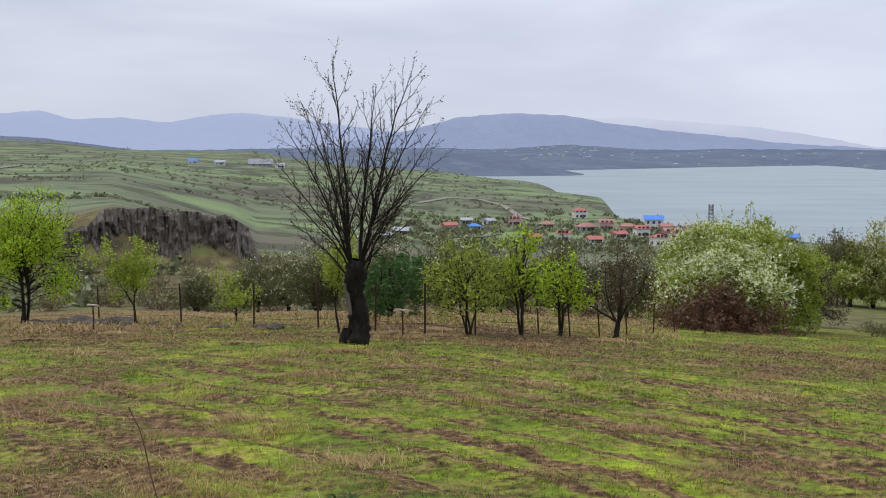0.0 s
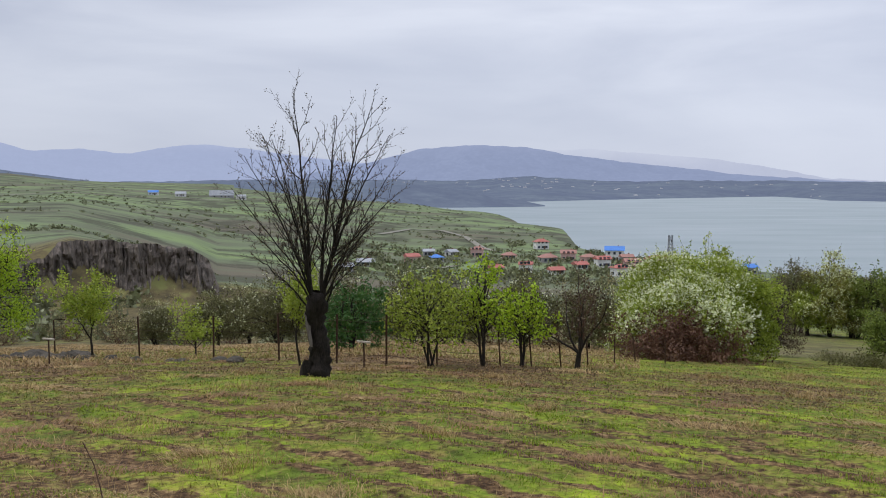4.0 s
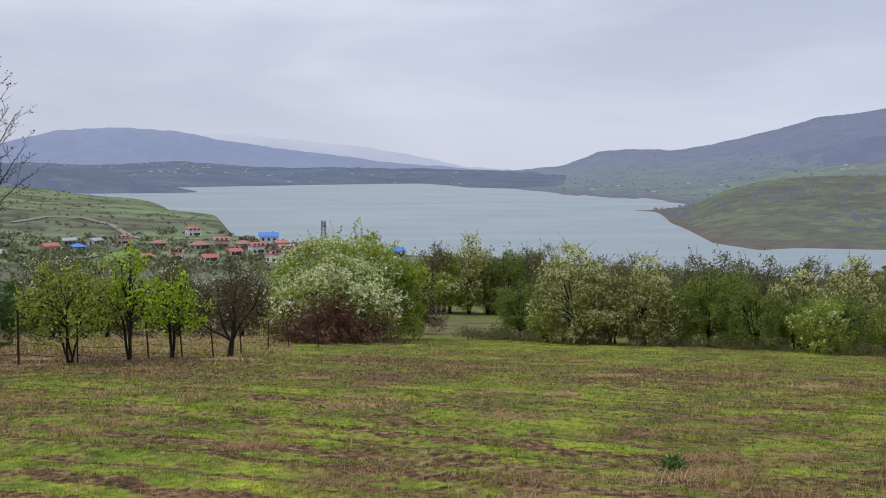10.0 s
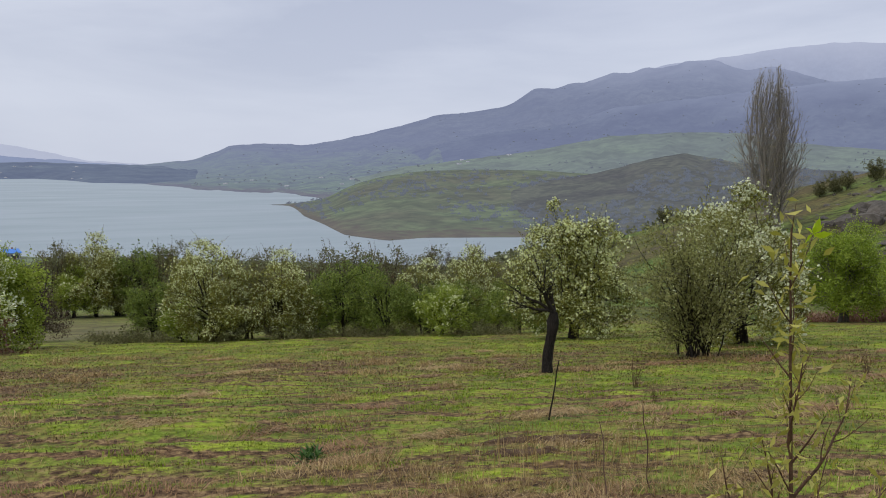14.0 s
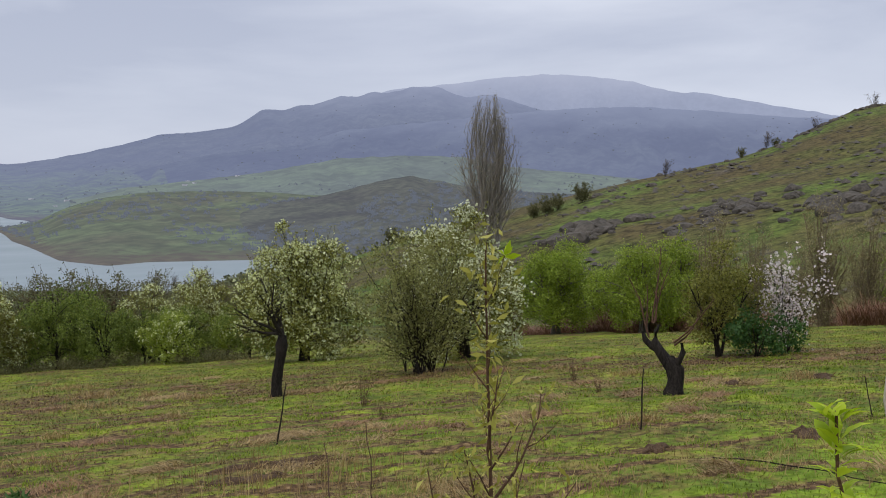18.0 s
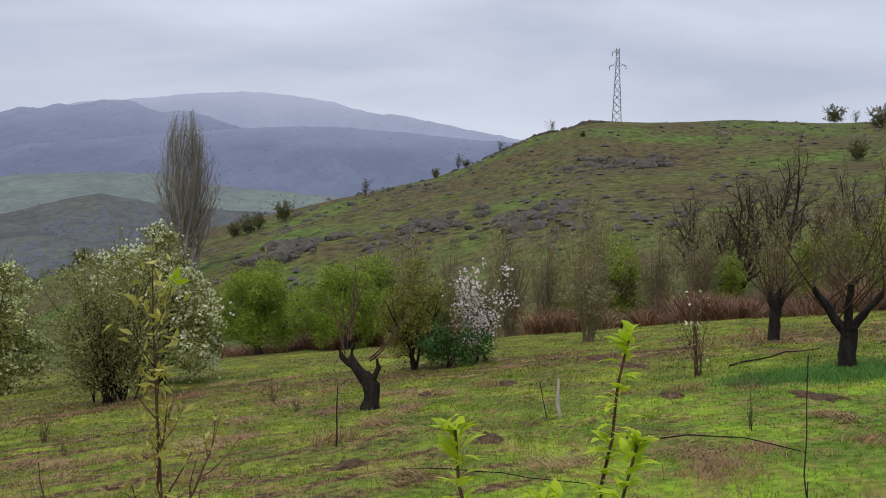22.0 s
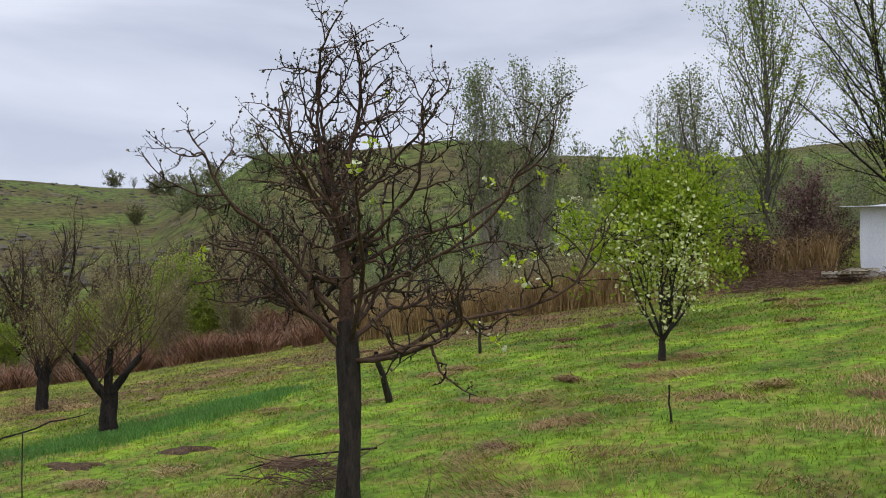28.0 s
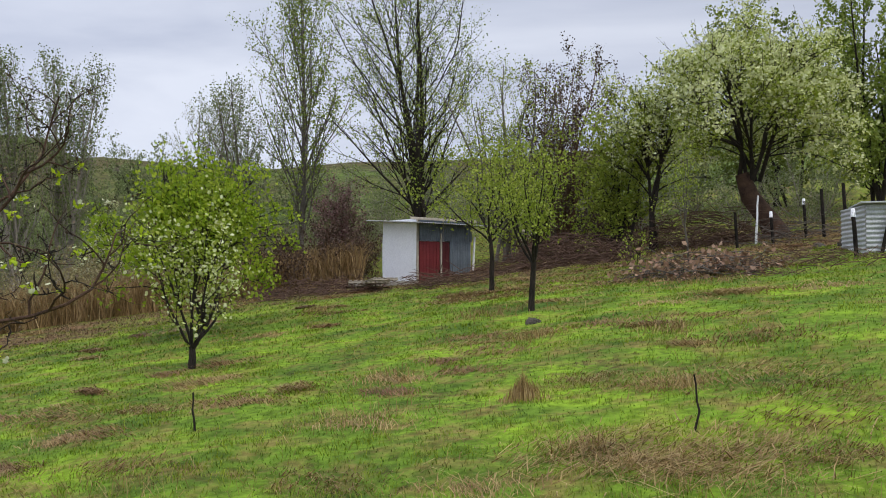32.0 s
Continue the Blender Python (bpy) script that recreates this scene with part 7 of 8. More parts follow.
lattice_pylon("power_pylon", "grey steel lattice pylon on the hill's crest", ground_at(87.95, 228) + Vector((0, 0, -0.5)), 17.4, 2.1, 0.7, ((13.4, 1.9, 1.9), (16.6, 0.1, 1.3)), 0.045, radians(0))
lattice_pylon("lattice_mast", "dark steel lattice mast beside the village", ground_at(15.6, 420), 16.0, 2.6, 1.5, ((14.0, 1.3, 1.3),), 0.09)
shed()
pallet(spot(*polar(141.9, 28.4), -0.06), 40, 6)
pallet(spot(*polar(142.0, 28.0), -0.05), 75, 12)
stone_wall()
iron_hut()
for a, r, h, c in ((164.3, 26, 0.8, True), (166.0, 26.5, 1.0, True), (162.4, 26, 1.0, False), (166.9, 26, 1.3, False), (168.0, 25.5, 1.35, False), (168.4, 19.5, 0.9, True)):
    cup_post(a, r, h, c)
stake("white_stick", "thin white painted pole", *polar(163.4, 26.5), 1.3, 0.035, MAT_TARP, (-0.08, 0.05))
stake("garden_stick", "thin dark stick standing in the field", 10.98, 3.44, 0.75, 0.012, MAT_BARK, (0.03, 0))
stake("split_stake", "split pale stake with a bare twig beside it", 12.78, 0.98, 0.55, 0.03, MAT_PALEWOOD, (0.04, 0.02))
stake("garden_stick", "dark thin twig by the split stake", 12.7, 1.12, 0.5, 0.008, MAT_BARK, (0.1, 0.12))
stake("garden_stick", "dark rod with dry side twigs", 6.0, -1.05, 1.15, 0.005, MAT_BARK, (0.02, 0.02))
stake("garden_stick", "short dark rod in the grass", 5.2, -0.95, 0.6, 0.005, MAT_BARK, (0.02, 0.03))
stake("garden_stick", "short dark rod in the turf", 4.1, -0.6, 0.45, 0.010, MAT_BARK, (-0.02, 0.03))
stake("leaning_prop", "leaning brown wooden prop", 12.5, -6.34, 0.75, 0.06, MAT_BARK, (-0.15, 0.32))
stake("garden_stick", "small dark stick in the turf", 6.9, -6.4, 0.38, 0.012, MAT_BARK, (0.02, 0.0))
stake("garden_stick", "dead forked twig in the grass", 2.45, -6.72, 0.42, 0.009, MAT_BARK, (0.0, 0.03))
stake("garden_post", "thin dark post at the foot of a slope", *polar(121.6, 20), 0.8, 0.04, MAT_BARK, (0.0, 0.0))
stake("garden_stick", "tall thin bent stick in the field", *polar(51.2, 12.5), 0.85, 0.013, MAT_BARK, (0.05, -0.12))
stake("dry_stalk", "thin dry stalk leaning over the grass", -1.9, 6.5, 0.75, 0.006, MAT_STALK, (-0.25, 0.1))
stake("dry_stalk", "thin dry stalk leaning over the grass", *polar(55, 7.5), 0.6, 0.006, MAT_STALK, (0.1, 0.15))
stake("dry_stalk", "thin dry stalk in the grass", *polar(57.5, 7.9), 0.75, 0.006, MAT_STALK, (-0.1, 0.05))


def lying_branch(points, r, label):
    ob = plant("fallen_branch", label, "branch", spot(*points[0]))
    base = np.array(ob.location)
    path = np.array([np.array(spot(x, y, -z)) - base for x, y, z in points])
    part("stick", tubes_mesh("stick", [(path, np.linspace(r, r * 0.5, len(path)))], 6), MAT_CHAR, ob)


def arc(x0, y0, x1, y1, lift, n=8):
    return [(x0 + (x1 - x0) * t, y0 + (y1 - y0) * t, 0.02 + lift * math.sin(math.pi * t)) for t in np.linspace(0, 1, n)]


lying_branch([p for p in arc(10.2, 0.2, 9.0, -1.5, 0.14)], 0.009, "thin bent black pipe arching over the turf")
lying_branch([p for p in arc(9.3, 2.2, 8.2, 0.3, 0.03)], 0.007, "black hose lying across the turf")
lying_branch([p for p in arc(18.5, -1.6, 21.0, -3.6, 0.04)], 0.02, "fallen limb below the old trees")
lying_branch([p for p in arc(9.2, -4.6, 9.9, -3.4, 0.05)], 0.012, "dark cut branch on the grass")
HEAP = "heap of brown dead stalks and brushwood"
stick_heap("brush_heap", HEAP + " beside the shed", *polar(138.5, 29), 2.4, 1.4, 0.5, 420, MAT_STALK, 1)
stick_heap("brush_heap", HEAP + " before the red doors", *polar(146.0, 25.5), 1.2, 0.9, 0.4, 200, MAT_STALK, 2)
stick_heap("brush_heap", HEAP + " below the stone wall", *polar(152.6, 28), 2.3, 1.6, 0.9, 700, MAT_STALK, 3, 1.1)
stick_heap("brush_heap", "heap of cut branches with withered tan leaves", *polar(160.6, 19.5), 1.3, 0.8, 0.45, 160, MAT_BARK_GREY, 4, leaf=MAT_LEAF_TAN)
stick_heap("brush_heap", "tangle of grey vines along the old fence", *polar(166.5, 26), 2.2, 0.8, 0.6, 160, MAT_BARK_GREY, 5, 0.9, 0.009)
stick_heap("brush_heap", "wall of grey and brown brush behind the posts", *polar(160.3, 28.5), 1.9, 0.8, 1.2, 420, MAT_STALK, 6, 1.2)
stick_heap("brush_heap", "tangle of bare brown vine hoops", *polar(166.5, 18.5), 1.5, 0.9, 0.5, 110, MAT_STALK, 7, 0.8, 0.008)
stick_heap("brush_heap", "low pile of twigs on the turf", *polar(113.0, 9.5), 0.9, 0.35, 0.08, 120, MAT_STALK, 8, 0.5, 0.007)
stick_heap("root_clod", "dark clod of roots beside the apple trunk", 6.2, -2.8, 0.22, 0.2, 0.25, 60, MAT_STALK, 9, 0.25, 0.008)
MAT_SOIL = rough_surface("dark_turned_soil", (0.045, 0.027, 0.016), (0.15, 0.092, 0.052), 7, 40, relief=1.0, dist=0.04)


def soil_patch(x, y, rx, ry, seed, turn=0.0):
    """Turned earth: a low heap of clods."""
    rng = np.random.default_rng(seed)
    n, k = 36, 10
    a, q = np.meshgrid(np.linspace(0, 2 * np.pi, n, endpoint=False), np.linspace(0, 1, k), indexing="ij")
    edge = 1 + 0.95 * fbm(np.cos(a) * 3 + seed, np.sin(a) * 3, 4, seed)
    lx, ly = rx * q * edge * np.cos(a), ry * q * edge * np.sin(a)
    px, py = x + lx * math.cos(turn) - ly * math.sin(turn), y + lx * math.sin(turn) + ly * math.cos(turn)
    z = land_height(px, py) + 0.07 * (1 - q ** 3) * (0.5 + np.abs(fbm(px * 9, py * 9, 3, seed))) - 0.03 * (q > 0.95)
    v = np.stack([px, py, z], -1).reshape(-1, 3)
    i, j = np.meshgrid(np.arange(n), np.arange(k - 1), indexing="ij")
    i2 = (i + 1) % n
    me = shaded(fast_mesh("soil_patch", v, np.stack([i * k + j, i * k + j + 1, i2 * k + j + 1, i2 * k + j], -1).reshape(-1, 4)))
    me.materials.append(MAT_SOIL)
    tagged(new("soil_patch", me), "bare patch of dark turned soil in the grass", "soil", group="soil patches")


for k, (x, y, rx, ry) in enumerate(((*polar(51.8, 10.6), 0.75, 0.4), (*polar(50.0, 9.8), 0.5, 0.3), (18.2, 2.5, 0.5, 0.3), (17.4, 3.9, 0.35, 0.25), (14.3, -0.5, 0.5, 0.25), (12.9, -2.2, 0.9, 0.25), (12.2, -3.4, 0.8, 0.2), (9.4, -3.8, 0.6, 0.25), (11.0, 1.6, 0.4, 0.25), (20.5, 0.2, 0.9, 0.3), (23.0, 1.0, 0.7, 0.3), (9.8, 2.9, 0.3, 0.2))):
    soil_patch(x, y, rx * 0.8, ry * 0.6, k, radians(-45) if y > 5 else 0.3)

def leafy_clump(x, y, size, label):
    """A clump of broad upright leaves."""
    rng = np.random.default_rng(int(abs(x) * 100))
    ob = plant("leafy_clump", label, "plant", spot(x, y, 0.01))
    n = 46
    a = rng.uniform(0, 6.283, n)
    ways = np.stack([np.cos(a), np.sin(a), rng.uniform(0.4, 2.2, n)], -1)
    places = np.stack([rng.normal(size=n) * size * 0.25, rng.normal(size=n) * size * 0.25, np.zeros(n)], -1)
    joined("foliage", blade_leaves("foliage", places, ways, size, 0.16, rng), MAT_LEAF_DEEP, ob)


leafy_clump(6.05, 8.0, 0.18, "dark green clump of broad leaves in the furrows")
leafy_clump(6.3, 8.3, 0.14, "small dark green clump of broad leaves")
leafy_clump(-0.65, 6.6, 0.13, "small green clump of broad leaves in the grass")
bush("dry_shrub", "small dry red-brown shrub standing in the sward", 13.89, 9.33, 0.8, 0.5, 9, 141, twigs=3, places=[(16.2, 5.9, 0.7), (18.3, 7.2, 0.8), (12.3, 7.9, 0.6)], bark=MAT_BARK_RED, leaf=MAT_BUD, leaf_size=0.03, leaf_density=5)
bush("green_sapling", "small sapling in fresh yellow-green leaf", 7.94, -18.56, 1.3, 0.8, 6, 142, twigs=3, leaf=MAT_LEAF_LIME2, leaf_size=0.05, leaf_density=14)
bush("rod_sapling", "thin dark rods of a planted sapling", 10.56, -1.19, 0.6, 0.3, 5, 143, twigs=2, places=[(5.7, -2.2, 0.9), (6.1, -3.5, 0.8)], leaf=MAT_LEAF_LIME2, leaf_size=0.025, leaf_density=3)
_rng = np.random.default_rng(21)
rock_cluster("stone_pile", "few pale stones lying by the vine posts", [(4.75, -22.6, 0.5), (4.3, -22.3, 0.35), (5.4, -22.9, 0.4)], _rng)
rock_cluster("stone_pile", "single reddish stone in the turf", [(6.98, -12.68, 0.28)], _rng)

# ---- village and the far land ----
def house(az, r, w, d, h, wall, roof, turn, storeys=1, hip=False):
    w, d, h = 0.7 * w, 0.7 * d, 0.78 * h
    ob = thing("village_house", "small village house with %s roof and %s walls" % (roof[0], wall[0]), "house", group="village houses")
    p = ground_at(az, r)
    ob.matrix_basis = Matrix.Translation((p.x, p.y, max(p.z, LAKE + 0.5) - 0.4)) @ Matrix.Rotation(radians(turn), 4, "Z")
    bm = bmesh.new()
    box(bm, (w, d, h), pose(0, 0, h / 2), 0.05)
    part("wall", bm, wall[1], ob)
    bm = bmesh.new()
    rise, eave = w * 0.22, 0.5
    x, y = w / 2 + eave, d / 2 + eave
    rx = x - (y * 0.9 if hip else 0)
    vs = [bm.verts.new(c) for c in ((-x, -y, h), (x, -y, h), (x, y, h), (-x, y, h), (-rx, 0, h + rise), (rx, 0, h + rise), (-x, -y, h - 0.15), (x, -y, h - 0.15), (x, y, h - 0.15), (-x, y, h - 0.15))]
    for f in ((0, 1, 5, 4), (2, 3, 4, 5), (1, 2, 5), (3, 0, 4), (0, 6, 7, 1), (1, 7, 8, 2), (2, 8, 9, 3), (3, 9, 6, 0), (9, 8, 7, 6)):
        bm.faces.new([vs[i] for i in f])
    rf = part("roof", bm, roof[1], ob)
    bm = bmesh.new()
    box(bm, (0.6, 0.6, 1.4), pose(w * 0.2, 0.3, h + rise * 0.9), 0.04)
    part("chimney", bm, MAT_HOUSE_BRICK, rf)
    for s in range(storeys):
        z = 1.6 + s * 2.8
        for k in range(3):
            for side in (-1, 1):
                bm = bmesh.new()
                box(bm, (1.2, 0.1, 1.3), pose((k - 1) * w * 0.3, side * (d / 2 + 0.02), z), 0.02)
                part("window", bm, MAT_WINDOW, ob)
        for side in (-1, 1):
            bm = bmesh.new()
            box(bm, (0.1, 1.2, 1.3), pose(side * (w / 2 + 0.02), 0, z), 0.02)
            part("window", bm, MAT_WINDOW, ob)
    bm = bmesh.new()
    box(bm, (1.0, 0.12, 2.1), pose(w * 0.15, -d / 2 - 0.03, 1.35), 0.02)
    part("door", bm, MAT_HOUSE_DOOR, ob)


MAT_HOUSE_BRICK = rough_surface("house_brick", (0.2, 0.09, 0.06), (0.33, 0.16, 0.11), 1, 8)
MAT_HOUSE_DOOR = rough_surface("brown_house_door", (0.08, 0.05, 0.035), (0.15, 0.1, 0.07), 1, 8)
MAT_WINDOW, _nt, _b = material("dark_window_glass", 0.12, 0.6)
_b.inputs["Base Color"].default_value = (0.04, 0.05, 0.07, 1)
W_WHITE = ("whitewashed", rough_surface("white_render", (0.62, 0.61, 0.59), (0.8, 0.79, 0.77), 0.4, 5))
W_PINK = ("pinkish", rough_surface("pink_render", (0.52, 0.34, 0.31), (0.66, 0.46, 0.42), 0.4, 5))
W_GREY = ("grey", rough_surface("grey_render", (0.26, 0.25, 0.25), (0.4, 0.39, 0.39), 0.4, 5))
R_RED = ("a red tile", rough_surface("red_roof", (0.36, 0.11, 0.09), (0.46, 0.19, 0.16), 0.5, 6))
R_BROWN = ("a brown tile", rough_surface("brown_roof", (0.3, 0.14, 0.115), (0.4, 0.23, 0.19), 0.5, 6))
R_BLUE = ("a bright blue metal", rough_surface("blue_roof", (0.06, 0.17, 0.5), (0.10, 0.26, 0.62), 0.5, 6, rough=0.5))
R_GREY = ("a grey sheet", rough_surface("grey_roof", (0.28, 0.29, 0.31), (0.42, 0.43, 0.45), 0.5, 6))
house(0.4, 440, 8.5, 7, 4.2, W_PINK, R_RED, 20, 1)
house(1.4, 492, 8, 7, 3.6, W_GREY, R_GREY, 5, 1)
house(1.85, 446, 8.5, 7.5, 3.2, W_GREY, R_BLUE, 12, 1, True)
house(2.75, 490, 8, 6, 3.4, W_WHITE, R_GREY, 40, 1)
house(4.3, 487, 9, 8, 5.4, W_PINK, R_BROWN, -10, 2, True)
house(6.2, 468, 9, 7, 3.4, W_PINK, R_BROWN, 8, 1, True)
house(5.4, 388, 7, 6, 3.2, W_PINK, R_RED, 30, 1)
house(7.2, 392, 7, 6.5, 5.0, W_WHITE, R_RED, -15, 2)
house(8.1, 562, 11, 8, 6.0, W_WHITE, R_RED, 10, 2, True)
house(8.5, 455, 11, 8, 3.6, W_GREY, R_BROWN, 15, 1, True)
house(9.7, 470, 10, 8, 5.4, W_PINK, R_BROWN, -8, 2)
house(10.9, 460, 9, 8, 4.4, W_PINK, R_BROWN, 25, 1, True)
house(11.7, 436, 9, 7, 5.4, W_WHITE, R_RED, 12, 2)
house(12.4, 486, 13, 10, 7.4, W_WHITE, R_BLUE, -12, 2)
house(12.7, 388, 8, 7, 5.0, W_WHITE, R_RED, 20, 2, True)
house(13.4, 425, 9, 8, 5.4, W_PINK, R_BROWN, 0, 2)
house(14.2, 412, 9, 8, 4.6, W_PINK, R_RED, 35, 2, True)
house(13.1, 470, 8, 7, 4.6, W_GREY, R_BROWN, 5, 1)
house(14.6, 452, 8, 7, 5.0, W_PINK, R_RED, 15, 2)
house(15.1, 470, 8, 7, 4.6, W_GREY, R_BROWN, -20, 1)
house(16.4, 450, 8, 7, 4.6, W_PINK, R_BROWN, 12, 1)
house(9.0, 386, 8, 7, 3.0, W_WHITE, R_RED, 10, 1)
house(-3.6, 360, 8, 6, 3.0, W_GREY, R_GREY, 20, 1)
house(-2.4, 395, 9, 7, 3.0, W_GREY, R_GREY, -15, 1)
house(19.9, 432, 10, 7, 4.0, W_GREY, R_BLUE, 8, 1)
house(10.4, 420, 8, 7, 3.2, W_WHITE, R_RED, 18, 1)
house(-14.5, 980, 13, 9, 4.0, W_WHITE, R_BLUE, 8, 1)
house(-13.0, 985, 14, 9, 4.0, W_WHITE, R_GREY, 5, 1)
house(-10.7, 1000, 34, 9, 3.4, W_GREY, R_GREY, 6, 1)
house(-9.6, 985, 12, 9, 4.5, W_WHITE, R_GREY, 30, 1)


def far_houses():
    """Specks of pale houses along the far shore and hills, too small to pick apart."""
    rng = np.random.default_rng(6)
    n = 110
    az = np.concatenate([rng.uniform(-4, 24, 66), rng.uniform(5, 9, 16), rng.uniform(29, 49, 28)])
    hill_r = np.where(az < 28, rng.uniform(2500, 3500, n), rng.uniform(1500, 2300, n))
    v, f = [], []
    dg = bpy.context.evaluated_depsgraph_get()
    for k in range(n):
        x, y = polar(az[k], hill_r[k])
        hit, place, *_ = scene.ray_cast(dg, Vector((x, y, 900)), Vector((0, 0, -1)))
        if not hit or place.z < LAKE + 2:
            continue
        s, c = rng.uniform(2.2, 5.0), len(v)
        for dx, dy, dz in ((-1, -0.6, -2), (1, -0.6, -2), (1, 0.6, -2), (-1, 0.6, -2), (-1, -0.6, 0.5), (1, -0.6, 0.5), (1, 0.6, 0.5), (-1, 0.6, 0.5)):
            v.append((x + dx * s, y + dy * s, place.z + dz * s * 0.45 + s * 0.3))
        for q in ((0, 1, 5, 4), (1, 2, 6, 5), (2, 3, 7, 6), (3, 0, 4, 7), (4, 5, 6, 7)):
            f.append([c + i for i in q])
    me = fast_mesh("far_house", v, np.array(f))
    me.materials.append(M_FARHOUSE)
    tagged(new("far_house", me), "scattered pale houses of far villages", "houses", kind="stuff")


def clumps(name, label, pts, sizes, mat, rng, leaves=26):
    """Far bushes and trees: loose clumps of leaf shapes."""
    n = len(pts)
    d = unit(rng.normal(size=(n, leaves, 3)))
    d[..., 2] = np.abs(d[..., 2]) * 0.9 + 0.05
    c = (pts[:, None] + d * sizes[:, None, None] * rng.uniform(0.2, 0.55, (n, leaves, 1))).reshape(-1, 3)
    me = leaves_mesh(name, c, 1.0, rng, 0.9)
    # leaf size follows the bush
    v = np.empty(len(me.vertices) * 3, np.float32)
    me.vertices.foreach_get("co", v)
    v = v.reshape(-1, 4, 3)
    k = np.repeat(sizes, leaves)[:, None, None] * 0.24
    v = c[:, None] + (v - c[:, None]) * k
    me.vertices.foreach_set("co", v.astype(np.float32).ravel())
    me.update()
    me.materials.append(mat)
    return tagged(new(name, me), label, "bushes", kind="stuff")


def scattered(n, az0, az1, r0, r1, seed, lo, hi, cut=-0.05, grain=0.012):
    rng = np.random.default_rng(seed)
    az, r = np.radians(rng.uniform(az0, az1, n)), np.exp(rng.uniform(math.log(r0), math.log(r1), n))
    x, y = r * np.sin(az), r * np.cos(az)
    keep = fbm(x * grain, y * grain, 4, seed) > cut
    x, y = x[keep], y[keep]
    z = land_height(x, y)
    ok = z > LAKE + 0.3
    return np.stack([x, y, z - 0.2], -1)[ok], rng.uniform(lo, hi, ok.sum())


def ribbon(name, label, points, width, mat):
    """A track laid over the land, by bearing and distance."""
    pts = np.array([polar(a, r) for a, r in points])
    t = np.linspace(0, len(pts) - 1, 60)
    p = np.stack([np.interp(t, np.arange(len(pts)), pts[:, k]) for k in (0, 1)], -1)
    d = unit(np.gradient(p, axis=0))
    s = np.stack([-d[:, 1], d[:, 0]], -1) * width * 0.5
    v = np.concatenate([np.c_[p + s * f, land_height(*(p + s * f).T) + 0.5] for f in (-1, 1)])
    i = np.arange(59)
    me = shaded(fast_mesh(name, v, np.stack([i, i + 1, i + 61, i + 60], -1)))
    me.materials.append(mat)
    tagged(new(name, me), label, "road", kind="structure")


def cliff():
    """The fluted basalt cliff across the gorge."""
    az = np.arange(-24.5, -10.9, 0.07)
    s = np.linspace(0, 1, 22)
    top_z = np.interp(az, [-24.5, -22, -20.3, -19.4, -17, -15, -12.7, -11.5, -10.9], [-12.5, -11.4, -10.6, -8.0, -7.9, -8.8, -9.4, -11.4, -16.5]) + 0.5 * fbm(az * 2.5, az * 0, 3, 4)
    low = np.interp(az, [-24.5, -20, -11], [-17.5, -18.5, -18.0])
    z = low[:, None] + (top_z - low)[:, None] * s[None]
    column = 0.5 * fbm(az[:, None] * 4.0 + 0.05 * z, z * 0.06, 4, 12) + 0.75 * fbm(az[:, None] * 2.2 + 0.1 * z, z * 0.3, 5, 13)
    ledge = fbm(az[:, None] * 1.1, z * 0.5, 3, 14)
    r = 166.5 + 3.2 * s[None] ** 1.4 - 4.2 * np.abs(column) - 1.0 * ledge + 4.5 * fbm(az[:, None] * 0.45, z * 0.02, 2, 3)
    a = np.radians(az)[:, None]
    face = np.stack([r * np.sin(a), r * np.cos(a), z + 0 * r], -1)
    cap = face[:, -1:].copy()
    cap = cap * np.array([1.06, 1.06, 1.0])
    cap[..., 2] -= 0.8
    v = np.concatenate([face, cap], 1)
    n, m = v.shape[:2]
    i, j = np.meshgrid(np.arange(n - 1), np.arange(m - 1), indexing="ij")
    me = shaded(fast_mesh("cliff", v.reshape(-1, 3), np.stack([i * m + j, i * m + j + 1, (i + 1) * m + j + 1, (i + 1) * m + j], -1).reshape(-1, 4)), False)
    me.materials.append(MAT_CLIFF)
    tagged(new("cliff", me), "dark fluted basalt cliff across the gorge", "cliff", kind="structure")


MAT_TRACK = rough_surface("pale_dust_track", (0.17, 0.165, 0.13), (0.27, 0.25, 0.2), 0.3, 3)
# far houses carry painted haze: 0.3 of their shading is emission
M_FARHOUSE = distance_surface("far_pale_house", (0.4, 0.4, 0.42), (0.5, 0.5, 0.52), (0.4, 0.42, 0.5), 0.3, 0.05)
MAT_FARBUSH = leaf_surface("far_bush", (0.115, 0.115, 0.06), (0.175, 0.185, 0.09), (0.24, 0.26, 0.125), trans=0.1)
# hill bushes get the same painted haze, at 0.62 emission
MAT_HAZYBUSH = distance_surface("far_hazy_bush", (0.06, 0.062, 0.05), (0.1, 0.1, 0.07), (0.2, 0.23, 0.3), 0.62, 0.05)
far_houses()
cliff()
ribbon("road_1", "pale dirt track above the village", [(-1.5, 640), (0.3, 700), (2.2, 690), (3.6, 640), (4.6, 560), (5.6, 520)], 4.0, MAT_TRACK)
ribbon("road_2", "pale road crossing the green slope", [(-25, 620), (-23.6, 760), (-21.5, 820), (-16, 880), (-12, 930), (-9.5, 960)], 5.0, MAT_TRACK)
ribbon("road_3", "pale dirt yard road at the village", [(-0.6, 415), (0.5, 405), (1.8, 400), (3.0, 415)], 4.0, MAT_TRACK)
_rng = np.random.default_rng(14)
clumps("far_bush", "hedges and scrub dotted over the far green slopes", *scattered(2600, -30, 9, 270, 1200, 1, 1.2, 3.4), MAT_FARBUSH, _rng)
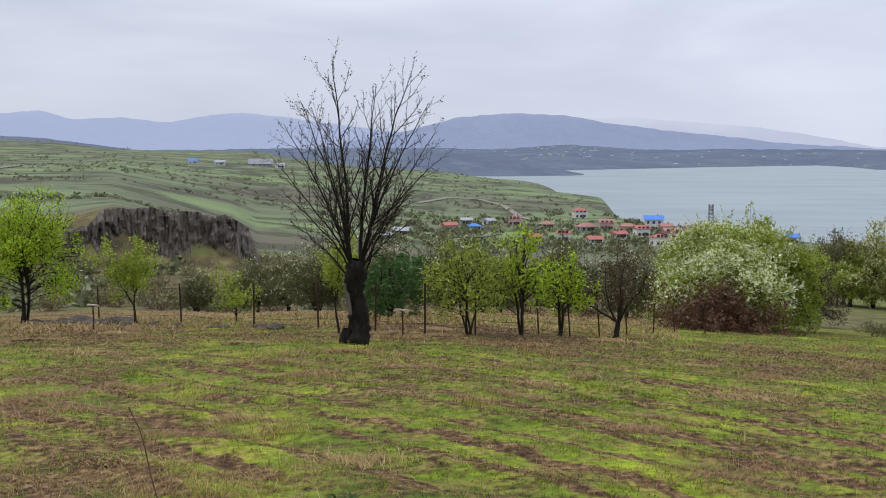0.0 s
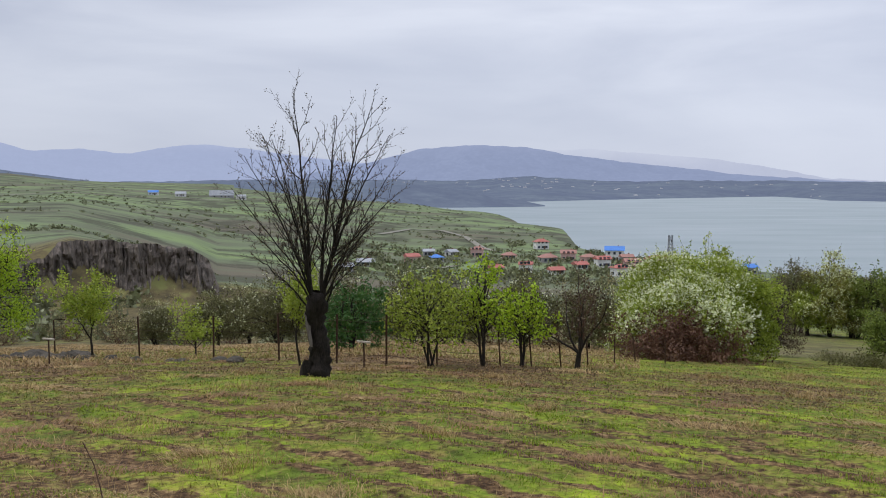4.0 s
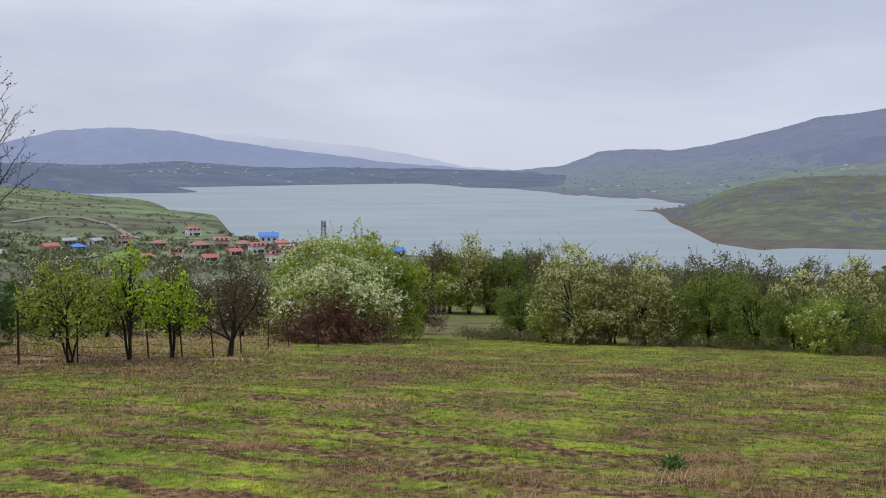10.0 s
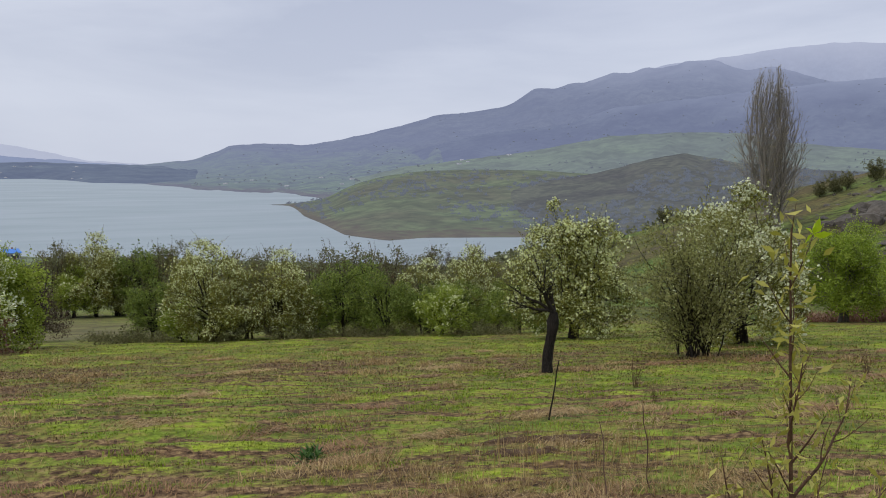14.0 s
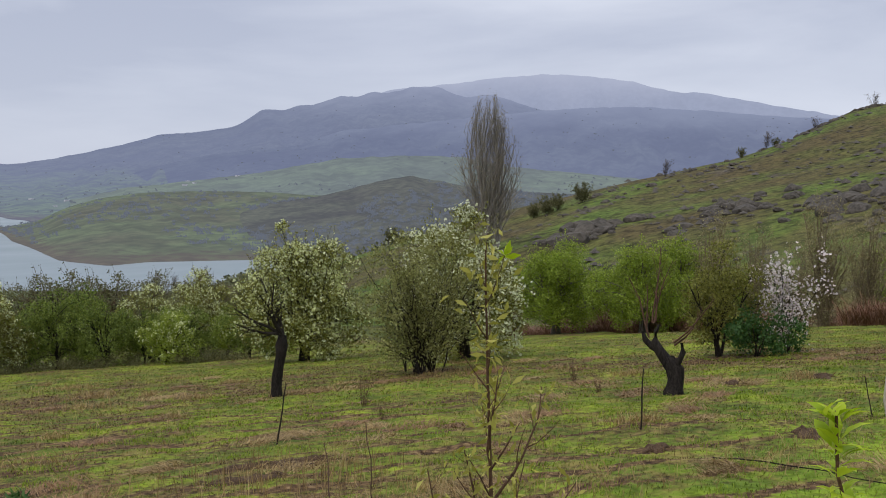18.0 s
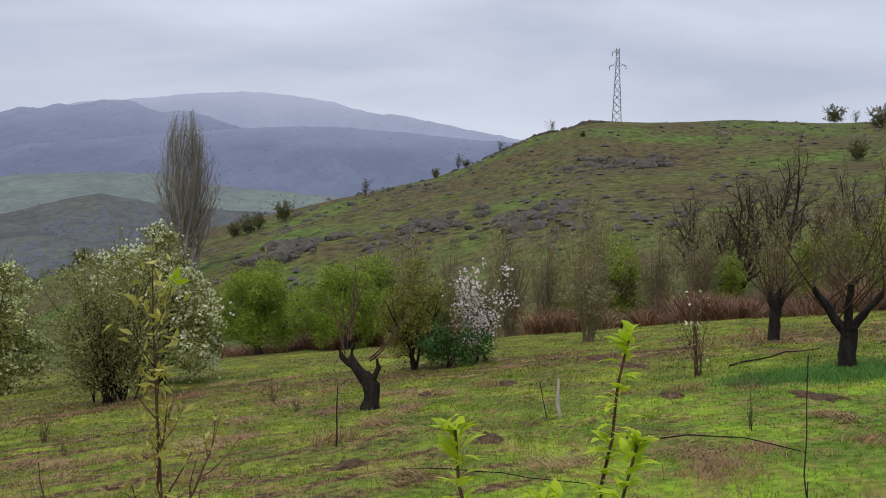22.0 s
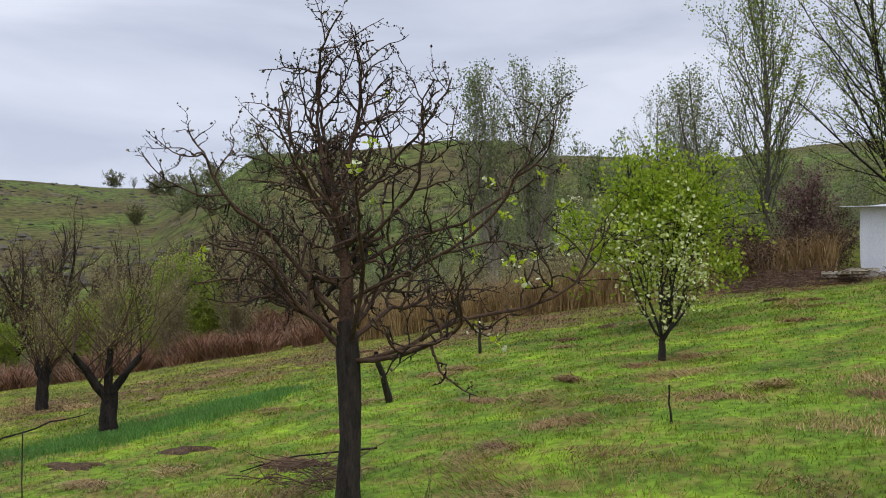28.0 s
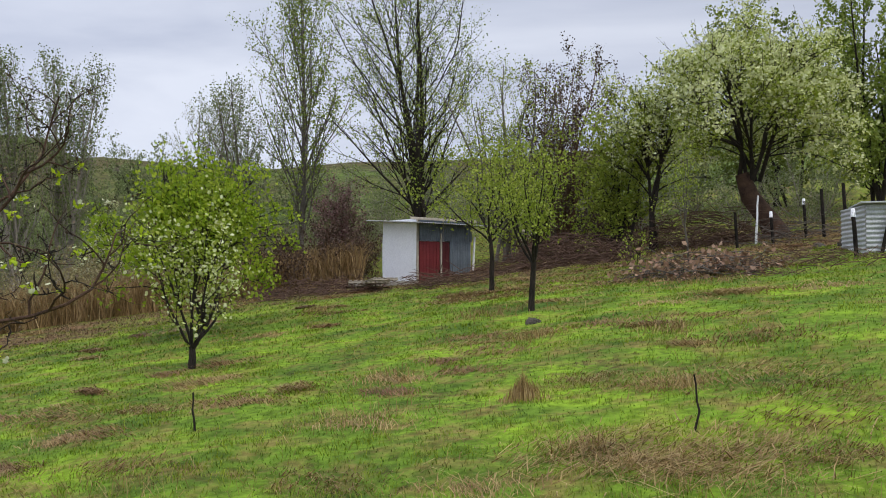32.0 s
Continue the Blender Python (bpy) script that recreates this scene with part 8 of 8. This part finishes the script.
clumps("far_bush", "garden trees between the village houses", *scattered(650, -4, 19, 330, 600, 2, 2.5, 6.5, -0.4), MAT_FARBUSH, _rng)
clumps("far_bush", "brown scrub down in the gorge", *scattered(900, -30, 2, 85, 165, 3, 2.0, 4.5, -0.3, 0.03), MAT_FARBUSH, _rng)
clumps("far_bush", "scrub between the field and the lake shore", *scattered(700, 9, 62, 190, 420, 4, 1.5, 4.0, 0.0), MAT_FARBUSH, _rng)
_p = np.concatenate([p for p, _ in FAR_BUSHES])
_s = np.concatenate([s for _, s in FAR_BUSHES])
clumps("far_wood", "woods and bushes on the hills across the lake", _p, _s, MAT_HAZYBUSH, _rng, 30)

# single thorns on the rocky hill
_rng = np.random.default_rng(15)
thorn = bush("thorn_bush", "small bare thorn tree on the hillside", *polar(73.2, 176), 3.4, 3.0, 8, 131, places=[(*polar(78.7, 192), 1.0), (*polar(84.2, 216), 1.0), (*polar(100.9, 250), 1.0), (*polar(81.2, 206), 0.9), (*polar(44.6, 405), 2.2), (*polar(43.6, 402), 2.2), (*polar(45.3, 400), 1.6)], leaf=MAT_BUD, leaf_size=0.12, leaf_density=6)
thorn = bush("thorn_bush", "round green bush on the hillside", *polar(57.3, 205), 3.8, 4.2, 12, 132, places=[(*polar(68.5, 160), 0.85), (*polar(66.4, 155), 0.8), (*polar(65.6, 157), 0.7), (*polar(67.1, 158), 0.7), (*polar(99.8, 245), 1.2), (*polar(102.1, 225), 1.3), (*polar(103.0, 225), 1.4), (*polar(101.0, 150), 0.8), (*polar(77.4, 188), 0.5), (*polar(79.2, 192), 0.45), (*polar(86.0, 190), 0.35), (*polar(104.0, 170), 1.3), (*polar(105.5, 150), 1.3)], leaf=MAT_LEAF_OLIVE2, leaf_size=0.2, leaf_density=12)
lattice_pylon("lattice_mast", "small far lattice pole on the skyline", ground_at(102.4, 255), 5.2, 0.8, 0.6, ((4.4, 0.7, 0.7),), 0.05)

# ---- grass ----
def blades(name, label, x, y, h, w, lean, mat, rng, category="grass", a=None):
    """Bent blades of grass, one island each."""
    n = len(x)
    z = land_height(x, y)
    a = rng.uniform(0, 2 * np.pi, n) if a is None else a
    b = rng.uniform(0, 2 * np.pi, n)
    dx, dy = np.cos(a) * lean * h, np.sin(a) * lean * h
    sx, sy = np.cos(b) * w * 0.5, np.sin(b) * w * 0.5
    c0 = np.stack([x, y, z - 0.01], -1)
    c1 = np.stack([x + dx * 0.35, y + dy * 0.35, z + h * 0.6], -1)
    c2 = np.stack([x + dx, y + dy, z + h * (1 - 0.35 * np.minimum(lean, 1.6))], -1)
    s = np.stack([sx, sy, 0 * sx], -1)
    v = np.stack([c0 - s, c0 + s, c1 + s * 0.75, c1 - s * 0.75, c2], 1).reshape(-1, 3)
    k = np.arange(n)[:, None] * 5
    me = fast_mesh(name, v, [k + np.array([[0, 1, 2, 3]]), k + np.array([[3, 2, 4]])])
    me.materials.append(mat)
    return tagged(new(name, me), label, category, kind="stuff")


def strewn(n, lo, hi, az0, az1, rng, power=0.55):
    """Places over the field, thinning out with distance."""
    r = (lo**power + (hi**power - lo**power) * rng.random(n)) ** (1 / power)
    a = np.radians(rng.uniform(az0, az1, n))
    return r * np.sin(a), r * np.cos(a), r


def turf_share(x, y):
    """How green the sward is, from 0 to 1: strips between furrows, brown bands, lush turf uphill."""
    r, az = np.hypot(x, y), np.degrees(np.arctan2(x, y))
    across = (x + y) / math.sqrt(2)
    strip = np.sin(across * 2 * np.pi / 1.15 + 2.2 * fbm(x * 0.3, y * 0.3, 2, 8))
    worn = 0.5 + 0.5 * fbm(x * 0.22, y * 0.22, 4, 21)
    ploughed = np.clip((70 - az) / 20, 0, 1) * np.clip((17 - r) / 5, 0, 1)
    worn = worn + 0.34 * fbm(x * 1.7, y * 1.7, 3, 23)
    share = worn * 1.05 + ploughed * (0.42 * strip - 0.12)
    brown = np.exp(-(((r - 24) / 6.0) ** 2)) * np.clip((75 - az) / 15, 0, 1)
    share = share - 0.30 * brown
    share = share + 0.30 * np.clip((az - 95) / 30, 0, 1)
    lush = np.exp(-(((x - 17.5) / 4.5) ** 2 + ((y + 4.5 + 0.3 * (x - 17)) / 1.6) ** 2))
    return np.clip(share + 0.5 * lush, 0, 1)


CROP = ((15.2, 15.9, 17.2), (-1.7, -3.7, -6.3))


def build_grass():
    rng = np.random.default_rng(77)
    x, y, r = strewn(380000, 3.2, 46, -31, 172, rng)
    tall = 0.5 + 0.5 * fbm(x * 0.9, y * 0.9, 3, 31)
    lush = np.clip((20 - np.hypot(x - 9, y + 11)) / 10, 0, 1)
    size = np.clip(r / 9, 0.75, 3.2)
    h = (0.015 + (0.035 + 0.02 * lush) * tall * rng.random(len(x))) * np.clip(r / 14, 0.8, 1.6)
    blades("field_grass", "short fresh green grass over the sloping field", x, y, h, 0.0085 * size, rng.uniform(0.5, 1.9, len(x)), MAT_GRASS, rng)
    x, y, r = strewn(55000, 3.2, 46, -31, 172, rng)
    keep = rng.random(len(x)) < np.clip(0.95 - turf_share(x, y), 0.05, 0.9)
    x, y, r = x[keep], y[keep], r[keep]
    blades("dry_grass", "dry straw-brown grass and dead stalks in the sward", x, y, rng.uniform(0.05, 0.17, len(x)), 0.0042 * np.clip(r / 9, 0.75, 3.0), rng.uniform(0.4, 1.9, len(x)), MAT_GRASS_DRY, rng)
    # tussocks of tall dead grass
    tx, ty, tr = strewn(140, 5, 34, -30, 170, rng, 0.9)
    keep = (turf_share(tx, ty) < 0.66) | (rng.random(len(tx)) < 0.35)
    tx, ty = tx[keep], ty[keep]
    known = np.array([(6.5, -8.7), (5.4, -6.9), (3.2, -8.2), (3.17, -10.3), (6.0, -16.9), (14.3, -16.2), (2.4, -5.9), (1.7, -5.6), (3.0, -6.2), (7.6, -2.2), (8.4, -3.1), (-1.5, 6.6), (-2.2, 6.9), (-0.9, 6.4), (4.9, 5.6), (5.6, 5.2), (6.4, 4.6), (7.2, 3.6), (5.9, 6.1)])
    tx, ty = np.concatenate([tx, known[:, 0]]), np.concatenate([ty, known[:, 1]])
    n = 170
    wide = np.repeat(rng.uniform(0.1, 0.42, len(tx)), n)
    bx = np.repeat(tx, n) + rng.normal(size=len(tx) * n) * wide
    by = np.repeat(ty, n) + rng.normal(size=len(tx) * n) * wide
    br = np.hypot(bx, by)
    blades("grass_tussock", "tussocks of flattened tan dead grass", bx, by, rng.uniform(0.05, 0.19, len(bx)), 0.0055 * np.clip(br / 9, 0.7, 2.5), rng.uniform(0.2, 2.0, len(bx)), MAT_GRASS_DRY, rng)
    # flattened mats of last year's grass, each combed one way
    places = [(6.5, -8.7, 0.3), (5.81, -9.07, 0.3), (5.28, -6.74, 0.3), (6.43, -5.26, 0.35), (8.72, -7.2, 0.3), (13.6, -15.8, 0.5), (4.17, -8.52, 0.35), (3.39, -8.21, 0.45), (3.0, -8.3, 0.4), (3.17, -10.28, 0.5), (2.54, -8.94, 0.5), (2.03, -8.13, 0.4), (1.74, -7.68, 0.4), (1.49, -6.47, 0.3), (2.03, -6.7, 0.3), (6.17, -10.2, 0.3), (6.26, -11.46, 0.4), (5.45, -11.93, 0.5), (9.41, -8.91, 0.35), (7.61, -7.67, 0.4), (9.88, -7.03, 0.4), (4.45, -5.28, 0.3), (7.16, -4.46, 0.4), (9.55, -6.7, 0.4), (8.58, -2.8, 0.3), (7.9, -6.15, 0.3), (10.9, -3.0, 0.3), (9.66, -3.82, 0.3), (-0.5, 12.1, 0.25), (-2.7, 9.37, 0.4), (-1.74, 7.43, 0.35), (-4.62, 10.2, 0.5), (0.92, 17.2, 0.5), (2.59, 17.4, 0.5), (8.13, 24.1, 0.8), (-4.59, 11.0, 0.5), (-6.55, 18.8, 0.8), (-6.62, 14.1, 0.6), (10.2, 6.7, 0.3), (18.0, 6.8, 0.5), (12.6, 6.0, 0.4), (11.4, 6.8, 0.4), (17.6, 4.15, 0.4), (8.3, -0.8, 0.35), (9.6, -0.7, 0.35), (4.9, 5.4, 0.35), (5.6, 4.9, 0.35), (6.4, 4.4, 0.3)] + [(*polar(a, r), 0.7) for a in (147, 149.5, 152, 154.5, 157, 159.5, 162, 164.5) for r in (19.5, 21.5, 24)]
    px, py, pr = np.array(places).T
    ex, ey, _ = strewn(240, 5, 30, -28, 168, rng, 0.95)
    px, py, pr = np.concatenate([px, ex]), np.concatenate([py, ey]), np.concatenate([pr, rng.uniform(0.15, 0.45, len(ex))])
    for k, (mat, label) in enumerate(((MAT_GRASS_DRY, "flattened mats of tan dead grass combed by the wind"), (MAT_GRASS_MAT, "flattened mats of reddish-brown dead grass"))):
        sx, sy, sr = px[k::2], py[k::2], pr[k::2]
        n = 330
        way = np.repeat(rng.uniform(0, 6.28, len(sx)), n) + rng.normal(size=len(sx) * n) * 0.55
        bx = np.repeat(sx, n) + rng.normal(size=len(sx) * n) * np.repeat(sr, n) * 0.8
        by = np.repeat(sy, n) + rng.normal(size=len(sx) * n) * np.repeat(sr, n) * 0.45
        blades("grass_mat", label, bx, by, rng.uniform(0.02, 0.075, len(bx)), 0.009 * np.clip(np.hypot(bx, by) / 9, 0.7, 2.6), rng.uniform(1.5, 5.5, len(bx)), mat, rng, a=way)
    # the large heap of long straw and the standing cone of dead grass
    n = 1900
    bx, by = 2.55 + rng.normal(size=n) * 0.5, -6.12 + rng.normal(size=n) * 0.28
    blades("straw_heap", "broad heap of long tan straw lying on the turf", bx, by, rng.uniform(0.03, 0.12, n), np.full(n, 0.0085), rng.uniform(2.0, 6.5, n), MAT_GRASS_DRY, rng, a=rng.normal(size=n) * 1.0 + 3.6)
    n = 520
    ox, oy = rng.normal(size=n) * 0.1, rng.normal(size=n) * 0.1
    bx, by = 4.33 + ox, -7.73 + oy
    blades("grass_tussock", "standing cone of tan dead grass", bx, by, np.clip(0.36 - 1.5 * np.hypot(ox, oy), 0.05, 1) * rng.uniform(0.6, 1.05, n), np.full(n, 0.006), rng.uniform(0.1, 0.6, n), MAT_GRASS_DRY, rng, a=np.arctan2(oy, ox) + np.pi)
    # tall dry stalks before the ploughed strip
    n = 240
    bx, by = 7.4 + rng.normal(size=n) * 0.75, 5.6 + rng.normal(size=n) * 0.6
    blades("dry_stalks", "tall dry tan stalks standing in the grass", bx, by, rng.uniform(0.2, 0.55, n), np.full(n, 0.0055), rng.uniform(0.1, 0.7, n), MAT_GRASS_DRY, rng)
    # a strip of young crop below the old trees
    n = 15000
    u, w = rng.uniform(0, 1, n), rng.normal(size=n) * 0.55
    cx, cy = np.interp(u, [0, 0.5, 1], CROP[0]), np.interp(u, [0, 0.5, 1], CROP[1])
    cx, cy = cx + w * 1.1 * np.sqrt(np.sin(np.pi * np.clip(u, 0.03, 0.97))) + rng.normal(size=n) * 0.2, cy + rng.normal(size=n) * 0.4
    blades("young_crop", "strip of young blue-green crop below the old trees", cx, cy, rng.uniform(0.05, 0.13, n), np.full(n, 0.013), rng.uniform(0.2, 0.9, n), MAT_CROP, rng, "crop")
    # vivid green leafy tufts
    tx, ty, tr = strewn(3400, 3.4, 26, -30, 170, rng, 0.7)
    keep = turf_share(tx, ty) > 0.38 + 0.2 * rng.random(len(tx))
    tx, ty = tx[keep], ty[keep]
    n = 40
    bx = np.repeat(tx, n) + rng.normal(size=len(tx) * n) * 0.1
    by = np.repeat(ty, n) + rng.normal(size=len(tx) * n) * 0.1
    br = np.hypot(bx, by)
    blades("grass_tuft", "thick vivid green tufts of young grass", bx, by, rng.uniform(0.02, 0.065, len(bx)), 0.008 * np.clip(br / 9, 0.7, 2.2), rng.uniform(0.4, 1.4, len(bx)), MAT_TUFT, rng)
    # reeds at the gully and the rough beyond the fence
    a = rng.uniform(64, 112, 100000)
    rr = np.interp(a, [64, 70, 77, 86, 95, 102, 112], [60, 54, 47, 43, 42, 40, 37]) + rng.uniform(-0.5, 13, len(a))
    keep = fbm(a * 0.35, rr * 0.12, 3, 61) > -0.12
    a, rr = np.radians(a[keep]), rr[keep]
    blades("reed_bed", "red-brown dead reeds and bracken in the gully", rr * np.sin(a), rr * np.cos(a), rng.uniform(0.8, 2.1, len(a)) * (0.7 + 0.6 * fbm(np.degrees(a) * 0.8, rr * 0.4, 2, 62)), np.full(len(a), 0.035), rng.uniform(0.4, 1.6, len(a)), MAT_REED, rng, "reeds")
    a, rr = np.radians(rng.uniform(-31, 14, 50000)), rng.uniform(29, 70, 50000)
    blades("rough_grass", "tawny dead grass on the slope beyond the fence", rr * np.sin(a), rr * np.cos(a), rng.uniform(0.05, 0.2, len(a)), np.full(len(a), 0.03), rng.uniform(0.5, 2.2, len(a)), MAT_GRASS_TAWNY, rng)
    a, rr = np.radians(rng.uniform(113, 141, 30000)), rng.uniform(33, 39, 30000)
    blades("reed_bed", "yellow-brown dead reeds below the poplars", rr * np.sin(a), rr * np.cos(a), rng.uniform(0.4, 1.7, len(a)), np.full(len(a), 0.03), rng.uniform(0.1, 0.8, len(a)), MAT_GRASS_TAWNY, rng, "reeds")


build_grass()
